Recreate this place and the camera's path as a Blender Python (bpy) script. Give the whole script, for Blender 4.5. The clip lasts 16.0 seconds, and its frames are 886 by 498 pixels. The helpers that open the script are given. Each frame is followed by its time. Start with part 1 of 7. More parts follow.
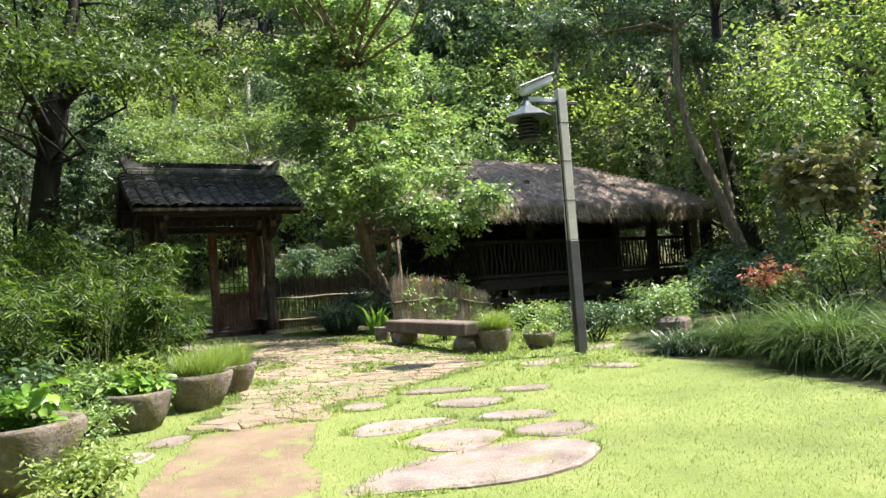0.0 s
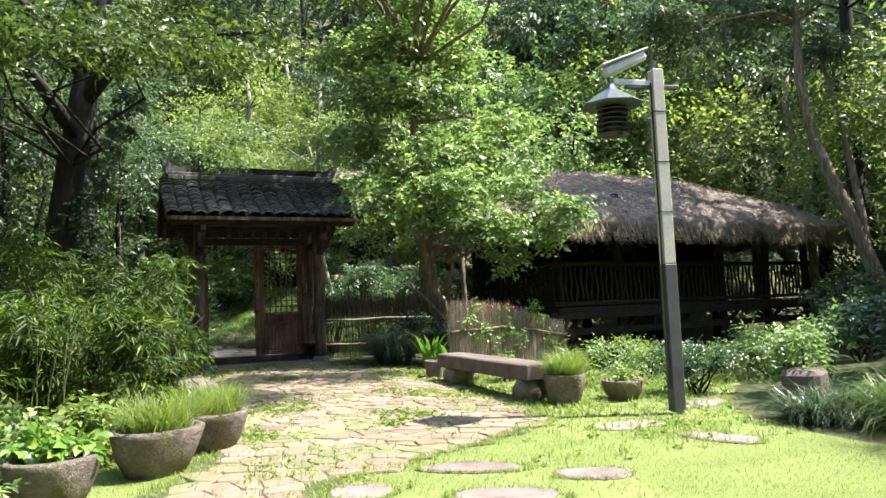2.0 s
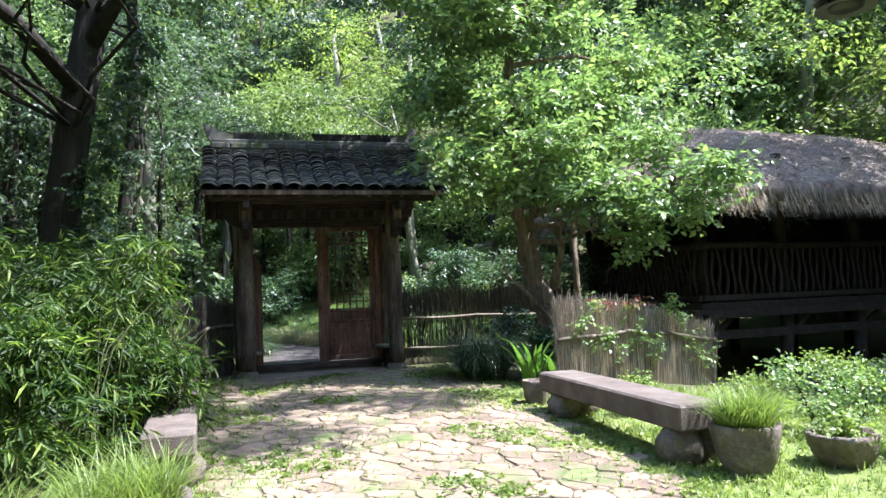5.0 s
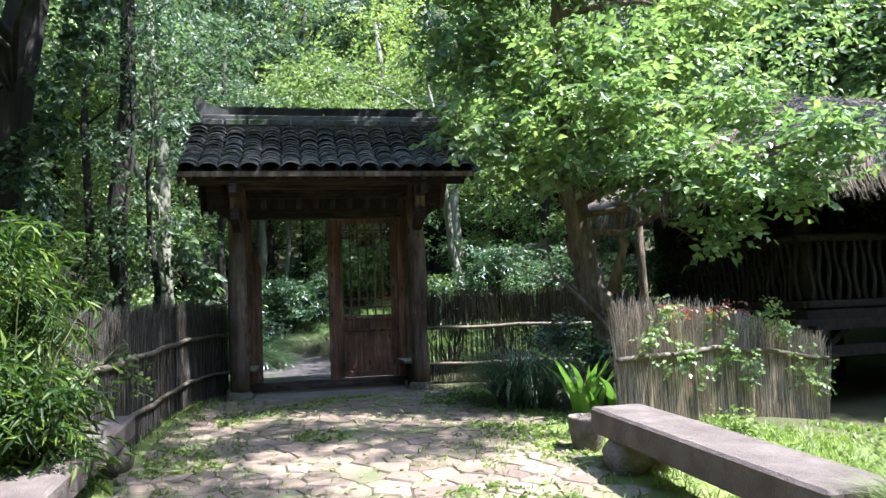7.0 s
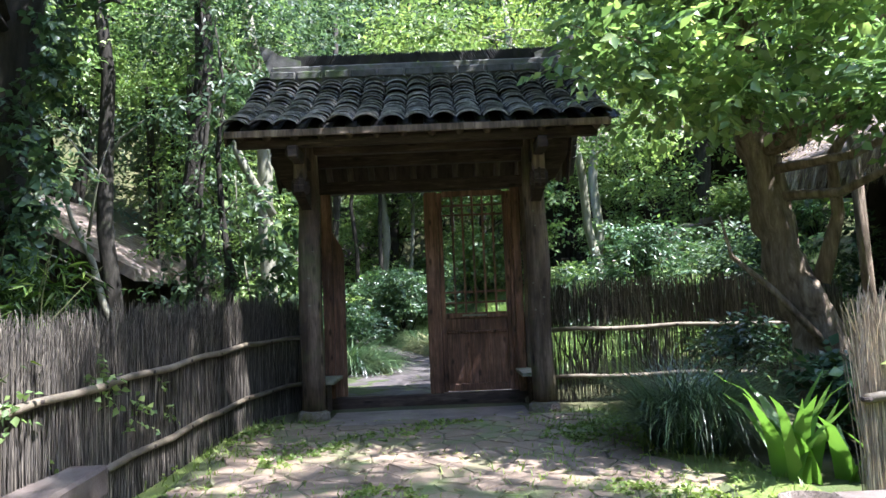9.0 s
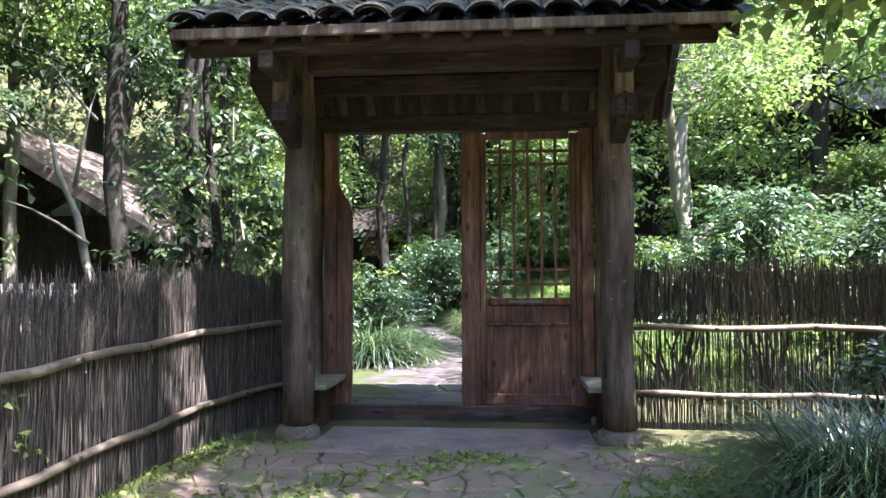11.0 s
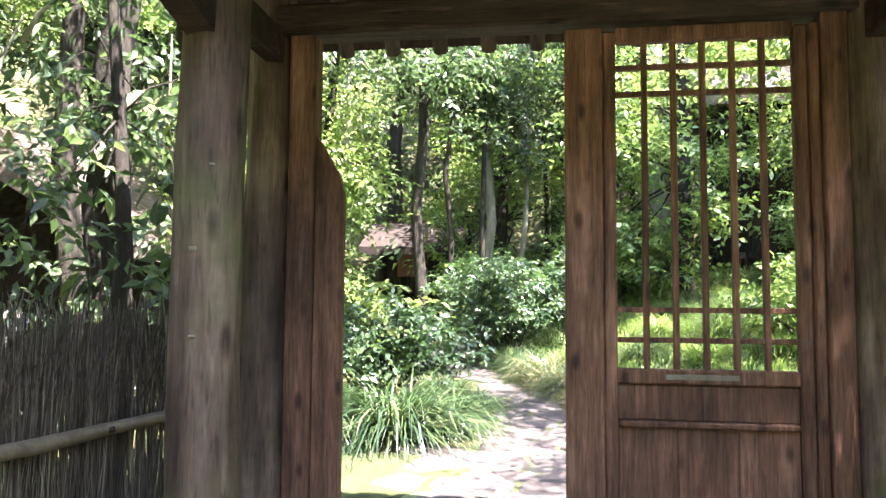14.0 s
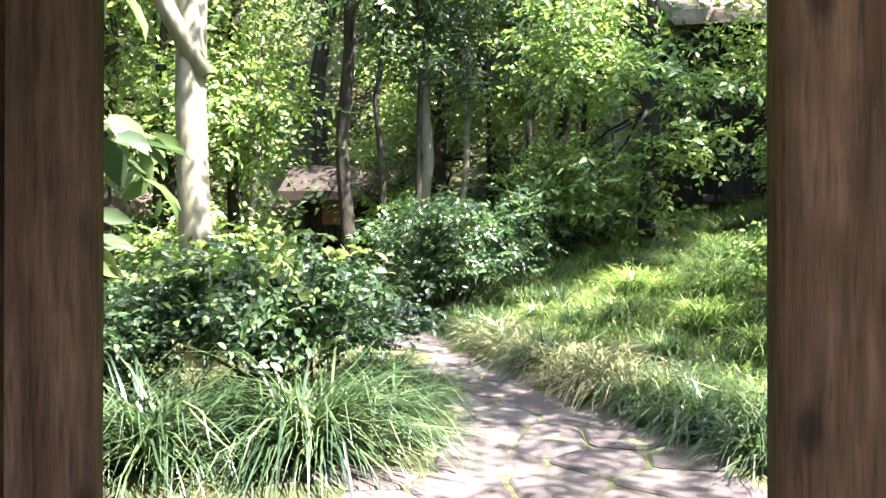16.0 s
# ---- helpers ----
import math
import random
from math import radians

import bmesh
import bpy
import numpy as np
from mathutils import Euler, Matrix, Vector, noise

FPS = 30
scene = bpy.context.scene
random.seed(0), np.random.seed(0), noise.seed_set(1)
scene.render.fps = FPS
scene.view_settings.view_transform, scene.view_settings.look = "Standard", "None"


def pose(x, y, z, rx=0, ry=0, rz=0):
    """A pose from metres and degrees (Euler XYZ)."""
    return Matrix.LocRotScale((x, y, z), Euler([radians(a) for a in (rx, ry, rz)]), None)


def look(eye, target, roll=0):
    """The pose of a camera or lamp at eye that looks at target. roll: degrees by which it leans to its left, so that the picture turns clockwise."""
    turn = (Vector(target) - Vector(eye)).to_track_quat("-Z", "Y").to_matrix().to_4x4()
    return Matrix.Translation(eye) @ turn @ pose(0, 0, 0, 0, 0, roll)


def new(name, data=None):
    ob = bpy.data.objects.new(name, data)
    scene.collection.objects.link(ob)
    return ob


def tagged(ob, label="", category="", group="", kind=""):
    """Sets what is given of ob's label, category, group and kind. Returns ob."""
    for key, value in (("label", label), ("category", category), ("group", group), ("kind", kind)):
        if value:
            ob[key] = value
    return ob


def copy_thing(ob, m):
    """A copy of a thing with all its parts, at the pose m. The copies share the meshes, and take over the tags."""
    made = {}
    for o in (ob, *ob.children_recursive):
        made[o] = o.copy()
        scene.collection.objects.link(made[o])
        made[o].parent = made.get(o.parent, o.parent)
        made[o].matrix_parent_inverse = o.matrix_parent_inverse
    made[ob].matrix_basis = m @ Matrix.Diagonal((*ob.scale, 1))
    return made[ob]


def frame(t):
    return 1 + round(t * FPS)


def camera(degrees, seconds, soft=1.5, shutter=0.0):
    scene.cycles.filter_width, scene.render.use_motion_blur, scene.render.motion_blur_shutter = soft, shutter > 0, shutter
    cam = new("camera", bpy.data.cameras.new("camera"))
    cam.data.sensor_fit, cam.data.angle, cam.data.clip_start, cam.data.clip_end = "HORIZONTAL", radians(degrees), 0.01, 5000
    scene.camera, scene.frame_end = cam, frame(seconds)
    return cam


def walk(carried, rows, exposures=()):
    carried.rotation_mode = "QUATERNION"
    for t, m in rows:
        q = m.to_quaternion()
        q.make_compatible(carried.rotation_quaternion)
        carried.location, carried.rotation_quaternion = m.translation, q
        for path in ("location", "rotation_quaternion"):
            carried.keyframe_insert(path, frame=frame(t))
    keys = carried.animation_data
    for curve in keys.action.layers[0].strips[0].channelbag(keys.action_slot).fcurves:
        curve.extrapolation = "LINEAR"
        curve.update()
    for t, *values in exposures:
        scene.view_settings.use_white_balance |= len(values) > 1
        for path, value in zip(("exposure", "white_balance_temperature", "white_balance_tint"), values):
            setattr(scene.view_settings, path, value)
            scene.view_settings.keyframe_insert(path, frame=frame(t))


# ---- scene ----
cam = camera(61.8, 16.0)
METRES, EYE, TILT, LEAN, TURN = 19.0, 1.5, 0.0, 0.0, -31.8
ROWS = [
    (0.0, 0.0, 0.0, 0.0, 0.21, 2.87, 4.28),
    (0.5, 0.0066, 0.0314, 0.0036, 0.79, 5.25, 3.02),
    (1.0, 0.0143, 0.0623, 0.0036, 2.6, 3.56, 5.23),
    (1.5, 0.0164, 0.0927, 0.0056, 4.91, 2.94, 3.13),
    (2.0, 0.0211, 0.1235, 0.0064, 7.04, 4.71, 2.37),
    (2.5, 0.0207, 0.1559, 0.0092, 8.74, 6.74, 1.07),
    (3.0, 0.018, 0.1888, 0.011, 9.24, 7.63, 0.76),
    (3.5, 0.0209, 0.2186, 0.0104, 11.88, 6.8, 1.51),
    (4.0, 0.0146, 0.2457, 0.0123, 14.34, 5.47, 2.21),
    (6.5, -0.0022, 0.4028, 0.0157, 17.58, 3.7, 2.14),
    (7.0, -0.0078, 0.4338, 0.0142, 20.56, 4.67, 2.23),
    (7.5, -0.0164, 0.469, 0.0122, 22.59, 4.02, 1.94),
    (8.0, -0.0236, 0.5001, 0.0132, 25.32, 3.22, 2.38),
    (8.5, -0.0349, 0.5328, 0.0135, 28.68, 3.34, 2.69),
    (9.0, -0.0468, 0.5643, 0.0174, 31.65, 4.37, 2.36),
    (11.5, -0.1171, 0.7043, 0.0216, 38.53, 2.22, 0.23),
    (12.0, -0.1344, 0.7284, 0.0236, 40.75, 2.73, 0.52),
    (12.5, -0.156, 0.7525, 0.0255, 42.0, 3.13, 0.53),
    (13.0, -0.1743, 0.778, 0.0264, 42.14, 3.58, 0.91),
    (13.5, -0.1979, 0.7972, 0.0265, 41.94, 4.12, 0.21),
    (14.0, -0.218, 0.8171, 0.0271, 40.0, 4.05, -0.44),
    (14.5, -0.2374, 0.8385, 0.0278, 37.9, 3.17, -0.74),
    (15.0, -0.2591, 0.8581, 0.0283, 36.16, 1.75, -0.6),
    (15.5, -0.2758, 0.8834, 0.0279, 35.16, 0.86, -0.34),
    (16.0, -0.2949, 0.9054, 0.0268, 34.53, 0.24, -0.04),
]
EXPOSURES = [(0.0, 2.15, 6600, 13), (2.5, 2.38, 6300, 15), (4.0, 2.45, 5850, 17), (7.0, 2.52, 5600, 18), (9.0, 2.85, 5650, 18), (11.5, 3.80, 6000, 29), (13.0, 4.42, 6450, 26), (14.5, 4.35, 6500, 27), (16.0, 4.05, 6550, 22)]
walk(cam, [(t, pose(0, 0, EYE, TILT, LEAN, TURN) @ pose(METRES * x, METRES * y, METRES * z, 90 + pitch, roll, yaw)) for t, x, y, z, yaw, pitch, roll in ROWS], EXPOSURES)

# ---- light ----
SUN_WAY = Vector((0.46, -0.20, 0.86)).normalized()
world = bpy.data.worlds.new("sky")
world.use_nodes = True
scene.world = world
wn = world.node_tree
sky = wn.nodes.new("ShaderNodeTexSky")
sky.sky_type, sky.sun_disc = "NISHITA", False
sky.sun_elevation = math.asin(SUN_WAY.z)
sky.sun_rotation = math.atan2(SUN_WAY.x, SUN_WAY.y)
wn.nodes["Background"].inputs["Strength"].default_value = 0.13
wn.links.new(sky.outputs["Color"], wn.nodes["Background"].inputs["Color"])
sun = new("sun", bpy.data.lights.new("sun", "SUN"))
sun.data.energy, sun.data.angle, sun.data.color = 3.7, radians(0.6), (1.0, 0.95, 0.86)
sun.matrix_basis = look(SUN_WAY * 60, (0, 0, 0))

# ---- materials ----


def ramp(nt, fac, stops):
    r = nt.nodes.new("ShaderNodeValToRGB")
    el = r.color_ramp.elements
    while len(el) < len(stops):
        el.new(0.5)
    for e, (p, c) in zip(el, stops):
        e.position, e.color = p, (*c, 1)
    nt.links.new(fac, r.inputs["Fac"])
    return r.outputs["Color"]


def noise_node(nt, vec, scale, detail=5.0, rough=0.6):
    n = nt.nodes.new("ShaderNodeTexNoise")
    n.inputs["Scale"].default_value, n.inputs["Detail"].default_value, n.inputs["Roughness"].default_value = scale, detail, rough
    nt.links.new(vec, n.inputs["Vector"])
    return n.outputs["Fac"]


def blend(nt, kind, fac, a, b):
    m = nt.nodes.new("ShaderNodeMix")
    m.data_type, m.blend_type = "RGBA", kind
    for socket, value in ((m.inputs[0], fac), (m.inputs[6], a), (m.inputs[7], b)):
        if hasattr(value, "is_output"):
            nt.links.new(value, socket)
        else:
            socket.default_value = value if isinstance(value, float) else (*value, 1)
    return m.outputs[2]


def surface(name, stops, scale=4.0, stretch=(1, 1, 1), rough=0.75, bump=0.3, fine=45.0, stain=None, spec=0.3, vary=0.0, fine_mix=0.35, metal=0.0, depth=0.02, knots=None, island=False):
    """A two-scale procedural surface: broad colour noise, fine grain, optional stains (colour, low, high, scale)."""
    m = bpy.data.materials.new(name)
    m.use_nodes = True
    nt = m.node_tree
    bsdf = nt.nodes["Principled BSDF"]
    tc, mp = nt.nodes.new("ShaderNodeTexCoord"), nt.nodes.new("ShaderNodeMapping")
    mp.inputs["Scale"].default_value = stretch
    nt.links.new(tc.outputs["Object"], mp.inputs["Vector"])
    vec = mp.outputs["Vector"]
    info = nt.nodes.new("ShaderNodeObjectInfo")
    if vary:
        add = nt.nodes.new("ShaderNodeVectorMath")
        add.operation = "MULTIPLY_ADD"
        nt.links.new(info.outputs["Random"], add.inputs[0])
        add.inputs[1].default_value = (37, 53, 71)
        nt.links.new(vec, add.inputs[2])
        vec = add.outputs[0]
    broad, grain = noise_node(nt, vec, scale), noise_node(nt, vec, fine, 6.0, 0.7)
    col = ramp(nt, broad, stops)
    dark = ramp(nt, grain, [(0.3, (0.35, 0.35, 0.35)), (0.7, (1.25, 1.25, 1.25))])
    col = blend(nt, "MULTIPLY", fine_mix, col, dark)
    if stain:
        c, lo, hi, sc = stain
        mask = noise_node(nt, tc.outputs["Object"], sc, 4.0, 0.65)
        mr = nt.nodes.new("ShaderNodeMapRange")
        mr.inputs["From Min"].default_value, mr.inputs["From Max"].default_value = lo, hi
        nt.links.new(mask, mr.inputs["Value"])
        col = blend(nt, "MIX", mr.outputs[0], col, c)
    if knots:
        # dark knots and pale bleached streaks along the grain
        km, vor = nt.nodes.new("ShaderNodeMapping"), nt.nodes.new("ShaderNodeTexVoronoi")
        km.inputs["Scale"].default_value = knots
        nt.links.new(tc.outputs["Object"], km.inputs["Vector"])
        nt.links.new(km.outputs["Vector"], vor.inputs["Vector"])
        vor.inputs["Scale"].default_value = 1.0
        spot = ramp(nt, vor.outputs["Distance"], [(0.09, (0.2, 0.18, 0.17)), (0.22, (1, 1, 1))])
        col = blend(nt, "MULTIPLY", 0.9, col, spot)
        worn = ramp(nt, noise_node(nt, tc.outputs["Object"], 1.9, 4.0, 0.6), [(0.36, (0.5, 0.48, 0.46)), (0.64, (1.3, 1.3, 1.28))])
        col = blend(nt, "MULTIPLY", 0.85, col, worn)
        streak = noise_node(nt, vec, 4.5, 3.0, 0.5)
        pale = nt.nodes.new("ShaderNodeMapRange")
        pale.inputs["From Min"].default_value, pale.inputs["From Max"].default_value, pale.inputs["To Max"].default_value = 0.60, 0.8, 0.35
        nt.links.new(streak, pale.inputs["Value"])
        col = blend(nt, "MIX", pale.outputs[0], col, (0.27, 0.195, 0.15))
        crack = ramp(nt, noise_node(nt, vec, 14.0, 2.0, 0.4), [(0.32, (0.3, 0.3, 0.3)), (0.42, (1, 1, 1))])
        col = blend(nt, "MULTIPLY", 0.5, col, crack)
    if island:
        gn = nt.nodes.new("ShaderNodeNewGeometry")
        tone = ramp(nt, gn.outputs["Random Per Island"], [(0.0, (0.35, 0.33, 0.32)), (0.6, (1, 1, 1)), (1.0, (2.2, 2.15, 2.0))])
        col = blend(nt, "MULTIPLY", 1.0, col, tone)
    if vary:
        hsv = nt.nodes.new("ShaderNodeHueSaturation")
        mr = nt.nodes.new("ShaderNodeMapRange")
        mr.inputs["To Min"].default_value, mr.inputs["To Max"].default_value = 1 - vary, 1 + vary
        nt.links.new(info.outputs["Random"], mr.inputs["Value"])
        nt.links.new(mr.outputs[0], hsv.inputs["Value"])
        nt.links.new(col, hsv.inputs["Color"])
        col = hsv.outputs["Color"]
    nt.links.new(col, bsdf.inputs["Base Color"])
    bsdf.inputs["Roughness"].default_value, bsdf.inputs["Metallic"].default_value = rough, metal
    bsdf.inputs["Specular IOR Level"].default_value = spec
    bp = nt.nodes.new("ShaderNodeBump")
    bp.inputs["Strength"].default_value, bp.inputs["Distance"].default_value = bump, depth
    nt.links.new(grain, bp.inputs["Height"])
    nt.links.new(bp.outputs["Normal"], bsdf.inputs["Normal"])
    return m


def leaf_surface(name, stops, trans=0.45, rough=0.45, spec=0.4, patch=0.5):
    """Leaves: a colour for each leaf, broad patches of tone, light let through."""
    m = bpy.data.materials.new(name)
    m.use_nodes = True
    nt = m.node_tree
    bsdf, out = nt.nodes["Principled BSDF"], nt.nodes["Material Output"]
    geo, tc = nt.nodes.new("ShaderNodeNewGeometry"), nt.nodes.new("ShaderNodeTexCoord")
    col = ramp(nt, geo.outputs["Random Per Island"], stops)
    tone = ramp(nt, noise_node(nt, tc.outputs["Object"], patch, 3.0), [(0.35, (0.6, 0.68, 0.62)), (0.65, (1.25, 1.2, 0.95))])
    col = blend(nt, "MULTIPLY", 0.7, col, tone)
    nt.links.new(col, bsdf.inputs["Base Color"])
    bsdf.inputs["Roughness"].default_value, bsdf.inputs["Specular IOR Level"].default_value = rough, spec
    tr, mx = nt.nodes.new("ShaderNodeBsdfTranslucent"), nt.nodes.new("ShaderNodeMixShader")
    warm = blend(nt, "MULTIPLY", 1.0, col, (1.02, 1.14, 0.74))
    nt.links.new(warm, tr.inputs["Color"])
    mx.inputs[0].default_value = trans
    nt.links.new(bsdf.outputs[0], mx.inputs[1])
    nt.links.new(tr.outputs[0], mx.inputs[2])
    nt.links.new(mx.outputs[0], out.inputs["Surface"])
    return m


V_WOOD = [(0.3, (0.052, 0.037, 0.027)), (0.5, (0.145, 0.104, 0.076)), (0.72, (0.31, 0.235, 0.178))]
M_POST = surface("weathered_post_wood", V_WOOD, 2.0, (5, 5, 0.5), 0.75, 0.5, 9.0, ((0.10, 0.11, 0.05), 0.54, 0.72, 1.6), vary=0.1, knots=(7, 7, 2.6), fine_mix=0.55)
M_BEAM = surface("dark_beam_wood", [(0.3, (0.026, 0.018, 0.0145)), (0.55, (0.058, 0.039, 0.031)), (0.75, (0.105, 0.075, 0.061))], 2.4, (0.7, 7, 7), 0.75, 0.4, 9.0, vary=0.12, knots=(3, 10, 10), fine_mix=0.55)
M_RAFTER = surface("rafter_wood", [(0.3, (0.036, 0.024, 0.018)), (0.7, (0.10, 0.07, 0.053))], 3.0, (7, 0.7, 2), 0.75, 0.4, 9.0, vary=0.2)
M_DOOR = surface("reddish_door_wood", [(0.28, (0.063, 0.032, 0.02)), (0.5, (0.165, 0.084, 0.052)), (0.75, (0.32, 0.178, 0.12))], 2.0, (9, 9, 0.7), 0.65, 0.35, 8.0, ((0.16, 0.12, 0.10), 0.62, 0.75, 2.4), vary=0.1, knots=(9, 9, 4), fine_mix=0.5)
M_DARKWOOD = surface("black_stained_wood", [(0.3, (0.0154, 0.0119, 0.0098)), (0.6, (0.035, 0.0266, 0.0217)), (0.8, (0.07, 0.056, 0.0476))], 3.0, (3, 3, 2), 0.8, 0.4, 12.0, vary=0.15)
M_TILE = surface("grey_clay_tile", [(0.3, (0.024, 0.0235, 0.023)), (0.55, (0.055, 0.054, 0.052)), (0.78, (0.15, 0.147, 0.138))], 9.0, rough=0.8, bump=0.4, fine=60, stain=((0.07, 0.085, 0.04), 0.55, 0.68, 3.0), spec=0.25, vary=0.35)
M_TILERIM = surface("pale_tile_rim", [(0.3, (0.09, 0.088, 0.082)), (0.55, (0.24, 0.235, 0.22)), (0.8, (0.45, 0.44, 0.41))], 14.0, rough=0.85, bump=0.3, fine=70, vary=0.45)
M_RIDGE = surface("ridge_plaster", [(0.3, (0.05, 0.05, 0.047)), (0.7, (0.135, 0.132, 0.121))], 5.0, rough=0.85, bump=0.5, stain=((0.06, 0.08, 0.035), 0.5, 0.65, 4.0), vary=0.2)
M_GRANITE = surface("pinkish_granite", [(0.3, (0.095, 0.074, 0.062)), (0.55, (0.155, 0.126, 0.106)), (0.78, (0.225, 0.19, 0.16))], 3.5, rough=0.85, bump=0.7, fine=70, stain=((0.17, 0.15, 0.125), 0.55, 0.7, 2.6), fine_mix=0.55)
M_POTSTONE = surface("rough_carved_stone", [(0.3, (0.136, 0.108, 0.084)), (0.55, (0.24, 0.204, 0.168)), (0.8, (0.336, 0.296, 0.248))], 5.0, rough=0.9, bump=1.0, fine=24, stain=((0.16, 0.15, 0.06), 0.5, 0.66, 4.5), vary=0.12, fine_mix=0.65, depth=0.05)
M_PAVE = surface("buff_paving_stone", [(0.25, (0.15, 0.112, 0.08)), (0.5, (0.222, 0.168, 0.12)), (0.8, (0.30, 0.232, 0.17))], 3.0, rough=0.85, bump=0.5, fine=40, stain=((0.12, 0.155, 0.055), 0.50, 0.68, 1.6), vary=0.28)
M_FLAG = surface("purple_grey_flagstone", [(0.25, (0.048, 0.041, 0.04)), (0.5, (0.078, 0.067, 0.065)), (0.8, (0.116, 0.104, 0.096))], 1.8, rough=0.8, bump=0.5, fine=30, stain=((0.14, 0.18, 0.06), 0.60, 0.72, 2.2), vary=0.15)
M_STEP = surface("stepping_stone", [(0.25, (0.13, 0.1, 0.083)), (0.5, (0.215, 0.173, 0.15)), (0.8, (0.32, 0.27, 0.238))], 3.2, rough=0.85, bump=0.9, fine=25, stain=((0.16, 0.17, 0.075), 0.56, 0.72, 3.2), vary=0.2)
M_DIRT = surface("bare_sandy_dirt", [(0.3, (0.135, 0.095, 0.062)), (0.55, (0.185, 0.136, 0.09)), (0.8, (0.23, 0.177, 0.122))], 2.0, rough=0.95, bump=0.5, fine=50, stain=((0.15, 0.19, 0.055), 0.52, 0.68, 3.4))
M_MOSS = surface("mossy_joint_soil", [(0.3, (0.05, 0.05, 0.028)), (0.5, (0.075, 0.092, 0.036)), (0.75, (0.125, 0.118, 0.07))], 3.0, rough=0.95, bump=0.6, fine=60)
M_GROUND = surface("woodland_floor", [(0.25, (0.045, 0.045, 0.022)), (0.5, (0.075, 0.08, 0.032)), (0.8, (0.115, 0.105, 0.055))], 0.8, rough=0.95, bump=0.8, fine=30, stain=((0.07, 0.11, 0.03), 0.55, 0.7, 0.9))
M_LAWN = surface("lawn_turf", [(0.25, (0.105, 0.137, 0.034)), (0.5, (0.15, 0.193, 0.05)), (0.8, (0.215, 0.235, 0.08))], 1.1, rough=0.95, bump=0.8, fine=45, stain=((0.24, 0.22, 0.10), 0.64, 0.8, 1.3))
M_BRUSH = surface("grey_brown_brushwood", [(0.3, (0.04, 0.035, 0.029)), (0.5, (0.094, 0.084, 0.07)), (0.75, (0.21, 0.19, 0.16))], 9.0, (6, 6, 0.5), 0.85, 0.3, 30, island=True)
M_BRUSHPALE = surface("bleached_brushwood", [(0.3, (0.21, 0.17, 0.13)), (0.5, (0.40, 0.345, 0.275)), (0.75, (0.62, 0.56, 0.46))], 9.0, (6, 6, 0.5), 0.85, 0.3, 30, island=True)
M_BAMBOO = surface("weathered_bamboo_pole", [(0.3, (0.075, 0.062, 0.044)), (0.55, (0.145, 0.122, 0.086)), (0.8, (0.225, 0.197, 0.148))], 4.0, (2, 2, 2), 0.6, 0.25, 25, vary=0.12)
M_CULM = surface("green_bamboo_culm", [(0.3, (0.05, 0.065, 0.02)), (0.7, (0.12, 0.13, 0.05))], 4.0, (2, 2, 1), 0.5, 0.2, 25, vary=0.12)
M_THATCH = surface("grey_brown_thatch", [(0.3, (0.12, 0.09, 0.074)), (0.5, (0.25, 0.2, 0.17)), (0.78, (0.42, 0.36, 0.31))], 2.2, (2, 2, 2), 0.95, 0.9, 40, stain=((0.075, 0.055, 0.045), 0.55, 0.7, 0.8))
M_LAMPGREY = surface("grey_painted_post", [(0.3, (0.055, 0.056, 0.06)), (0.7, (0.095, 0.095, 0.10))], 3.0, rough=0.6, bump=0.12, fine=60)
M_LAMPCREAM = surface("cream_painted_post", [(0.3, (0.442, 0.416, 0.365)), (0.7, (0.561, 0.535, 0.484))], 3.0, rough=0.6, bump=0.15, fine=40, stain=((0.33, 0.30, 0.25), 0.62, 0.75, 2.5))
M_WHITE = surface("white_camera_housing", [(0.3, (0.527, 0.544, 0.561)), (0.7, (0.637, 0.646, 0.654))], 4.0, rough=0.35, bump=0.05, spec=0.5)
M_BLACK = surface("black_metal", [(0.3, (0.012, 0.012, 0.013)), (0.7, (0.03, 0.03, 0.032))], 4.0, rough=0.45, bump=0.1, spec=0.5)
M_BLUEGREY = surface("blue_grey_lamp_hat", [(0.3, (0.05, 0.068, 0.078)), (0.7, (0.09, 0.112, 0.122))], 6.0, rough=0.4, bump=0.1, spec=0.5)
M_BARK = surface("twisted_grey_bark", [(0.3, (0.102, 0.0744, 0.0504)), (0.5, (0.24, 0.186, 0.132)), (0.75, (0.432, 0.354, 0.27))], 3.5, (5, 5, 0.9), 0.9, 1.0, 12, depth=0.04)
M_BARKDARK = surface("dark_brown_bark", [(0.3, (0.0156, 0.0137, 0.0105)), (0.6, (0.0379, 0.0341, 0.0263)), (0.8, (0.0669, 0.063, 0.0499))], 3.0, (4, 4, 0.7), 0.9, 0.9, 12, stain=((0.09, 0.11, 0.05), 0.58, 0.72, 1.2), depth=0.03)
M_BARKPALE = surface("pale_green_grey_bark", [(0.3, (0.137, 0.137, 0.0936)), (0.55, (0.23, 0.223, 0.166)), (0.8, (0.324, 0.31, 0.245))], 2.5, (3, 3, 0.8), 0.85, 0.5, 14, stain=((0.15, 0.17, 0.09), 0.55, 0.7, 2.0))
M_WALLSTONE = surface("mossy_wall_stone", [(0.3, (0.13, 0.105, 0.085)), (0.55, (0.25, 0.205, 0.17)), (0.8, (0.38, 0.33, 0.28))], 4.0, rough=0.9, bump=0.8, fine=30, stain=((0.09, 0.12, 0.05), 0.52, 0.66, 2.0), vary=0.25)
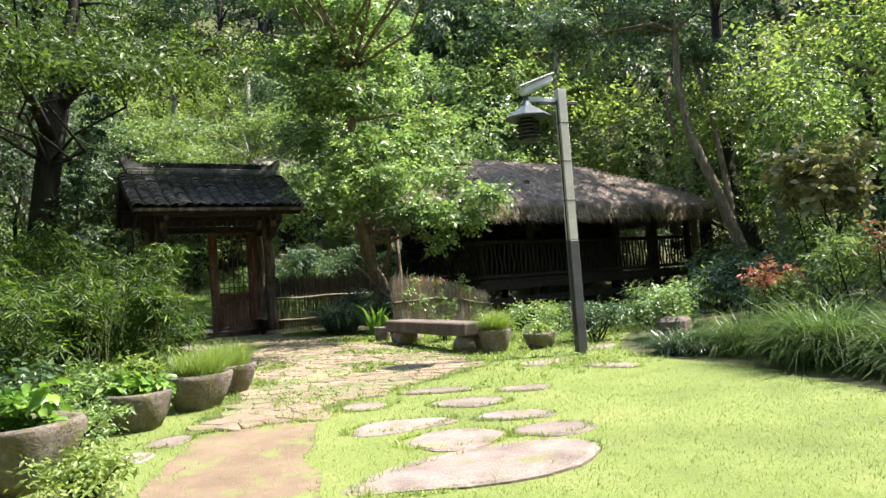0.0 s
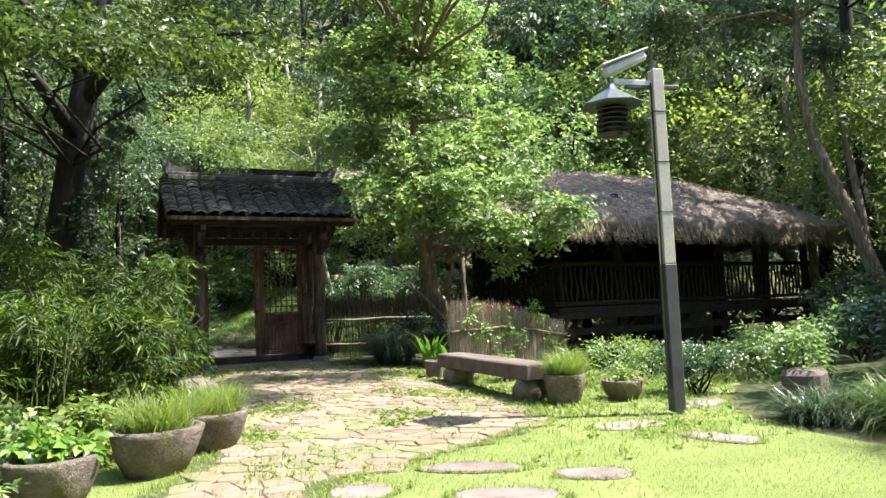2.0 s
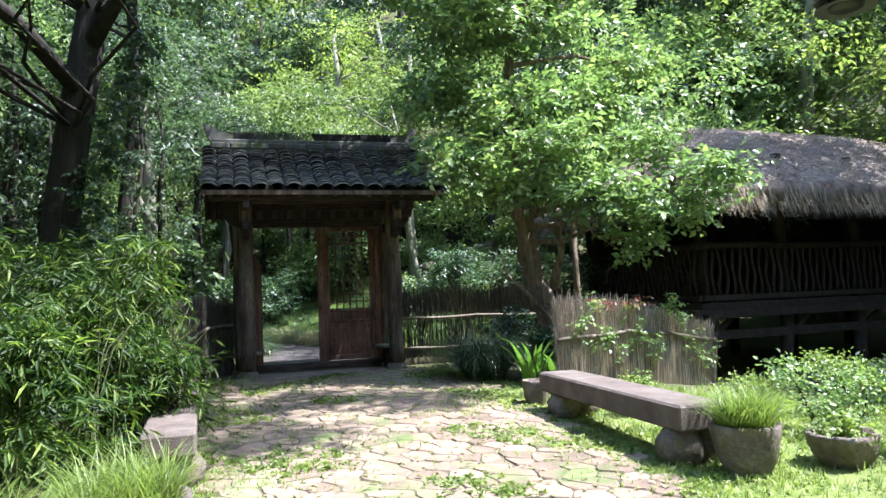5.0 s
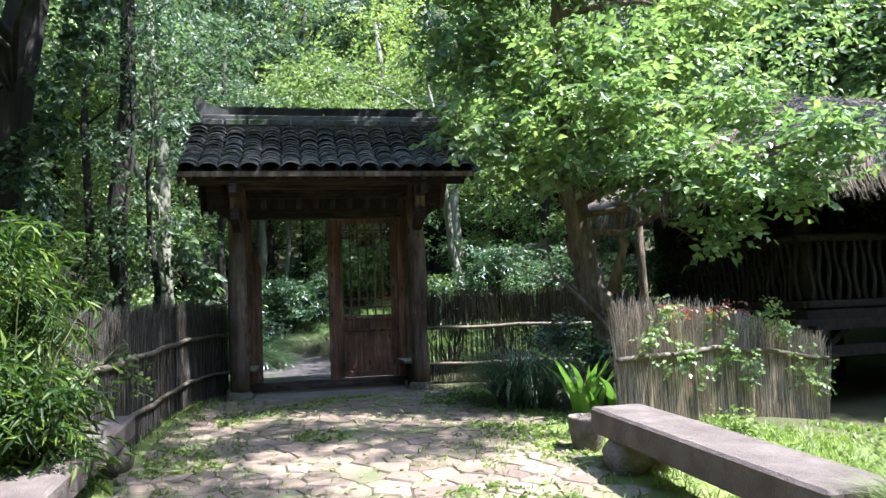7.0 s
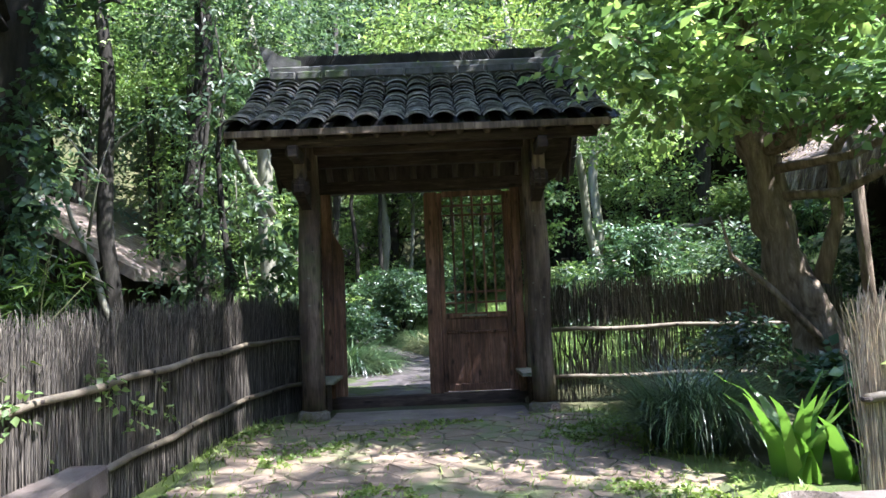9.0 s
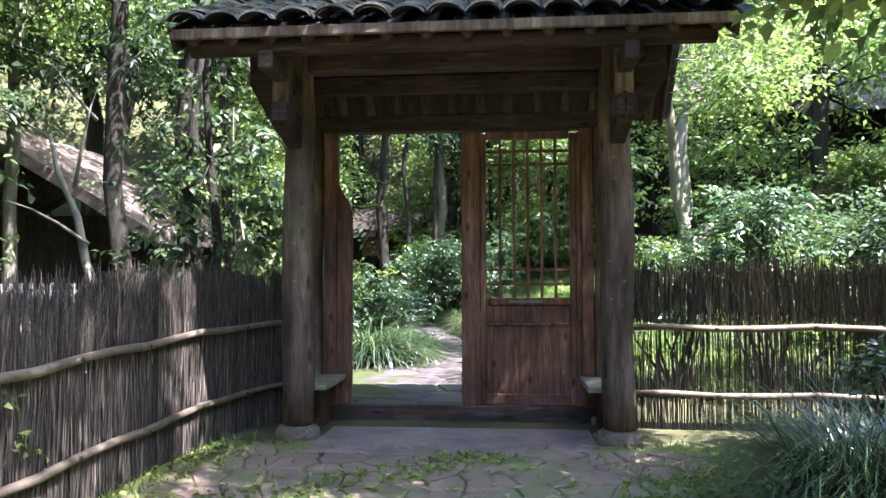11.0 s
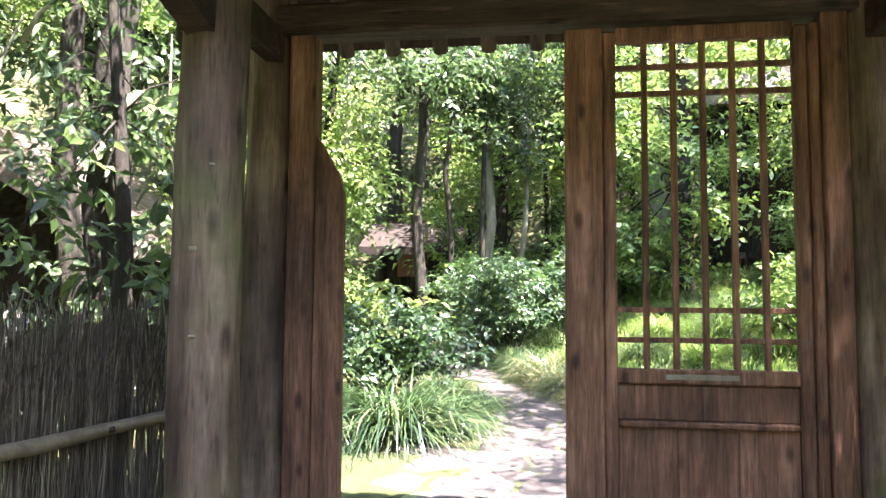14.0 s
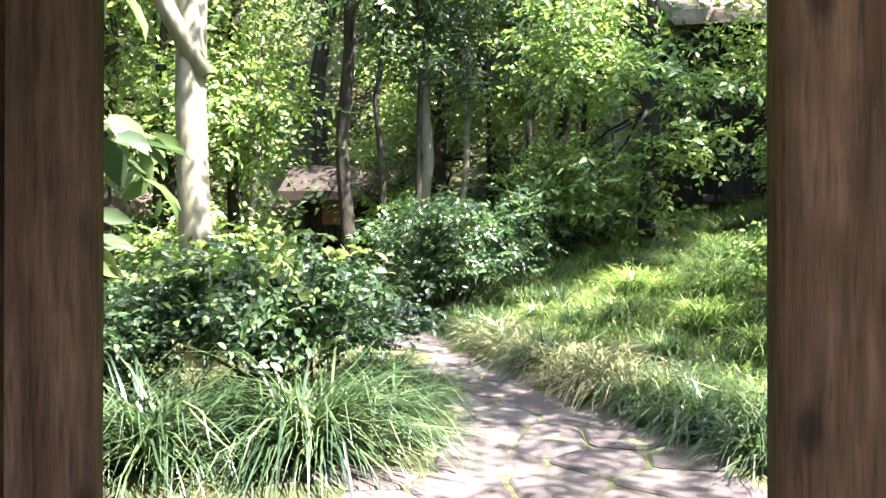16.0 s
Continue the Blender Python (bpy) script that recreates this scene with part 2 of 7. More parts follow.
M_RED = surface("red_brown_panel", [(0.3, (0.17, 0.075, 0.05)), (0.7, (0.26, 0.125, 0.085))], 3.0, rough=0.8, bump=0.2)
M_WHITEWOOD = surface("whitewashed_wood", [(0.3, (0.48, 0.47, 0.45)), (0.7, (0.62, 0.61, 0.58))], 4.0, rough=0.8, bump=0.2)

L_MAIN = leaf_surface("main_tree_leaf", [(0.0, (0.10, 0.165, 0.07)), (0.45, (0.19, 0.285, 0.115)), (0.8, (0.29, 0.385, 0.155)), (1.0, (0.38, 0.46, 0.19))], 0.45, 0.38, 0.6)
L_BACK = leaf_surface("woodland_leaf", [(0.0, (0.04, 0.069, 0.045)), (0.5, (0.08, 0.126, 0.076)), (0.85, (0.124, 0.182, 0.103)), (1.0, (0.21, 0.27, 0.128))], 0.45, 0.42, 0.45, patch=0.35)
L_LIGHT = leaf_surface("yellow_green_leaf", [(0.0, (0.10, 0.155, 0.06)), (0.5, (0.17, 0.24, 0.09)), (1.0, (0.28, 0.335, 0.13))], 0.48, patch=0.4)
# brighter copy of L_LIGHT: the look of sunlit foliage is put into the colour
L_SUNNY = leaf_surface("sun_brightened_leaf", [(0.0, (0.14, 0.20, 0.06)), (0.5, (0.235, 0.31, 0.09)), (1.0, (0.37, 0.42, 0.14))], 0.52, patch=0.4)
L_BOUGH = leaf_surface("overhanging_bough_leaf", [(0.0, (0.03, 0.055, 0.018)), (0.6, (0.07, 0.11, 0.03)), (0.9, (0.11, 0.16, 0.04)), (1.0, (0.2, 0.26, 0.06))], 0.35, patch=0.5)
L_TUFT = leaf_surface("blue_green_tuft_blade", [(0.0, (0.075, 0.13, 0.06)), (0.5, (0.14, 0.215, 0.095)), (1.0, (0.26, 0.34, 0.15))], 0.35, 0.35, 0.6, 1.2)
L_DARK = leaf_surface("glossy_dark_leaf", [(0.0, (0.034, 0.07, 0.042)), (0.5, (0.06, 0.113, 0.064)), (0.88, (0.09, 0.155, 0.08)), (1.0, (0.19, 0.28, 0.09))], 0.32, 0.36, 0.6, 1.5)
L_BAMBOO = leaf_surface("bamboo_leaf", [(0.0, (0.018, 0.042, 0.012)), (0.5, (0.05, 0.098, 0.02)), (0.85, (0.105, 0.165, 0.03)), (1.0, (0.21, 0.28, 0.05))], 0.45, 0.5, 0.3, patch=1.6)
L_SEDGE = leaf_surface("arching_sedge_blade", [(0.0, (0.021, 0.045, 0.026)), (0.5, (0.042, 0.078, 0.038)), (0.85, (0.07, 0.12, 0.054)), (1.0, (0.18, 0.22, 0.12))], 0.3, 0.3, 0.8, 1.5)
L_GRASS = leaf_surface("bright_grass_blade", [(0.0, (0.12, 0.18, 0.045)), (0.5, (0.19, 0.265, 0.065)), (1.0, (0.30, 0.36, 0.11))], 0.45, patch=1.0)
L_LAWN = leaf_surface("lawn_blade", [(0.0, (0.165, 0.225, 0.058)), (0.5, (0.22, 0.285, 0.078)), (1.0, (0.30, 0.335, 0.11))], 0.5, patch=0.6)
L_RED = leaf_surface("red_new_leaf", [(0.0, (0.26, 0.05, 0.05)), (0.5, (0.36, 0.12, 0.11)), (0.8, (0.33, 0.18, 0.12)), (1.0, (0.20, 0.24, 0.06))], 0.4, patch=1.0)
L_LILY = leaf_surface("broad_lily_leaf", [(0.0, (0.0875, 0.188, 0.0375)), (0.5, (0.138, 0.263, 0.05)), (1.0, (0.213, 0.338, 0.0625))], 0.4, 0.35, 0.5, 2.0)
L_FOUNTAIN = leaf_surface("light_fountain_grass", [(0.0, (0.05, 0.1, 0.03)), (0.5, (0.09, 0.155, 0.042)), (1.0, (0.19, 0.25, 0.08))], 0.4, 0.4, 0.45, 1.2)
L_BANK = leaf_surface("bank_grass_blade", [(0.0, (0.10, 0.175, 0.055)), (0.5, (0.175, 0.265, 0.085)), (1.0, (0.32, 0.39, 0.15))], 0.4, 0.4, 0.45, 1.0)
L_STRAW = leaf_surface("straw", [(0.0, (0.13, 0.097, 0.078)), (0.5, (0.30, 0.242, 0.2)), (1.0, (0.52, 0.44, 0.36))], 0.1, 0.9, 0.2, 0.7)
M_GREENMOSS = surface("bright_ground_moss", [(0.3, (0.035, 0.042, 0.018)), (0.5, (0.055, 0.074, 0.025)), (0.75, (0.09, 0.1, 0.045))], 5.0, rough=0.95, bump=0.9, fine=70)
L_PALE = leaf_surface("dry_sedge_blade", [(0.0, (0.17, 0.17, 0.09)), (0.5, (0.29, 0.27, 0.16)), (1.0, (0.40, 0.36, 0.24))], 0.3, 0.6, 0.3, 1.5)

# ---- building helpers ----
rng = np.random.default_rng(7)


class Geo:
    """Vertices and faces of one mesh."""

    def __init__(self):
        self.v, self.f = [], []

    def add(self, verts, faces):
        n = len(self.v)
        self.v += [tuple(p) for p in verts]
        self.f += [tuple(n + i for i in face) for face in faces]
        return self

    def box(self, centre, size, turn=None, bev=0.008):
        hx, hy, hz = (s / 2 for s in size)
        b = min(bev, hx * 0.8, hy * 0.8, hz * 0.8)
        verts, idx = [], {}
        for sx in (-1, 1):
            for sy in (-1, 1):
                for sz in (-1, 1):
                    for a in range(3):
                        d = [hx - b, hy - b, hz - b]
                        d[a] += b
                        idx[sx, sy, sz, a] = len(verts)
                        verts.append(Vector((sx * d[0], sy * d[1], sz * d[2])))
        faces = []
        for a in range(3):
            o = [i for i in range(3) if i != a]
            for s in (-1, 1):
                ring = []
                for p, q in ((-1, -1), (1, -1), (1, 1), (-1, 1)):
                    k = [0, 0, 0]
                    k[a], k[o[0]], k[o[1]] = s, p, q
                    ring.append(idx[(*k, a)])
                faces.append(ring if (s > 0) == (a != 1) else ring[::-1])
            for p in (-1, 1):
                for q in (-1, 1):
                    ends = []
                    for s in (-1, 1):
                        k = [0, 0, 0]
                        k[a], k[o[0]], k[o[1]] = s, p, q
                        ends.append((idx[(*k, o[0])], idx[(*k, o[1])]))
                    faces.append([ends[0][0], ends[0][1], ends[1][1], ends[1][0]])
        for sx in (-1, 1):
            for sy in (-1, 1):
                for sz in (-1, 1):
                    faces.append([idx[sx, sy, sz, a] for a in range(3)])
        m = Matrix.Translation(centre) @ (turn.to_4x4() if turn else Matrix())
        return self.add([m @ p for p in verts], faces)

    def beam(self, a, b, w, h, bev=0.008):
        a, b = Vector(a), Vector(b)
        q = (b - a).to_track_quat("X", "Z")
        return self.box((a + b) / 2, ((b - a).length, w, h), q.to_matrix(), bev)

    def tube(self, pts, radii, n=8, rough=0.0, twist=0.0, flute=0.0):
        pts = [Vector(p) for p in pts]
        rings = []
        side = None
        for i, p in enumerate(pts):
            d = (pts[min(i + 1, len(pts) - 1)] - pts[max(i - 1, 0)]).normalized()
            if side is None:
                side = d.orthogonal().normalized()
            side = (side - d * side.dot(d)).normalized()
            up = d.cross(side)
            ring = []
            for k in range(n):
                a = 2 * math.pi * k / n + twist * i
                r = radii[i] * (1 + flute * math.sin(3 * a + 2.1 * i * twist) + (rough * noise.noise(p * 3 + Vector((k * 1.7, i * 0.9, 0)))))
                ring.append(p + r * (math.cos(a) * side + math.sin(a) * up))
            rings.append(ring)
        verts = [p for r in rings for p in r]
        faces = [(i * n + k, i * n + (k + 1) % n, (i + 1) * n + (k + 1) % n, (i + 1) * n + k) for i in range(len(pts) - 1) for k in range(n)]
        faces += [tuple(range(n))[::-1], tuple(range((len(pts) - 1) * n, len(pts) * n))]
        return self.add(verts, faces)

    def lathe(self, profile, n=20, centre=(0, 0, 0), squash=(1, 1), wobble=0.0, seed=0.0):
        verts, faces = [], []
        for i, (r, z) in enumerate(profile):
            for k in range(n):
                a = 2 * math.pi * k / n
                w = 1 + wobble * noise.noise(Vector((math.cos(a) * 1.6 + seed, math.sin(a) * 1.6, z * 4)))
                verts.append((centre[0] + r * w * math.cos(a) * squash[0], centre[1] + r * w * math.sin(a) * squash[1], centre[2] + z))
        for i in range(len(profile) - 1):
            for k in range(n):
                faces.append((i * n + k, i * n + (k + 1) % n, (i + 1) * n + (k + 1) % n, (i + 1) * n + k))
        faces += [tuple(range(n))[::-1], tuple(range((len(profile) - 1) * n, len(profile) * n))]
        return self.add(verts, faces)

    def mesh(self, name, mat, smooth=False):
        me = bpy.data.meshes.new(name)
        me.from_pydata(self.v, [], self.f)
        me.materials.append(mat)
        if smooth:
            me.polygons.foreach_set("use_smooth", [True] * len(me.polygons))
        me.update()
        return me


def origin(ob):
    return Vector((0, 0, 0)) if ob is None else ob.location + origin(ob.parent)


def part(name, geo, mat, parent=None, label="", smooth=False):
    """One mesh object of geo (in world places) under parent."""
    at = origin(parent)
    geo.v = [tuple(Vector(p) - at) for p in geo.v]
    ob = new(name, geo.mesh(name, mat, smooth))
    ob.parent = parent
    return tagged(ob, label)


def thing(name, at, label, category, group="", kind=""):
    ob = new(name)
    ob.location = at
    ob.empty_display_size = 0.1
    return tagged(ob, label, category, group, kind)


def raw_mesh(name, verts, tris, mat):
    me = bpy.data.meshes.new(name)
    nv, nf = len(verts), len(tris)
    me.vertices.add(nv)
    me.vertices.foreach_set("co", np.asarray(verts, np.float32).ravel())
    me.loops.add(nf * 3)
    me.loops.foreach_set("vertex_index", np.asarray(tris, np.int32).ravel())
    me.polygons.add(nf)
    me.polygons.foreach_set("loop_start", np.arange(0, nf * 3, 3, dtype=np.int32))
    me.polygons.foreach_set("loop_total", np.full(nf, 3, np.int32))
    me.materials.append(mat)
    me.update(calc_edges=True)
    return me


def raw_part(name, data, mat, parent=None, label=""):
    verts, tris = data
    ob = new(name, raw_mesh(name, verts - np.array(origin(parent)), tris, mat))
    ob.parent = parent
    return tagged(ob, label, kind="stuff" if parent and name in ("leaf", "blade") and len(tris) > 100 else "")


def unit(a):
    return a / (np.linalg.norm(a, axis=-1, keepdims=True) + 1e-9)


def leaf_quads(pos, way, norm, length, width, fold=0.15, fine=False):
    if fine:
        n = len(pos)
        side = unit(np.cross(way, norm))
        norm = np.cross(side, way)
        ln, wd = np.broadcast_to(np.asarray(length, float), (n,))[:, None], np.broadcast_to(np.asarray(width, float), (n,))[:, None]
        rows = [pos]
        for t, w, sag in ((0.25, 0.40, 0.0), (0.55, 0.5, -0.03), (0.82, 0.28, -0.09)):
            mid = pos + way * ln * t + norm * ln * sag
            rows += [mid + side * wd * w + norm * wd * fold, mid, mid - side * wd * w + norm * wd * fold]
        rows.append(pos + way * ln - norm * ln * 0.18)
        tri = [[0, 1, 2], [0, 2, 3], [1, 4, 5], [1, 5, 2], [2, 5, 6], [2, 6, 3], [4, 7, 8], [4, 8, 5], [5, 8, 9], [5, 9, 6], [7, 10, 8], [8, 10, 9]]
        return np.stack(rows, 1).reshape(-1, 3), (np.array(tri)[None] + (np.arange(n) * 11)[:, None, None]).reshape(-1, 3)
    n = len(pos)
    side = unit(np.cross(way, norm))
    norm = np.cross(side, way)
    ln, wd = np.broadcast_to(np.asarray(length, float), (n,))[:, None], np.broadcast_to(np.asarray(width, float), (n,))[:, None]
    mid = pos + way * ln * 0.45
    v = np.stack([pos, mid + side * wd / 2 + norm * wd * fold, pos + way * ln - norm * ln * 0.12, mid - side * wd / 2 + norm * wd * fold], 1)
    base = (np.arange(n) * 4)[:, None, None]
    return v.reshape(-1, 3), (np.array([[0, 1, 2], [0, 2, 3]])[None] + base).reshape(-1, 3)


def sprays(clumps, total, k=8, twig=0.45, size=0.11, slim=0.55, droop=0.15, shell=0.5, flat=0.4, fine=False):
    """Leaves in small sprays through ellipsoid clumps (x, y, z, rx, ry, rz)."""
    c = np.asarray(clumps, float)
    weight = (c[:, 3] * c[:, 4] + c[:, 3] * c[:, 5] + c[:, 4] * c[:, 5])
    n = max(total // k, 1)
    pick = rng.choice(len(c), n, p=weight / weight.sum())
    d = unit(rng.normal(size=(n, 3)))
    rad = shell + (1.08 - shell) * rng.random(n) ** 0.8
    p = c[pick, :3] + d * c[pick, 3:] * rad[:, None]
    way = unit(d * np.array([1, 1, flat]) + rng.normal(size=(n, 3)) * 0.45 - np.array([0, 0, droop]))
    side = unit(np.cross(way, np.array([0, 0, 1.0]) + rng.normal(size=(n, 3)) * 0.3))
    norm = np.cross(side, way)
    norm *= np.sign(norm[:, 2:3] + 1e-6)
    i = np.arange(k)
    sgn = np.where(i % 2 == 0, 1.0, -1.0)
    pos = p[:, None] + way[:, None] * (twig * (i / k - 0.4))[None, :, None]
    lw = unit(way[:, None] * 0.6 + side[:, None] * (sgn * 0.8)[None, :, None] + rng.normal(size=(n, k, 3)) * 0.28 - np.array([0, 0, droop]))
    ln = unit(norm[:, None] + rng.normal(size=(n, k, 3)) * 0.4)
    s = size * (0.65 + 0.7 * rng.random(n * k))
    return leaf_quads(pos.reshape(-1, 3), lw.reshape(-1, 3), ln.reshape(-1, 3), s, s * slim, fine=fine)


def blades(pos, length, width, spread=0.6, droop=0.9, seg=3, lean=None, up=1.0):
    """Arching strips from pos; lean: a horizontal way for each."""
    n = len(pos)
    a = rng.random(n) * 2 * np.pi
    out = np.stack([np.cos(a), np.sin(a), np.zeros(n)], 1) if lean is None else lean
    side = unit(np.stack([-out[:, 1], out[:, 0], np.zeros(n)], 1) + rng.normal(size=(n, 3)) * 0.15)
    tilt = spread * (0.25 + 0.75 * rng.random(n))
    ln = length * (0.6 + 0.55 * rng.random(n))
    wd = width * (0.7 + 0.6 * rng.random(n))
    rows, p = [], pos.copy()
    for j in range(seg + 1):
        w = wd * (1 - (j / seg) ** 1.6)
        if j < seg:
            rows += [p - side * w[:, None] / 2, p + side * w[:, None] / 2]
        else:
            rows.append(p)
        ang = tilt + droop * (j / seg) * (0.6 + 0.8 * rng.random(n))
        p = p + (out * np.sin(ang)[:, None] + np.array([0, 0, up]) * np.cos(ang)[:, None]) * (ln / seg)[:, None]
    v = np.stack(rows, 1)
    m = v.shape[1]
    t = []
    for j in range(seg - 1):
        b = 2 * j
        t += [[b, b + 1, b + 3], [b, b + 3, b + 2]]
    t.append([2 * seg - 2, 2 * seg - 1, 2 * seg])
    return v.reshape(-1, 3), (np.array(t)[None] + (np.arange(n) * m)[:, None, None]).reshape(-1, 3)


def joined(*datas):
    vs, ts, n = [], [], 0
    for v, t in datas:
        vs.append(v)
        ts.append(t + n)
        n += len(v)
    return np.concatenate(vs), np.concatenate(ts)


def smooth_step(x, a, b):
    t = np.clip((x - a) / (b - a), 0, 1)
    return t * t * (3 - 2 * t)


PATH_Y, PATH_X, PATH_W = [18.5, 20, 21.5, 22.5, 23.5, 25, 27.5, 30, 33], [4.6, 4.6, 4.7, 4.8, 4.6, 4.2, 3.5, 2.9, 1.8], [1.3, 1.3, 1.2, 0.95, 0.68, 0.5, 0.4, 0.38, 0.35]


def gz(x, y):
    """The ground's height."""
    x, y = np.asarray(x, float), np.asarray(y, float)
    z = np.interp(y, [-10, 0, 4, 7, 9, 11.5, 13.3, 14.3, 17, 18, 22, 30, 60], [0.1, 0.15, 0.2, 0.27, 0.32, 0.38, 0.45, 0.5, 0.59, 0.62, 0.70, 0.9, 1.6])
    edge = np.interp(y, PATH_Y, PATH_X) + np.interp(y, PATH_Y, PATH_W) + 0.15
    z = z + 0.29 * np.clip(x - edge, 0, 7.5) * smooth_step(y, 20.5, 25.5)
    z = z + 0.10 * np.clip(np.interp(y, PATH_Y, PATH_X) - 2 - x, 0, 8) * smooth_step(y, 24, 32)
    z = z - 0.4 * smooth_step(x, 8.2, 12) * smooth_step(y, 10, 14) * (1 - smooth_step(y, 20, 24))
    z = z + 0.07 * np.clip(x - 8.5, 0, 8) * (1 - smooth_step(y, 8, 12))
    r = np.hypot((x - 6) * 0.95, y - 13)
    z = z + 0.42 * np.clip(r - 22, 0, 55) * smooth_step(r, 22, 34)
    z = z + 0.45 * np.clip(r - 30, 0, 50) * smooth_step(r, 30, 40)
    return z + 0.02 * np.sin(x * 1.7) * np.cos(y * 1.3) * smooth_step(np.hypot(x - 4, y - 10), 3, 12)


def on_ground(x, y, dz=0.0):
    return Vector((x, y, float(gz(x, y)) + dz))


def inside(poly, x, y):
    c = np.zeros(np.shape(x), bool)
    for (x0, y0), (x1, y1) in zip(poly, poly[1:] + poly[:1]):
        if y0 != y1:
            c ^= ((y0 > y) != (y1 > y)) & (x < (x1 - x0) * (y - y0) / (y1 - y0) + x0)
    return c


def cell(points, i, reach):
    """The Voronoi cell of point i, clipped from a square."""
    cx, cy = points[i]
    poly = [(cx - reach, cy - reach), (cx + reach, cy - reach), (cx + reach, cy + reach), (cx - reach, cy + reach)]
    for j, (px, py) in enumerate(points):
        if j == i or abs(px - cx) > 2 * reach or abs(py - cy) > 2 * reach:
            continue
        mx, my, nx, ny = (px + cx) / 2, (py + cy) / 2, px - cx, py - cy
        res = []
        for a, b in zip(poly, poly[1:] + poly[:1]):
            da, db = (a[0] - mx) * nx + (a[1] - my) * ny, (b[0] - mx) * nx + (b[1] - my) * ny
            if da <= 0:
                res.append(a)
            if da * db < 0:
                t = da / (da - db)
                res.append((a[0] + (b[0] - a[0]) * t, a[1] + (b[1] - a[1]) * t))
        poly = res
        if not poly:
            break
    return poly


def stone_geo(poly, gap, height, sink=0.05, cut=0.22, tilt=0.0):
    """A low stone with rounded corners on the ground, from its outline."""
    cx, cy = sum(p[0] for p in poly) / len(poly), sum(p[1] for p in poly) / len(poly)
    pts = []
    for a, b in zip(poly, poly[1:] + poly[:1]):
        if math.hypot(a[0] - b[0], a[1] - b[1]) < 0.02:
            continue
        pts += [(a[0] + (b[0] - a[0]) * cut, a[1] + (b[1] - a[1]) * cut), (a[0] + (b[0] - a[0]) * (1 - cut), a[1] + (b[1] - a[1]) * (1 - cut))]
    size = max(math.hypot(p[0] - cx, p[1] - cy) for p in pts)
    s0 = 1 - gap / size
    z0 = float(gz(cx, cy))
    tx, ty = random.uniform(-tilt, tilt), random.uniform(-tilt, tilt)
    rings = []
    for s, dz in ((s0, -sink), (s0, height - 0.014), (s0 * 0.93, height)):
        rings.append([(cx + (x - cx) * s, cy + (y - cy) * s, float(gz(x, y)) * 0.7 + z0 * 0.3 + dz + tx * (x - cx) + ty * (y - cy)) for x, y in pts])
    n = len(pts)
    g = Geo().add([p for r in rings for p in r], [(i * n + k, i * n + (k + 1) % n, (i + 1) * n + (k + 1) % n, (i + 1) * n + k) for i in range(2) for k in range(n)] + [tuple(range(2 * n, 3 * n))])
    return g


def patch_geo(poly, dz, step=0.25):
    """A sheet over the ground inside an outline, with a ragged edge."""
    xs = np.arange(min(p[0] for p in poly) - 0.3, max(p[0] for p in poly) + 0.3, step)
    ys = np.arange(min(p[1] for p in poly) - 0.3, max(p[1] for p in poly) + 0.3, step)
    g = Geo()
    for x in xs:
        for y in ys:
            jx = 0.16 * noise.noise(Vector((x * 1.9, y * 1.9, 0)))
            if inside(poly, np.array(x + step / 2 + jx), np.array(y + step / 2 + jx)):
                q = [(x, y), (x + step, y), (x + step, y + step), (x, y + step)]
                g.add([(a, b, float(gz(a, b)) + dz) for a, b in q], [(0, 1, 2, 3)])
    return g


def bend(a, b, k=4, sag=0.0, wild=0.1):
    """A wandering line from a to b."""
    a, b = Vector(a), Vector(b)
    ln = (b - a).length
    return [a.lerp(b, i / k) + Vector((random.uniform(-1, 1), random.uniform(-1, 1), random.uniform(-0.6, 0.6))) * wild * ln * (0 < i < k) + Vector((0, 0, sag * 4 * (i / k) * (1 - i / k))) for i in range(k + 1)]


def limbs_to(geo, start, r0, clumps, share=1.0, n=6):
    for c in clumps:
        if random.random() > share:
            continue
        pts = bend(start, c[:3], 4, 0.12, 0.09)
        geo.tube(pts, [r0 * (1 - 0.2 * i) for i in range(5)], n, 0.15)
        for _ in range(2):
            tip = Vector(c[:3]) + Vector((random.uniform(-1, 1) * c[3], random.uniform(-1, 1) * c[4], random.uniform(-0.5, 0.8) * c[5]))
            geo.tube(bend(pts[3], tip, 3, 0, 0.1), [r0 * 0.35, r0 * 0.25, r0 * 0.16, r0 * 0.07], 5)

# ---- ground ----
gx = np.concatenate([[-400, -200, -120, -80, -60, -45, -35, -28, -22, -17], np.arange(-14, 30.1, 0.5), [33, 37, 42, 50, 62, 80, 120, 200, 400]])
gy = np.concatenate([[-400, -200, -120, -80, -60, -45, -35, -28, -22, -17], np.arange(-14, 46.1, 0.5), [49, 53, 58, 65, 80, 110, 180, 400]])
GX, GY = np.meshgrid(gx, gy)
GZ = gz(GX, GY)
nx_, ny_ = len(gx), len(gy)
ground_geo = Geo().add(np.stack([GX, GY, GZ], -1).reshape(-1, 3).tolist(), [(j * nx_ + i, j * nx_ + i + 1, (j + 1) * nx_ + i + 1, (j + 1) * nx_ + i) for j in range(ny_ - 1) for i in range(nx_ - 1)])
ground = tagged(part("ground", ground_geo, M_GROUND, smooth=True), "lawn and woodland floor of short grass rising into hills", "ground", kind="structure")

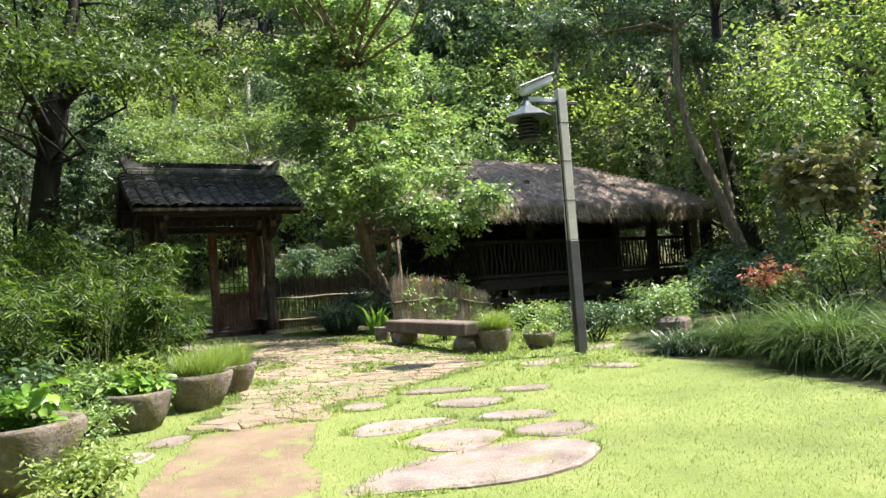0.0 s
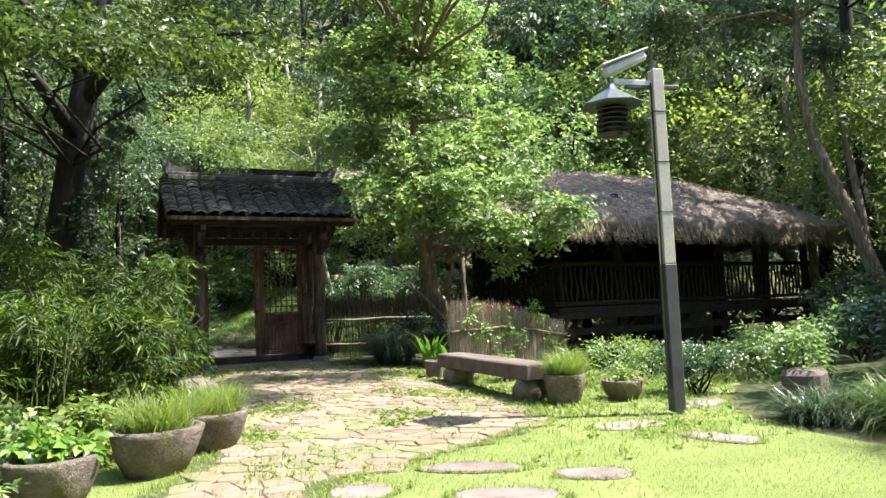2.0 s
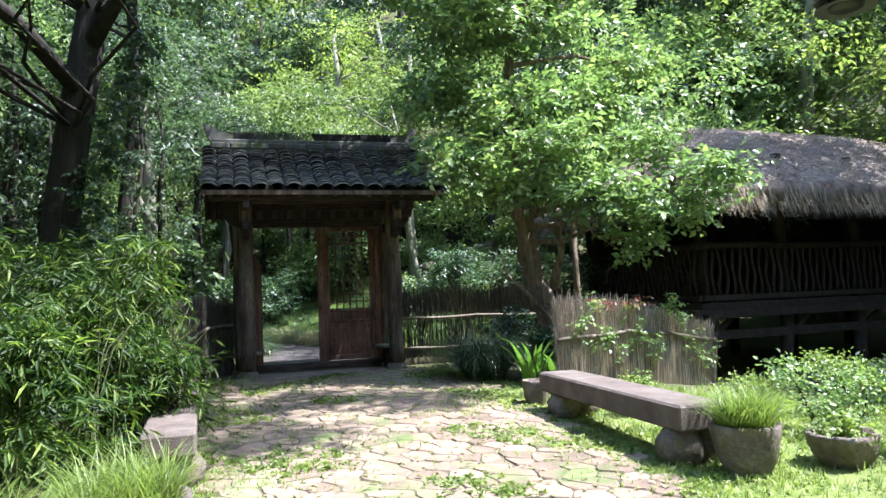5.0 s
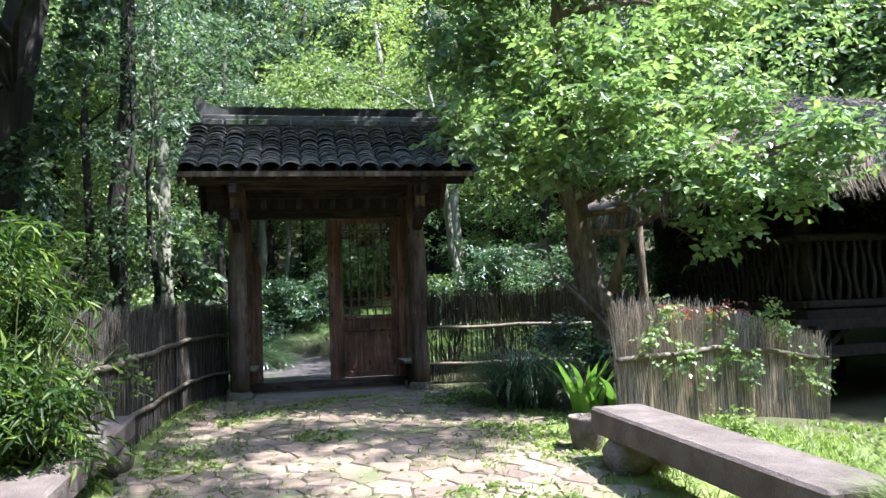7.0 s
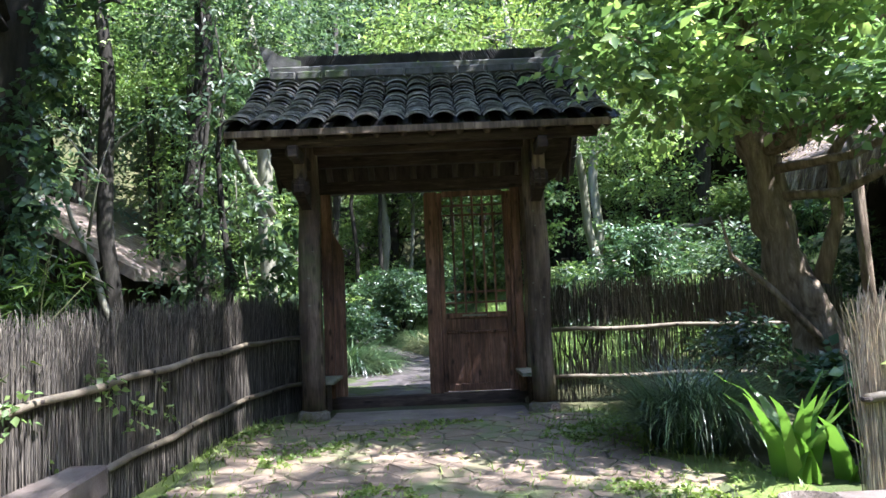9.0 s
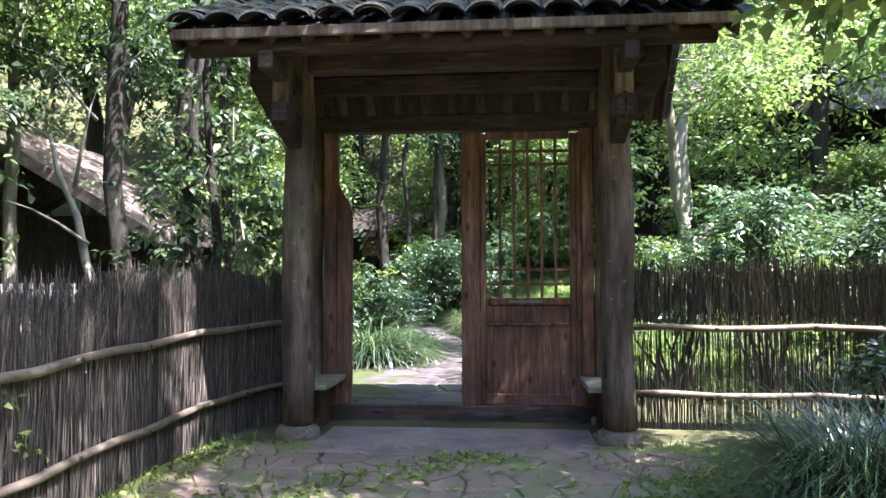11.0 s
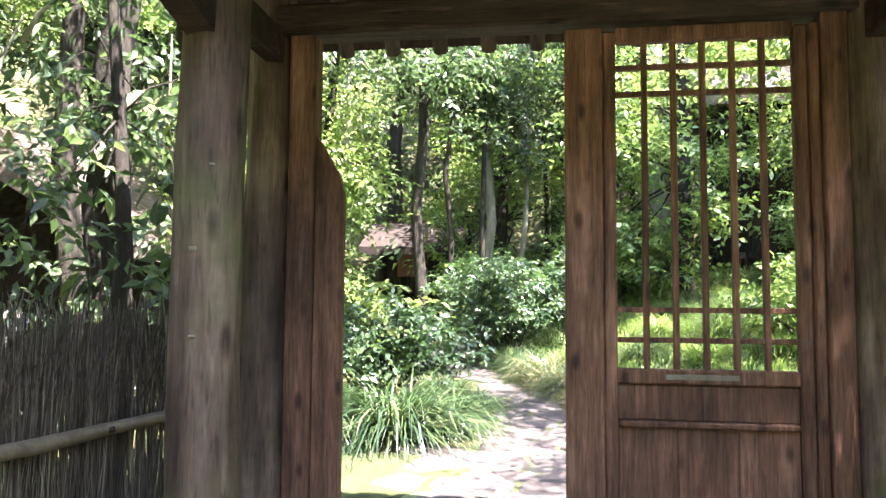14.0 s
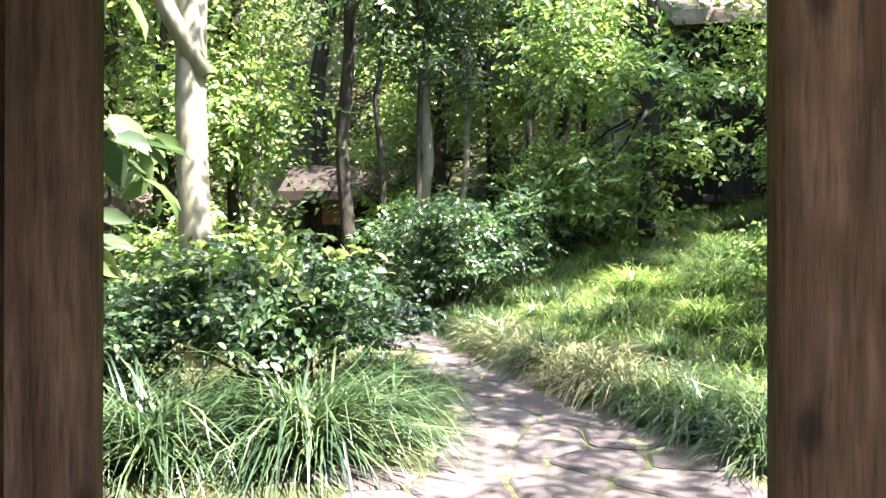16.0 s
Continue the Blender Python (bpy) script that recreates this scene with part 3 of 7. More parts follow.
LAWN = [(-3, -8), (9, -8), (8.4, 0), (7.0, 3.6), (7.9, 6.0), (7.9, 7.6), (8.6, 8.8), (10.2, 10.0), (10.2, 12.8), (7.6, 13.5), (7.2, 15.0), (6.9, 17.8), (2.6, 17.8), (2.3, 12), (1.6, 9.2), (0.6, 8.6), (0.0, 6.9), (-2.0, 4.5), (-3, 0)]
tagged(part("lawn", patch_geo(LAWN, 0.012, 0.14), M_LAWN), "short bright green lawn", "ground", kind="structure")
DIRT = [(0.9, 4.0), (1.7, 4.4), (2.0, 5.4), (2.62, 6.75), (2.1, 7.2), (1.55, 7.0), (1.2, 6.3), (0.8, 5.4)]
tagged(part("dirt_patch", patch_geo(DIRT, 0.017, 0.045), M_DIRT), "bare sandy dirt worn through the lawn", "ground", kind="structure")
PAVED = [(1.6, 7.3), (2.7, 7.0), (3.2, 7.55), (4.2, 8.0), (6.15, 8.9), (6.3, 9.6), (6.5, 12), (6.7, 14.5), (6.5, 17.5), (3.0, 17.5), (2.85, 15), (2.95, 11), (2.75, 9.7), (2.3, 8.6)]
court = tagged(part("pavement", patch_geo(PAVED, 0.024), M_MOSS), "courtyard of irregular buff stones with mossy joints", "pavement", kind="structure")
FLAGGED = [(3.3, 19.0), (5.9, 19.0), (6.1, 22.0), (5.5, 22.8), (5.05, 24.1), (4.45, 25.6), (3.85, 27.3), (3.3, 29.8), (2.2, 32.5), (1.5, 32.3), (2.6, 29.6), (3.15, 27.2), (3.7, 25.0), (4.05, 23.3), (3.9, 22.4), (3.2, 21.4)]
trail = tagged(part("path", patch_geo(FLAGGED, 0.02), M_MOSS), "winding garden path of purple-grey flagstones", "path", kind="structure")

# ---- roofed timber gate ----
GATE = Vector((4.72, 18.3, 0.62))
gate = thing("gatehouse", GATE, "roofed dark timber gate with grey clay tiles", "gate")
RIDGE_Y, RIDGE_Z, EAVE_Z, BACK_Z, HALF, BACK = 18.65, 4.62, 3.66, 3.535, 1.65, 0.97


def roof_z(y):
    if y > RIDGE_Y:
        return RIDGE_Z - (RIDGE_Z - BACK_Z) * (y - RIDGE_Y) / BACK
    t = abs(y - RIDGE_Y) / HALF
    return RIDGE_Z - (RIDGE_Z - EAVE_Z) * t - 0.10 * math.sin(math.pi * min(t, 1))


def post_geo(x, y, z0, z1, r, seed=0.0):
    g = Geo()
    k = 9
    g.tube([(x + 0.012 * math.sin(i * 1.3 + seed), y + 0.012 * math.cos(i * 1.7 + seed), z0 + (z1 - z0) * i / k) for i in range(k + 1)], [r * (1.06 - 0.10 * i / k) for i in range(k + 1)], 20, 0.07)
    return g


for x, seed in ((3.44, 0.0), (6.0, 2.0)):
    front_post = part("front_post", post_geo(x, 17.9, 0.74, 4.02, 0.122, seed), M_POST, gate, "weathered round log post", True)
    for k in range(9):
        a, h = random.uniform(-2.2, -0.9), random.uniform(1.2, 2.9)
        part("scar", Geo().box((x + 0.121 * math.cos(a), 17.9 + 0.121 * math.sin(a), h), (random.uniform(0.012, 0.03), 0.006, random.uniform(0.006, 0.02)), Matrix.Rotation(a + math.pi / 2, 3, "Z"), 0.002), M_BARKPALE, front_post)
    part("stone_base", Geo().lathe([(0.10, 0), (0.165, 0.01), (0.185, 0.08), (0.175, 0.16), (0.14, 0.19)], 18, (x, 17.9, 0.54), wobble=0.06, seed=x), M_POTSTONE, front_post, "rounded stone plinth", True)
    s = -1 if x < 4 else 1
    main_post = part("main_post", post_geo(x - 0.10 if x < 4 else x + 0.02, 18.69, 0.66, 4.3, 0.105, seed + 1), M_POST, gate, smooth=True)
    part("stone_base", Geo().lathe([(0.12, 0), (0.17, 0.02), (0.17, 0.12), (0.13, 0.15)], 16, (x - 0.10 if x < 4 else x + 0.02, 18.69, 0.56), wobble=0.06, seed=x + 1), M_POTSTONE, main_post, "stone plinth", True)
    # a strut carries a short hanging block and the arm under the eave
    arm = Geo()
    arm.add([(x + d, y, z) for d in (-0.055, 0.055) for y, z in ((17.92, 2.92), (17.44, 3.04), (17.36, 3.10), (17.36, 3.24), (17.92, 3.20))], [(0, 1, 2, 3, 4), (9, 8, 7, 6, 5)] + [(i, i + 5, (i + 1) % 5 + 5, (i + 1) % 5) for i in range(5)])
    part("strut", arm, M_BEAM, gate)
    block = part("hanging_block", Geo().box((x, 17.45, 3.42), (0.13, 0.13, 0.40), bev=0.015), M_POST, gate, "short hanging timber block")
    part("foot", Geo().lathe([(0.05, 0), (0.085, 0.02), (0.1, 0.08), (0.1, 0.15), (0.075, 0.2)], 4, (x, 17.45, 3.06)), M_BEAM, block)
    part("bracket_arm", Geo().beam((x, 17.02, 3.46), (x, 17.95, 3.46), 0.11, 0.13, 0.012), M_BEAM, gate)
    side = Geo()
    side.add([(x + s * u, 17.9 + d, z) for d in (-0.055, 0.055) for u, z in ((0.05, 3.12), (0.24, 3.22), (0.40, 3.50), (0.40, 3.78), (0.05, 3.78))], [(0, 1, 2, 3, 4), (9, 8, 7, 6, 5)] + [(i, i + 5, (i + 1) % 5 + 5, (i + 1) % 5) for i in range(5)])
    part("bracket_arm", side, M_BEAM, gate)
    part("tie_beam", Geo().beam((x, 17.6, 3.86), (x, 19.2, 3.86), 0.12, 0.18), M_BEAM, gate)
    part("tie_beam", Geo().beam((x - (0.05 if x < 4 else 0), 17.9, 3.2), (x - (0.05 if x < 4 else 0), 18.7, 3.2), 0.08, 0.16), M_BEAM, gate)
    # plank seat between front and main post
    part("plank_seat", Geo().box((x + s * -0.08, 18.3, 1.02), (0.30, 0.72, 0.045)), M_BARKPALE, gate, "worn grey plank")
    part("seat_block", Geo().box((x + s * -0.02, 18.42, 0.80), (0.16, 0.40, 0.40), bev=0.02), M_BEAM, gate)
    # jamb beside the leaf
for x0, x1 in ((3.46, 3.585), (5.80, 5.905)):
    part("jamb", Geo().box(((x0 + x1) / 2, 18.69, 2.02), (x1 - x0, 0.12, 2.6)), M_DOOR, gate)
# board with a rounded shoulder beside the opening
board = Geo()
prof = [(3.59, 0.78), (3.725, 0.78), (3.725, 2.50), (3.70, 2.60), (3.66, 2.66), (3.63, 2.72), (3.59, 2.78)]
nb = len(prof)
board.add([(x, y, z) for y in (18.655, 18.69) for x, z in prof], [tuple(range(nb)), tuple(range(2 * nb - 1, nb - 1, -1))] + [(i, i + nb, (i + 1) % nb + nb, (i + 1) % nb) for i in range(nb)])
part("shoulder_board", board, M_DOOR, gate)
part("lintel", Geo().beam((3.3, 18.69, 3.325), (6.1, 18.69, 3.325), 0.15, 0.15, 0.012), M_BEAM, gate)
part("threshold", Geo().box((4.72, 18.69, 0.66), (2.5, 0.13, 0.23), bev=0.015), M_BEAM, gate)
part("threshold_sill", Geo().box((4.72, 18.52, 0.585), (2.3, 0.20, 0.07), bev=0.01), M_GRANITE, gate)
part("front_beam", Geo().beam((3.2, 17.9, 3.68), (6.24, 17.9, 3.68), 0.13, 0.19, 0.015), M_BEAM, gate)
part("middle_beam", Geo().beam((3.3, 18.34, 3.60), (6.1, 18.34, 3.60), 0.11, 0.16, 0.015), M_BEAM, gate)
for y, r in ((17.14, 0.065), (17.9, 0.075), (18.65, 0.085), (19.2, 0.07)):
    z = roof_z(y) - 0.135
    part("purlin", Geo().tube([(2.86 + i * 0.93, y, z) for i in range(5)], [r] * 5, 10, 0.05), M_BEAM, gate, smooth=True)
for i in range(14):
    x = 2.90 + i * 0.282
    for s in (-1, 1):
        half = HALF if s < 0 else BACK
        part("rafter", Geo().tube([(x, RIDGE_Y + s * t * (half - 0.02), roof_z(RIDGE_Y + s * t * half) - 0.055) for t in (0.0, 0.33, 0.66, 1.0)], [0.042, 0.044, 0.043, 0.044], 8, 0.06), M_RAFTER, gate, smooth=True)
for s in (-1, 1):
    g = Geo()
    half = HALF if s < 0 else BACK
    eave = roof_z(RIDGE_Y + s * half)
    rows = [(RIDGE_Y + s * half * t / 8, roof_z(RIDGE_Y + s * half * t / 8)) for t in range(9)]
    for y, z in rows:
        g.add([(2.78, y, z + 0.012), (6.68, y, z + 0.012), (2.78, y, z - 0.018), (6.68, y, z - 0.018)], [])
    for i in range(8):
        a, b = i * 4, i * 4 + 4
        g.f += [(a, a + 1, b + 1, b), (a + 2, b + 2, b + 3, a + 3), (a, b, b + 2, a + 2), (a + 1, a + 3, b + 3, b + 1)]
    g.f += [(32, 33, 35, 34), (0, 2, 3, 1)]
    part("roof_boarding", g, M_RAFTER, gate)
    if s < 0:
        part("eave_board", Geo().box((4.73, RIDGE_Y + s * (half + 0.015), eave - 0.02), (3.94, 0.03, 0.075)), M_POST, gate, "bleached eave board")
    for x in (2.77, 6.69):
        part("barge_board", Geo().beam((x, RIDGE_Y, RIDGE_Z - 0.06), (x, RIDGE_Y + s * half, eave - 0.06), 0.03, 0.17), M_BEAM, gate)


def tile_mesh(name, up, width, length, thick):
    """A thin curved clay tile; up: arched, else a trough."""
    g, k = Geo(), 6
    for y in (-length / 2, length / 2):
        for t in (0, thick):
            for i in range(k + 1):
                a = math.pi * (0.12 + 0.76 * i / k)
                z = math.sin(a) * width * 0.33 * (1 if up else -1) + (0 if up else width * 0.33)
                g.v.append((math.cos(a) * width / 2, y, z + t))
    n = k + 1
    for i in range(k):
        g.f += [(i, 2 * n + i, 2 * n + i + 1, i + 1), (n + i, n + i + 1, 3 * n + i + 1, 3 * n + i), (i, i + 1, n + i + 1, n + i), (2 * n + i, 3 * n + i, 3 * n + i + 1, 2 * n + i + 1)]
    g.f += [(0, n, 3 * n, 2 * n), (k, 2 * n + k, 3 * n + k, n + k)]
    me = g.mesh(name, M_TILE)
    me.materials.append(M_TILERIM)
    for f in me.polygons:
        # the exposed lower edge is paler than the rest
        if all(abs(me.vertices[v].co.y + length / 2) < 1e-5 for v in f.vertices):
            f.material_index = 1
    return me


cover, trough = tile_mesh("tile", True, 0.262, 0.17, 0.017), tile_mesh("tile_trough", False, 0.16, 0.3, 0.012)
COLS, ROWSN = 15, 19
slopes = {-1: math.atan2(RIDGE_Z - EAVE_Z, HALF), 1: math.atan2(RIDGE_Z - BACK_Z, BACK)}
for s in (-1, 1):
    back = Geo()
    half = HALF if s < 0 else BACK
    for c in range(COLS):
        x = 2.87 + c * (3.72 / (COLS - 1))
        for r in range(ROWSN):
            t = 0.045 + 0.955 * r / (ROWSN - 0.4)
            y = RIDGE_Y + s * (half + 0.05) * (1 - t)
            z = roof_z(y) + 0.045 + random.uniform(-0.012, 0.012)
            rot = Matrix.Rotation(random.uniform(-0.12, 0.12), 3, "Z") @ Matrix.Rotation((slopes[s] - 0.30) * (-s), 3, "X")
            if s < 0:
                tile = new("tile", cover)
                tile.parent = gate
                tile.matrix_basis = Matrix.Translation(Vector((x + random.uniform(-0.01, 0.01), y, z)) - GATE) @ rot.to_4x4()
            else:
                m = Matrix.Translation((x, y, z)) @ rot.to_4x4()
                back.add([m @ v.co for v in cover.vertices], [tuple(p.vertices) for p in cover.polygons])
        for r in range(8):
            t = 0.10 + 0.90 * r / 7.5
            y = RIDGE_Y + s * (half + 0.02) * (1 - t)
            m = Matrix.Translation((x + 0.133, y, roof_z(y) + 0.012)) @ Matrix.Rotation((slopes[s] - 0.06) * (-s), 4, "X")
            back.add([m @ v.co for v in trough.vertices], [tuple(p.vertices) for p in trough.polygons])
    tagged(part("tile_bed", back, M_TILE, gate), kind="stuff")
# ridge: a course of flat slabs, a wall of upright tiles, raised end horns
for i in range(11):
    part("ridge_slab", Geo().box((3.06 + i * 0.333, RIDGE_Y, RIDGE_Z + 0.10), (0.31, 0.34, 0.10), Matrix.Rotation(random.uniform(-0.02, 0.02), 3, "Y"), 0.012), M_RIDGE, gate)
part("ridge_core", Geo().box((4.73, RIDGE_Y, RIDGE_Z + 0.09), (3.62, 0.26, 0.27), bev=0.015), M_RIDGE, gate)
stack = Geo()
for i in range(118):
    x = 3.12 + i * 0.0275
    lean = 0.5 if x < 4.73 else -0.5
    stack.box((x, RIDGE_Y, RIDGE_Z + 0.30 + random.uniform(-0.008, 0.008)), (0.012, 0.16, 0.17), Matrix.Rotation(lean, 3, "Y"), 0.003)
tagged(part("ridge_tiles", stack, M_TILE, gate, "dark tiles stacked on edge"), kind="stuff")
for x, s in ((2.98, -1), (6.48, 1)):
    horn = Geo()
    prof = [(0.30, 0.02), (-0.05, 0.02), (-0.16, 0.26), (-0.22, 0.45), (-0.10, 0.42), (0.02, 0.33), (0.30, 0.24)]
    nb = len(prof)
    horn.add([(x - s * u, RIDGE_Y + d, RIDGE_Z + 0.06 + w) for d in (-0.1, 0.1) for u, w in prof], [tuple(range(nb)), tuple(range(2 * nb - 1, nb - 1, -1))] + [(i, i + nb, (i + 1) % nb + nb, (i + 1) % nb) for i in range(nb)])
    part("ridge_horn", horn, M_RIDGE, gate, "upswept plaster ridge end")

# ---- the closed door leaf ----
leaf = thing("door_leaf", (5.27, 18.69, 0.78), "closed reddish wooden door leaf with lattice window", "door")
part("stile", Geo().box((4.81, 18.665, 2.0), (0.165, 0.055, 2.46), bev=0.008), M_DOOR, leaf, "heavy meeting stile")
for x in (4.922, 5.727):
    part("stile", Geo().box((x, 18.70, 2.0), (0.058, 0.05, 2.44)), M_DOOR, leaf)
part("stile", Geo().box((5.778, 18.69, 2.0), (0.042, 0.07, 2.44)), M_DOOR, leaf)
for z, h in ((3.205, 0.07), (1.70, 0.065), (1.497, 0.03), (0.83, 0.09)):
    part("rail", Geo().box((5.325, 18.70, z), (0.745, 0.052, h)), M_DOOR, leaf)
part("panel", Geo().box((5.325, 18.71, 1.589), (0.745, 0.026, 0.15), bev=0.004), M_DOOR, leaf)
for i in range(3):
    part("panel", Geo().box((5.325 + (i - 1) * 0.2485, 18.712, 1.178), (0.2475, 0.024, 0.62), bev=0.003), M_DOOR, leaf)
part("backing", Geo().box((5.325, 18.728, 1.23), (0.76, 0.012, 0.88), bev=0.002), M_DOOR, leaf)
part("scrape", Geo().box((5.30, 18.6725, 1.70), (0.30, 0.004, 0.022), bev=0.001), M_BARKPALE, leaf, "pale worn patch")
for i in range(5):
    part("lattice_bar", Geo().box((4.951 + 0.7475 * (i + 1) / 6, 18.70, 2.45), (0.026, 0.03, 1.44), bev=0.003), M_DOOR, leaf)
for z in (3.06, 2.94, 1.985, 1.855):
    part("lattice_bar", Geo().box((5.325, 18.704, z), (0.745, 0.026, 0.024), bev=0.003), M_DOOR, leaf)
tagged(part("doorstep_slab", Geo().box((4.72, 17.85, 0.575), (2.2, 1.0, 0.12), bev=0.015), M_STEP), "smooth grey stone slab before the threshold", "step")

# ---- stone benches ----


def bench(near_a, near_b, out, top, width, thick, group):
    a, b = Vector((*near_a, 0)), Vector((*near_b, 0))
    d = (b - a).normalized()
    o = Vector((*out, 0)).normalized()
    mid = (a + b) / 2 + o * width / 2
    ob = thing("stone_bench", (mid.x, mid.y, float(gz(mid.x, mid.y))), "long granite slab bench resting on rounded boulders", "bench", group)
    za, zb = top
    s = Geo()
    e0, e1 = Vector((a.x, a.y, za - thick / 2)) + o * width / 2, Vector((b.x, b.y, zb - thick / 2)) + o * width / 2
    s.beam(e0, e1, width, thick, 0.02)
    part("seat_slab", s, M_GRANITE, ob)
    ln = (b - a).length
    for t in (0.22, ln - 0.4):
        for w in (0.13, width - 0.10):
            p = a + d * t + o * w
            z0 = float(gz(p.x, p.y))
            zt = za + (zb - za) * t / ln - thick + 0.02
            h = zt - z0
            g = Geo().lathe([(0.04, -0.03), (0.14, 0.0), (0.19, h * 0.3), (0.195, h * 0.6), (0.14, h * 0.92), (0.04, h)], 18, (p.x, p.y, z0), wobble=0.15, seed=t + w)
            part("boulder", g, M_POTSTONE, ob, "rounded supporting boulder", True)
    return ob


bench((6.60, 10.15), (6.64, 13.05), (1, 0.08), (0.865, 0.905), 0.46, 0.215, "courtyard benches")
bench((2.88, 11.1), (2.78, 14.3), (-1, 0), (0.84, 0.93), 0.42, 0.19, "courtyard benches")

# ---- lamp post with camera ----
LP = on_ground(7.62, 8.54)
lamp = thing("lamp_post", LP, "square grey and cream lamp post with lantern and camera", "lamp post")
turn = Matrix.Rotation(radians(-14), 3, "Z")
part("lower_shaft", Geo().box(LP + Vector((0, 0, 0.84)), (0.15, 0.15, 1.80), turn, 0.01), M_LAMPGREY, lamp, "grey painted lower shaft")
for i, (z0, z1) in enumerate(((1.745, 2.35), (2.357, 2.95), (2.957, 3.55), (3.557, 4.07))):
    part("upper_shaft", Geo().box(LP + Vector((0, 0, (z0 + z1) / 2)), (0.138, 0.138, z1 - z0), turn, 0.008), M_LAMPCREAM, lamp, "cream painted shaft")
for z in (2.353, 2.953, 3.553):
    part("band", Geo().box(LP + Vector((0, 0, z)), (0.146, 0.146, 0.014), turn, 0.003), M_BLACK, lamp, "black strap")
cable = Geo().tube([LP + Vector((-0.10, -0.02, z)) for z in (0.3, 1.5, 2.7, 3.9)], [0.012] * 4, 6)
part("cable", cable, M_BLACK, lamp)
AX = Vector((-1, 0.25, 0)).normalized()
part("bracket", Geo().beam(LP + AX * 0.05 + Vector((0, 0, 3.90)), LP + AX * 0.55 + Vector((0, 0, 3.92)), 0.05, 0.07), M_WHITE, lamp)
part("bracket", Geo().beam(LP - AX * 0.28 + Vector((0, 0, 3.86)), LP + AX * 0.40 + Vector((0, 0, 3.86)), 0.05, 0.05), M_LAMPGREY, lamp)
C0, C1 = LP + AX * 0.13 + Vector((0, 0, 4.25)), LP + AX * 0.66 + Vector((0, 0, 4.01))
camera_box = part("camera_housing", Geo().beam(C0, C1, 0.13, 0.12, 0.03), M_WHITE, lamp, "white outdoor security camera")
part("sun_shield", Geo().beam(C0 + Vector((0.03, 0, 0.075)), C1 + Vector((-0.05, 0, 0.085)), 0.16, 0.025, 0.01), M_WHITE, camera_box)
part("hanger", Geo().beam(LP + AX * 0.60 + Vector((0, 0, 3.82)), LP + AX * 0.60 + Vector((0, 0, 3.97)), 0.03, 0.03), M_LAMPGREY, lamp)
LC = LP + AX * 0.58 + Vector((0, 0, 3.23))
lantern = part("lantern", Geo().lathe([(0.10, 0.04), (0.11, 0.06), (0.11, 0.40), (0.08, 0.42)], 12, LC), M_BLACK, lamp, "black slatted lantern body", True)
part("hat", Geo().lathe([(0.35, 0.385), (0.37, 0.40), (0.22, 0.50), (0.09, 0.58), (0.05, 0.66), (0.03, 0.68)], 8, LC), M_BLUEGREY, lantern, "conical blue-grey hat")
for i in range(6):
    part("louvre", Geo().lathe([(0.12, 0.0), (0.185, -0.02), (0.19, -0.012), (0.12, 0.012)], 14, LC + Vector((0, 0, 0.06 + i * 0.058))), M_LAMPGREY, lantern)

# ---- brushwood fences ----


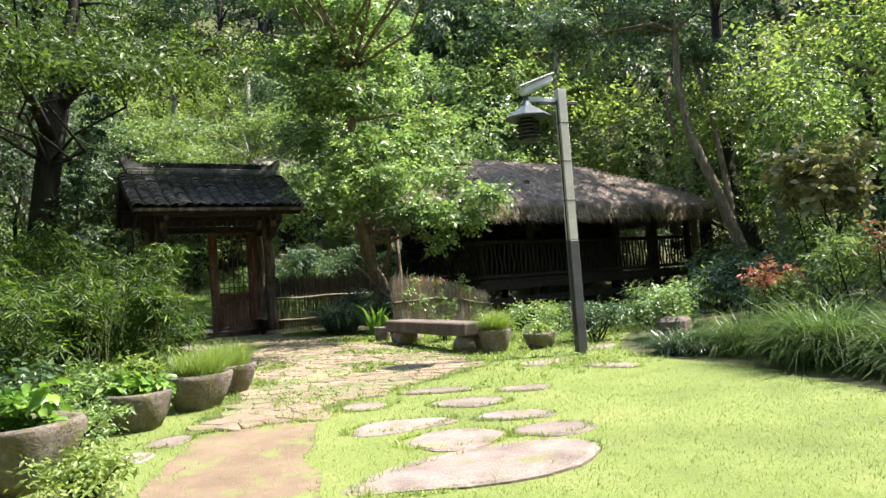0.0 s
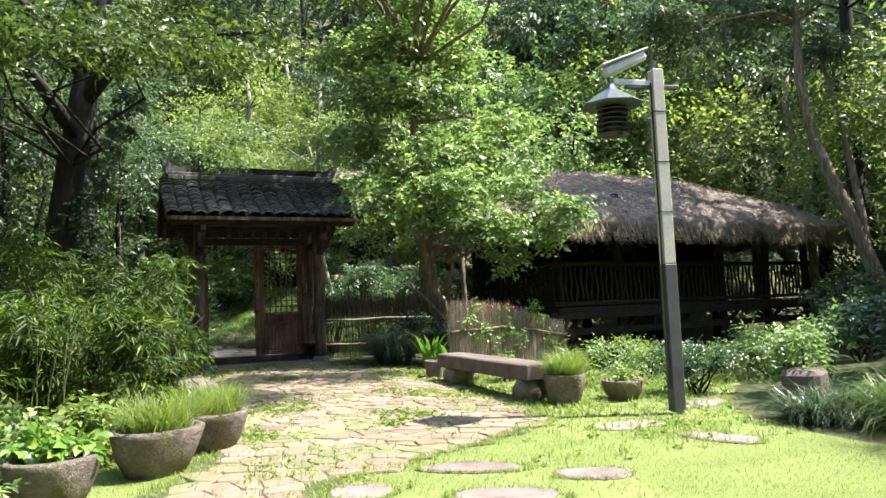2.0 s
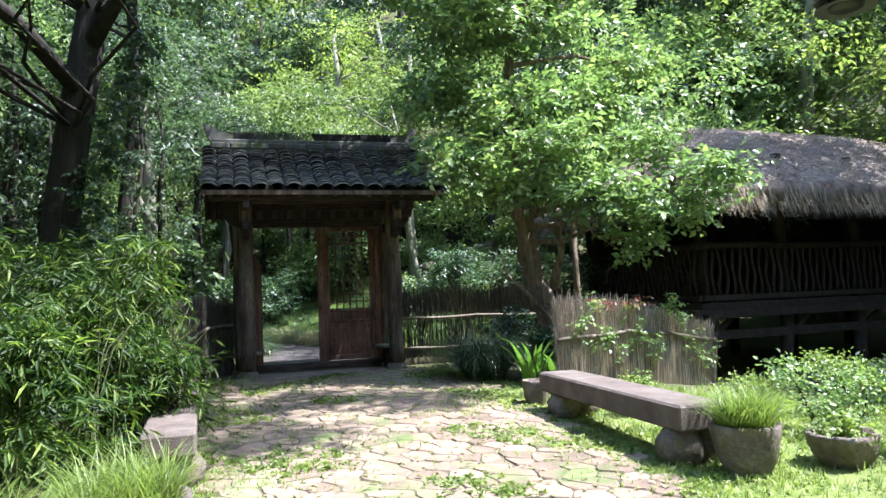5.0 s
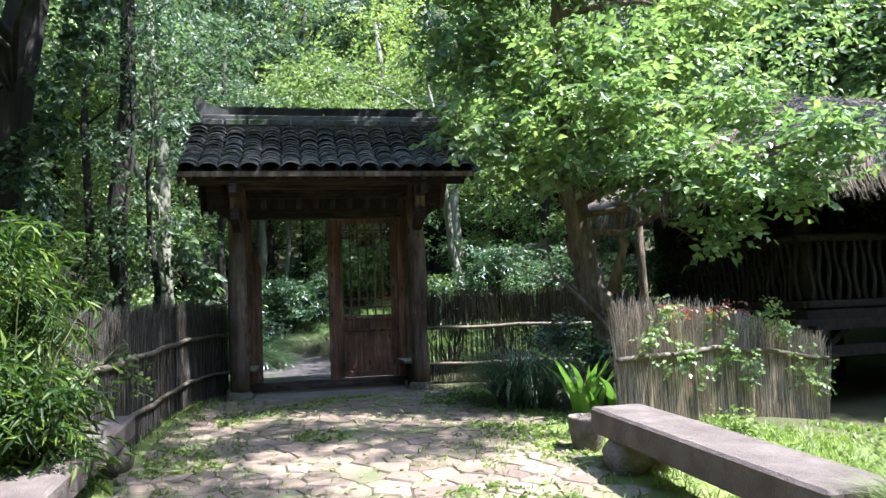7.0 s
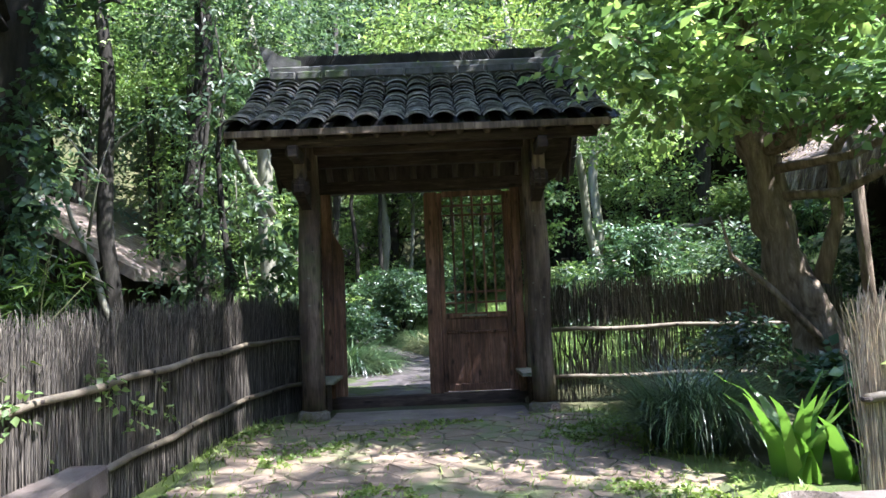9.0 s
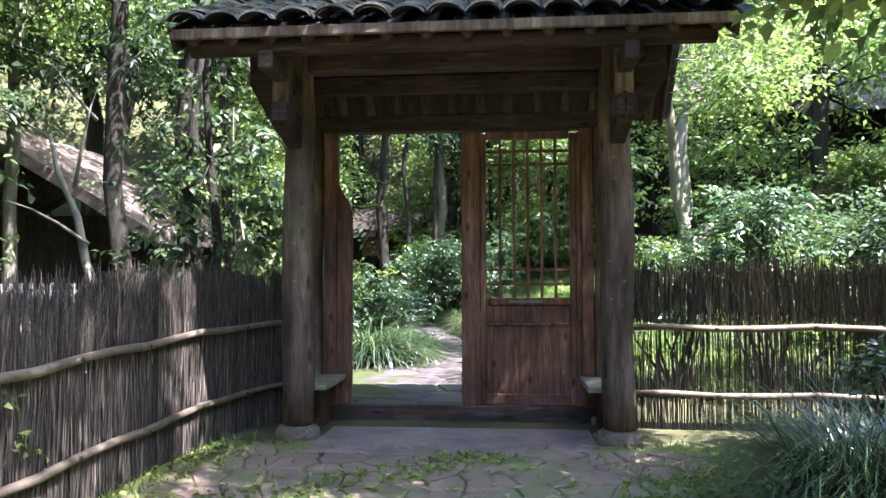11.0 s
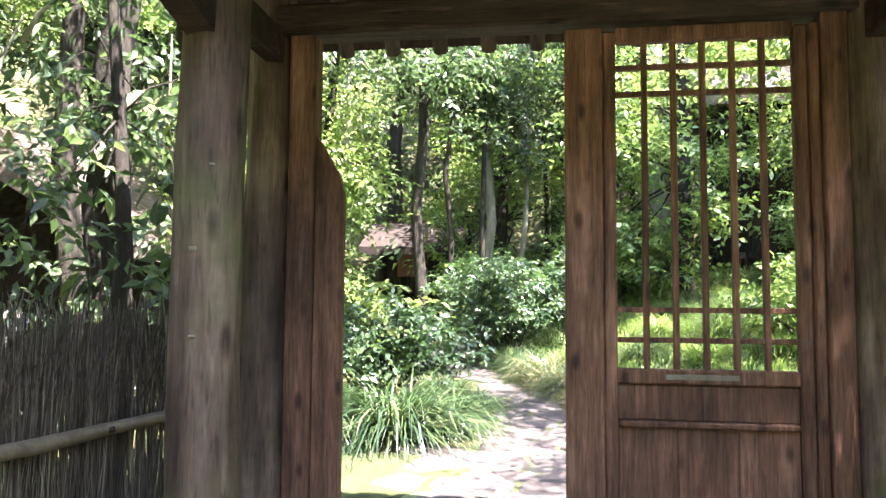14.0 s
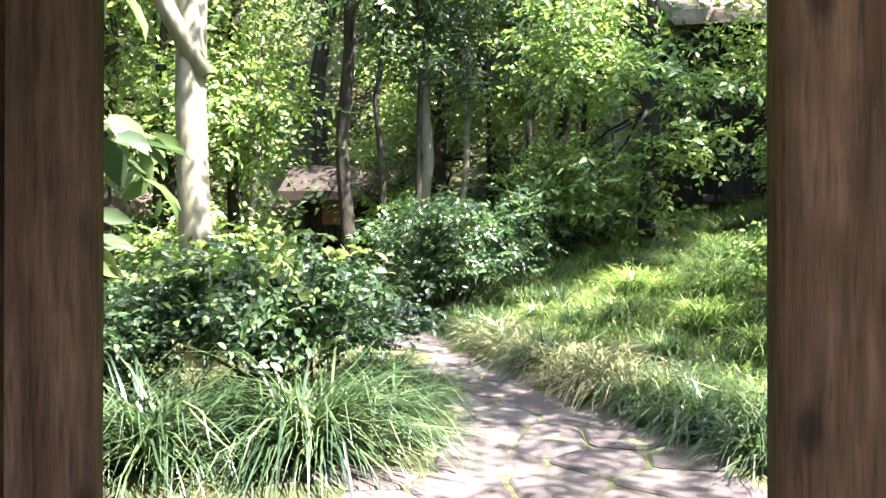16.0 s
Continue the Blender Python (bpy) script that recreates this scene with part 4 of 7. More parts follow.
def fence(name, line, height, label, mat, per_m, rails, rail_side, group="", thin=1.0, ragged=0.06, back=True, head=False, fall=0.0):
    """Upright twigs along a line of (x, y), held by bamboo rails at the given heights."""
    pts = [Vector((*p, 0)) for p in line]
    seg = [(b - a).length for a, b in zip(pts, pts[1:])]
    total = sum(seg)

    def at(d):
        for a, b, s in zip(pts, pts[1:], seg):
            if d <= s:
                return a.lerp(b, d / s), (b - a).normalized()
            d -= s
        return pts[-1].copy(), (pts[-1] - pts[-2]).normalized()

    m = at(total / 2)[0]
    ob = thing(name, on_ground(m.x, m.y), label, "fence", group)
    g = Geo()
    n = int(total * per_m)
    for i in range(n):
        along = (i + random.random()) / n
        p, d = at(total * along)
        o = Vector((-d.y, d.x, 0))
        p = p + o * random.uniform(-0.025, 0.025)
        z0 = float(gz(p.x, p.y)) - 0.03
        h = height * (1 - fall * along) * random.uniform(0.9, 1.0) + random.uniform(-ragged, ragged)
        lean = d * random.gauss(0, 0.035 if thin > 0.7 else 0.07) * h + o * random.uniform(-0.02, 0.02)
        r = random.uniform(0.003, 0.0075) * thin
        g.tube([(p.x, p.y, z0), p + lean * 0.5 + Vector((0, 0, z0 + h * 0.5)), p + lean + Vector((0, 0, z0 + h))], [r, r * 0.85, r * 0.4], 3)
    if back:
        # fine twigs at the head
        for i in range(int(total * per_m * 0.6)):
            along = random.random()
            p, d = at(total * along)
            tall = height * (1 - fall * along)
            z0 = float(gz(p.x, p.y)) + tall * random.uniform(0.6, 0.82)
            top = p + d * random.uniform(-0.12, 0.12) + Vector((random.uniform(-0.05, 0.05), random.uniform(-0.05, 0.05), z0 + tall * random.uniform(0.15, 0.24)))
            g.tube([(p.x, p.y, z0), top], [0.004, 0.0015], 3)
    if head:
        # a dense band of brush along the top
        for i in range(int(total * 330)):
            p, d = at(total * random.random())
            z0 = float(gz(p.x, p.y)) + height - random.uniform(0.36, 0.5)
            top = p + d * random.uniform(-0.05, 0.05) + Vector((0, random.uniform(-0.04, 0.04), float(gz(p.x, p.y)) + height + random.uniform(-0.08, 0.08)))
            g.tube([(p.x, p.y + random.uniform(-0.03, 0.03), z0), top], [0.006, 0.003], 3)
    tagged(part("brushwood", g, mat, ob), kind="stuff")
    for h in rails:
        for s in rail_side:
            rp = []
            k = max(int(total / 0.35), 2)
            for i in range(k + 1):
                p, d = at(total * i / k)
                q = p + Vector((-d.y, d.x, 0)) * s * 0.045
                rp.append((q.x, q.y, float(gz(q.x, q.y)) + h + 0.012 * math.sin(i * 1.9)))
            part("bamboo_rail", Geo().tube(rp, [0.026 + 0.004 * (i % 3 == 0) for i in range(len(rp))], 9, 0.05), M_BAMBOO, ob, smooth=True)
            for i in range(0, len(rp), 2):
                q = Vector(rp[i])
                part("tie", Geo().lathe([(0.030, -0.012), (0.034, 0), (0.030, 0.012)], 8, q), M_DARKWOOD, ob)
    return ob


fence("brushwood_fence", [(3.2, 18.78), (2.88, 18.3), (2.72, 17.0), (2.62, 15.5), (2.52, 14.0), (2.45, 13.2)], 1.40, "tall grey-brown brushwood fence with bamboo rails", M_BRUSH, 640, (0.32, 0.88), (1,), "brushwood fences", 0.68)
fence("brushwood_fence", [(6.12, 18.5), (7.2, 18.42), (8.4, 18.3), (9.6, 18.3)], 1.40, "see-through brushwood fence with bamboo rails", M_BRUSH, 210, (0.30, 0.86), (-1,), "brushwood fences", 0.8, head=True)
fence("brushwood_screen", [(7.2, 13.75), (8.3, 14.2), (9.5, 14.8), (10.6, 15.2)], 1.36, "bleached brushwood screen overgrown with creeper", M_BRUSHPALE, 620, (0.75,), (-1,), "brushwood fences", 0.6, 0.07, fall=0.24)

# ---- thatched pavilion on stilts ----
HA, HB = Vector((11.1, 16.1, 0)), Vector((20.8, 17.2, 0))
HD = (HB - HA).normalized()
HO = Vector((-HD.y, HD.x, 0))
HL, HW = (HB - HA).length, 3.5
hut = thing("thatched_pavilion", HA + HD * HL / 2 + HO * HW / 2 + Vector((0, 0, 0.2)), "dark wooden stilted pavilion with a thatched roof", "pavilion")


def hp(u, w, z):
    p = HA + HD * u + HO * w
    return Vector((p.x, p.y, z))


FLOOR, RAIL = 1.50, 2.56
part("floor_deck", Geo().box(hp(HL / 2, HW / 2, FLOOR), (HL + 0.2, HW + 0.2, 0.12), HD.to_track_quat("X", "Z").to_matrix()), M_DARKWOOD, hut)
for z, inset in ((1.36, -0.06), (0.98, 0.10)):
    part("floor_beam", Geo().beam(hp(-0.3, inset, z), hp(HL + 0.3, inset, z), 0.16, 0.16), M_DARKWOOD, hut)
    part("floor_beam", Geo().beam(hp(inset, -0.3, z - 0.08), hp(inset, HW + 0.3, z - 0.08), 0.16, 0.16), M_DARKWOOD, hut)
for i in range(6):
    u = 0.15 + i * (HL - 0.3) / 5
    for w in (0.1, HW - 0.1):
        b = hp(u, w, 0)
        part("stilt", Geo().tube(bend((b.x, b.y, float(gz(b.x, b.y)) - 0.1), (b.x, b.y, 1.5), 3, 0, 0.02), [0.13, 0.12, 0.12, 0.11], 10, 0.1), M_DARKWOOD, hut, smooth=True)
        part("post", Geo().tube(bend((b.x, b.y, 1.5), (b.x, b.y, 4.3), 4, 0, 0.012), [0.12, 0.11, 0.11, 0.10, 0.10], 10, 0.1), M_DARKWOOD, hut, smooth=True)
    part("brace", Geo().beam(hp(u + 0.5, 0.0, 1.30), hp(u + 0.1, 0.1, 0.95), 0.07, 0.09), M_DARKWOOD, hut)
b = hp(HL - 0.05, -0.15, 0)
part("post", Geo().tube(bend((b.x, b.y, float(gz(b.x, b.y)) - 0.1), (b.x, b.y, 3.8), 5, 0, 0.01), [0.15, 0.14, 0.14, 0.13, 0.13, 0.12], 10, 0.1), M_BARK, hut, "pale bare tree-trunk post", True)
part("handrail", Geo().tube([hp(-0.15 + i * (HL + 0.3) / 8, -0.05, RAIL + 0.015 * math.sin(i * 2)) for i in range(9)], [0.06] * 9, 8, 0.1), M_DARKWOOD, hut, smooth=True)
part("handrail", Geo().tube([hp(-0.05, -0.15 + i * (HW + 0.3) / 5, RAIL) for i in range(6)], [0.06] * 6, 8, 0.1), M_DARKWOOD, hut, smooth=True)
part("bottom_rail", Geo().beam(hp(-0.15, -0.05, 1.64), hp(HL + 0.15, -0.05, 1.64), 0.09, 0.10), M_DARKWOOD, hut)
part("bottom_rail", Geo().beam(hp(-0.05, -0.15, 1.64), hp(-0.05, HW + 0.15, 1.64), 0.09, 0.10), M_DARKWOOD, hut)
wavy = []
for j in range(4):
    g = Geo().tube([(0.035 * math.sin(i * 1.25 + j * 1.6), 0.012 * math.cos(i + j), 0.88 * i / 6) for i in range(7)], [0.033, 0.036, 0.032, 0.035, 0.03, 0.034, 0.03], 6, 0.1)
    wavy.append(g.mesh("baluster", M_DARKWOOD, True))
HC = origin(hut)
for i in range(62):
    bl = new("baluster", wavy[i % 4])
    bl.parent = hut
    bl.location = hp(0.05 + i * (HL - 0.1) / 61, -0.05, 1.66) - HC
for i in range(32):
    bl = new("baluster", wavy[(i + 1) % 4])
    bl.parent = hut
    bl.location = hp(-0.05, 0.1 + i * (HW - 0.2) / 31, 1.66) - HC
# back wall boarding and inner wall
part("back_wall", Geo().box(hp(HL / 2, HW - 0.02, 2.6), (HL, 0.08, 2.1), HD.to_track_quat("X", "Z").to_matrix()), M_DARKWOOD, hut)
for z, w in ((3.72, 0.1), (3.72, HW - 0.1)):
    part("wall_plate", Geo().beam(hp(-0.5, w, z), hp(HL + 0.5, w, z), 0.16, 0.18), M_DARKWOOD, hut)
# hipped thatch
OV, EZ, RZ = 1.0, 3.42, 5.05
cu = [(-OV, -OV), (HL + OV, -OV), (HL + OV, HW + OV), (-OV, HW + OV)]
r0, r1 = (1.6, HW / 2), (HL * 0.62, HW / 2)


def thatch_z(u, w):
    """The height of the thatch's face over the plan."""
    a = min((w + OV), (HW + OV - w)) / (HW / 2 + OV)
    b = (u + OV) / (r0[0] + OV)
    c = (HL + OV - u) / (HL + OV - r1[0])
    t = max(min(a, b, c, 1.0), 0.0)
    return EZ + 0.12 + (RZ - EZ) * (t ** 0.9)


tg, NU, NW = Geo(), 56, 30
for side_ in (0, 1):
    for i in range(NU + 1):
        for j in range(NW + 1):
            u, w = -OV + (HL + 2 * OV) * i / NU, -OV + (HW + 2 * OV) * j / NW
            edge = i in (0, NU) or j in (0, NW)
            z = thatch_z(u, w) + 0.07 * noise.noise(Vector((u * 2.2, w * 2.2, 0)))
            jag = 0.12 * noise.noise(Vector((u * 3, w * 3, 5))) if edge else 0
            if side_:
                z -= 0.30 if not edge else 0.34
            p = hp(u + jag, w + jag, z)
            tg.v.append(tuple(p))
NN = (NU + 1) * (NW + 1)
for i in range(NU):
    for j in range(NW):
        a, b, c, d = i * (NW + 1) + j, (i + 1) * (NW + 1) + j, (i + 1) * (NW + 1) + j + 1, i * (NW + 1) + j + 1
        tg.f += [(a, b, c, d), (NN + a, NN + d, NN + c, NN + b)]
ringi = [i * (NW + 1) for i in range(NU + 1)] + [NU * (NW + 1) + j for j in range(1, NW + 1)] + [i * (NW + 1) + NW for i in range(NU - 1, -1, -1)] + list(range(NW - 1, 0, -1))
tg.f += [(a, NN + a, NN + b, b) for a, b in zip(ringi, ringi[1:] + ringi[:1])]
roof = part("thatch_roof", tg, M_THATCH, hut, "sun-bleached ragged thatch", True)
# straw on the face and along the eave
sp, sl = [], []
for _ in range(15000):
    u, w = random.uniform(-OV, HL + OV), random.uniform(-OV, HW / 2)
    if random.random() < 0.25:
        u = random.uniform(-OV, r0[0])
        w = random.uniform(-OV, HW + OV)
    e = 0.05
    du, dw = (thatch_z(u + e, w) - thatch_z(u - e, w)), (thatch_z(u, w + e) - thatch_z(u, w - e))
    g2 = HD * (-du) + HO * (-dw)
    sp.append(hp(u, w, thatch_z(u, w) + 0.03))
    sl.append(g2.normalized() if g2.length > 1e-6 else -HO)
sp, sl = np.array(sp), np.array(sl)
straw_a = blades(sp, 0.38, 0.016, 0.25, 0.1, 2, sl + rng.normal(size=sl.shape) * 0.18 * np.array([1, 1, 0]), -0.0)
v = straw_a[0].reshape(len(sp), -1, 3)
v[:, 1:, 2] -= (np.linalg.norm(v[:, 1:, :2] - v[:, :1, :2], axis=-1)) * 0.62 - 0.03
ep, el = [], []
for _ in range(7000):
    q = random.random()
    if q < 0.62:
        u, w, o = random.uniform(-OV, HL + OV), -OV, -HO
    elif q < 0.82:
        u, w, o = -OV, random.uniform(-OV, HW + OV), -HD
    else:
        u, w, o = HL + OV, random.uniform(-OV, HW + OV), HD
    ep.append(hp(u, w, EZ + random.uniform(-0.1, 0.14)) - o * random.uniform(0, 0.15))
    el.append(o)
straw_b = blades(np.array(ep), 0.42, 0.016, 0.35, 0.3, 2, np.array(el) + rng.normal(size=(len(el), 3)) * 0.25 * np.array([1, 1, 0]), -1.0)
tagged(raw_part("straw", joined((v.reshape(-1, 3), straw_a[1]), straw_b), L_STRAW, hut, "loose hanging straw"), kind="stuff")

# ---- trees ----


def tree(name, at, trunk, radii, clumps, total, label, bark, leaf_mat, size=0.11, slim=0.55, droop=0.15, twig=0.45, k=8, n=12, limb=0.4, share=1.0, flute=0.0, forks=(), group="", rough=0.25, shell=0.6):
    ob = thing(name, at, label, "tree", group)
    g = Geo().tube(trunk, radii, n, rough, 0.09 if flute else 0.0, flute)
    for f in forks:
        g.tube(f[0], f[1], 8, 0.2)
    tops = [Vector(p) for p in trunk[len(trunk) // 2:]]
    for c in clumps:
        start = min(tops, key=lambda p: (p - Vector(c[:3])).length + 0.8 * max(p.z - c[2], 0))
        if random.random() < share:
            limbs_to(g, start, radii[-1] * limb * 2, [c])
    part("trunk", g, bark, ob, smooth=True)
    raw_part("crown", sprays(clumps, total, k, twig, size, slim, droop, shell), leaf_mat, ob)
    return ob


def cloud(cx, cy, cz, rx, ry, rz, n, r, seed):
    """Clumps scattered over an ellipsoid."""
    rs = np.random.default_rng(seed)
    res = []
    for _ in range(n):
        d = unit(rs.normal(size=3))
        q = 0.45 + 0.6 * rs.random()
        s = r * (0.6 + 0.8 * rs.random())
        res.append((cx + d[0] * rx * q, cy + d[1] * ry * q, cz + d[2] * rz * q, s * 1.2, s * 1.2, s * 0.62))
    return res


def gnarled(pts, radii, k=5, wild=0.02):
    """More rings along a trunk, each a little out of line."""
    line, size = [], []
    for i in range(len(pts) - 1):
        for j in range(k):
            line.append(Vector(pts[i]).lerp(Vector(pts[i + 1]), j / k) + Vector((random.uniform(-wild, wild), random.uniform(-wild, wild), 0)))
            size.append((radii[i] + (radii[i + 1] - radii[i]) * j / k) * random.uniform(0.9, 1.12))
    return line + [Vector(pts[-1])], size + [radii[-1]]


# the twisted tree beside the gate
MT = on_ground(8.35, 16.3)
# clumps high over the court (z about 9 to 10) are unseen, added for shade
crown_main = [(7.3, 15.7, 3.55, 1.1, 1.0, 0.5), (6.6, 15.9, 4.0, 0.9, 0.9, 0.5), (8.6, 14.9, 3.3, 1.0, 0.8, 0.5), (9.7, 14.6, 3.1, 0.9, 0.8, 0.45), (10.2, 14.4, 3.6, 0.9, 0.7, 0.4), (9.1, 14.9, 2.6, 0.5, 0.5, 0.5), (8.35, 15.3, 3.35, 0.6, 0.5, 0.35),
              (7.6, 16.0, 4.8, 1.3, 1.2, 0.7), (6.6, 16.6, 5.3, 1.0, 1.0, 0.6), (8.8, 16.0, 5.0, 1.2, 1.1, 0.6), (7.0, 16.2, 6.3, 1.2, 1.2, 0.7), (8.3, 16.3, 6.4, 1.3, 1.2, 0.8), (7.6, 16.6, 7.5, 1.2, 1.2, 0.8), (6.5, 16.8, 7.2, 0.9, 0.9, 0.6),
              (9.0, 16.6, 7.4, 1.0, 1.0, 0.7), (8.0, 16.6, 8.6, 1.1, 1.1, 0.7), (7.2, 17.0, 8.9, 0.8, 0.8, 0.6), (9.9, 16.2, 5.8, 0.9, 0.9, 0.5), (9.6, 15.3, 4.2, 0.8, 0.7, 0.4), (7.9, 14.9, 4.1, 0.9, 0.7, 0.45), (5.8, 14.0, 8.9, 1.1, 1.0, 0.4), (6.9, 13.2, 9.3, 1.1, 1.0, 0.4), (7.8, 14.6, 9.5, 1.2, 1.0, 0.5), (6.0, 15.8, 9.4, 1.1, 1.0, 0.4), (6.6, 17.6, 9.2, 1.1, 1.0, 0.4), (5.2, 16.6, 9.6, 1.0, 1.0, 0.4), 
              (8.3, 10.6, 9.6, 1.1, 1.0, 0.4), (10.4, 12.2, 9.7, 1.1, 1.0, 0.4), (8.0, 11.9, 9.9, 1.1, 1.0, 0.4), (9.0, 12.8, 9.6, 1.0, 1.0, 0.4), (6.4, 14.6, 9.2, 1.1, 1.0, 0.4), (9.2, 16.9, 8.4, 1.0, 1.0, 0.4), (8.4, 17.2, 8.8, 1.0, 1.0, 0.4)]
crown_main = [(a, b, c, d * 0.84, e * 0.84, f * 0.7) for a, b, c, d, e, f in crown_main]
trunk_line, trunk_size = gnarled([(8.42, 16.25, MT.z - 0.1), (8.36, 16.25, MT.z + 0.35), (8.28, 16.28, 1.5), (8.05, 16.3, 2.1), (7.95, 16.3, 2.7), (7.82, 16.3, 3.3), (7.75, 16.35, 4.2), (7.8, 16.4, 5.4), (7.9, 16.5, 7.0)],
                                 [0.30, 0.235, 0.20, 0.175, 0.16, 0.13, 0.10, 0.08, 0.05])
tree("tree", MT, trunk_line, trunk_size, crown_main, 36000, "leafy tree with a thick twisted grey trunk", M_BARK, L_MAIN, 0.125, 0.6, 0.12, 0.5, 8, 22, 0.5, flute=0.2, rough=0.3, shell=0.3,
     forks=(([(8.3, 16.2, 1.9), (8.45, 16.1, 2.5), (8.4, 16.05, 3.0), (8.6, 15.7, 3.5)], [0.08, 0.06, 0.05, 0.035]), ([(8.25, 16.1, 1.35), (7.75, 15.95, 1.85), (7.4, 15.9, 2.15), (7.3, 15.85, 2.5)], [0.04, 0.028, 0.02, 0.008]), ([(9.0, 16.6, 0.5), (8.95, 16.6, 2.0), (8.9, 16.6, 4.0)], [0.065, 0.06, 0.055])))

# a leaning pale tree at the pavilion's far end
LT = on_ground(17.2, 12.5)
tree("tree", LT, [(17.4, 12.4, LT.z - 0.2), (17.2, 12.5, 1.6), (16.8, 12.8, 3.2), (16.3, 13.2, 5.0), (16.2, 13.4, 6.6), (16.4, 13.5, 8.0), (16.4, 13.6, 9.6)], [0.2, 0.17, 0.15, 0.13, 0.11, 0.08, 0.05],
     [(14.4, 15.2, 9.2, 1.2, 1.1, 0.4), (13.2, 14.6, 8.2, 1.0, 0.9, 0.3), (16.0, 14.2, 8.6, 1.2, 1.1, 0.4), (17.2, 13.4, 7.4, 1.0, 1.0, 0.35), (15.2, 16.2, 8.6, 1.2, 1.1, 0.4), (16.8, 12.2, 9.2, 1.2, 1.1, 0.4)], 8000, "leaning tree with a bare curved trunk beside the pavilion", M_BARK, L_BACK, 0.15, 0.45, 0.2, 0.6, 8, 10, 0.4, shell=0.2, rough=0.12,
     forks=(([(17.05, 12.6, 1.3), (17.3, 12.9, 3.2), (17.3, 13.2, 5.4), (17.0, 13.4, 7.2)], [0.11, 0.09, 0.07, 0.04]), ([(16.0, 13.5, 5.2), (16.6, 14.2, 6.2), (17.6, 14.8, 7.4)], [0.07, 0.05, 0.03])))

# woodland kinds, built once at the origin and repeated


def woodland_tree(name, h, spread, nclump, r, leaves, size, slim, droop, leaf_mat, bark, label, seed, lean=0.3, low=0.35):
    random.seed(seed)
    clumps = cloud(0, 0, h * (0.5 + low / 2), spread, spread, h * (0.5 - low / 2), nclump, r, seed)
    trunk = bend((0, 0, -0.6), (lean, lean * 0.5, h * 0.9), 6, 0, 0.02)
    return tree(name, (0, 0, 0), trunk, [0.28, 0.24, 0.21, 0.18, 0.14, 0.1, 0.05], clumps, leaves, label, bark, leaf_mat, size, slim, droop, 0.9, 9, 10, 0.4, 0.7, group="woodland trees", shell=0.35)


kinds = [
    woodland_tree("tree", 13, 3.2, 26, 1.1, 9200, 0.24, 0.5, 0.25, L_BACK, M_BARKDARK, "tall dense woodland tree with dark green leaves", 11),
    woodland_tree("tree", 15, 3.6, 28, 1.15, 9200, 0.26, 0.34, 0.5, L_BACK, M_BARKDARK, "tall woodland tree with drooping feathery leaves", 12, 0.6, 0.25),
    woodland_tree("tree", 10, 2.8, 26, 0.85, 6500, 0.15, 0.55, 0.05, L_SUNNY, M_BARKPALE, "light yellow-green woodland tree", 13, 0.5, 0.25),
    woodland_tree("tree", 7, 2.6, 24, 0.9, 9200, 0.17, 0.5, 0.2, L_MAIN, M_BARKDARK, "small bushy woodland tree", 14, 0.2, 0.05),
]
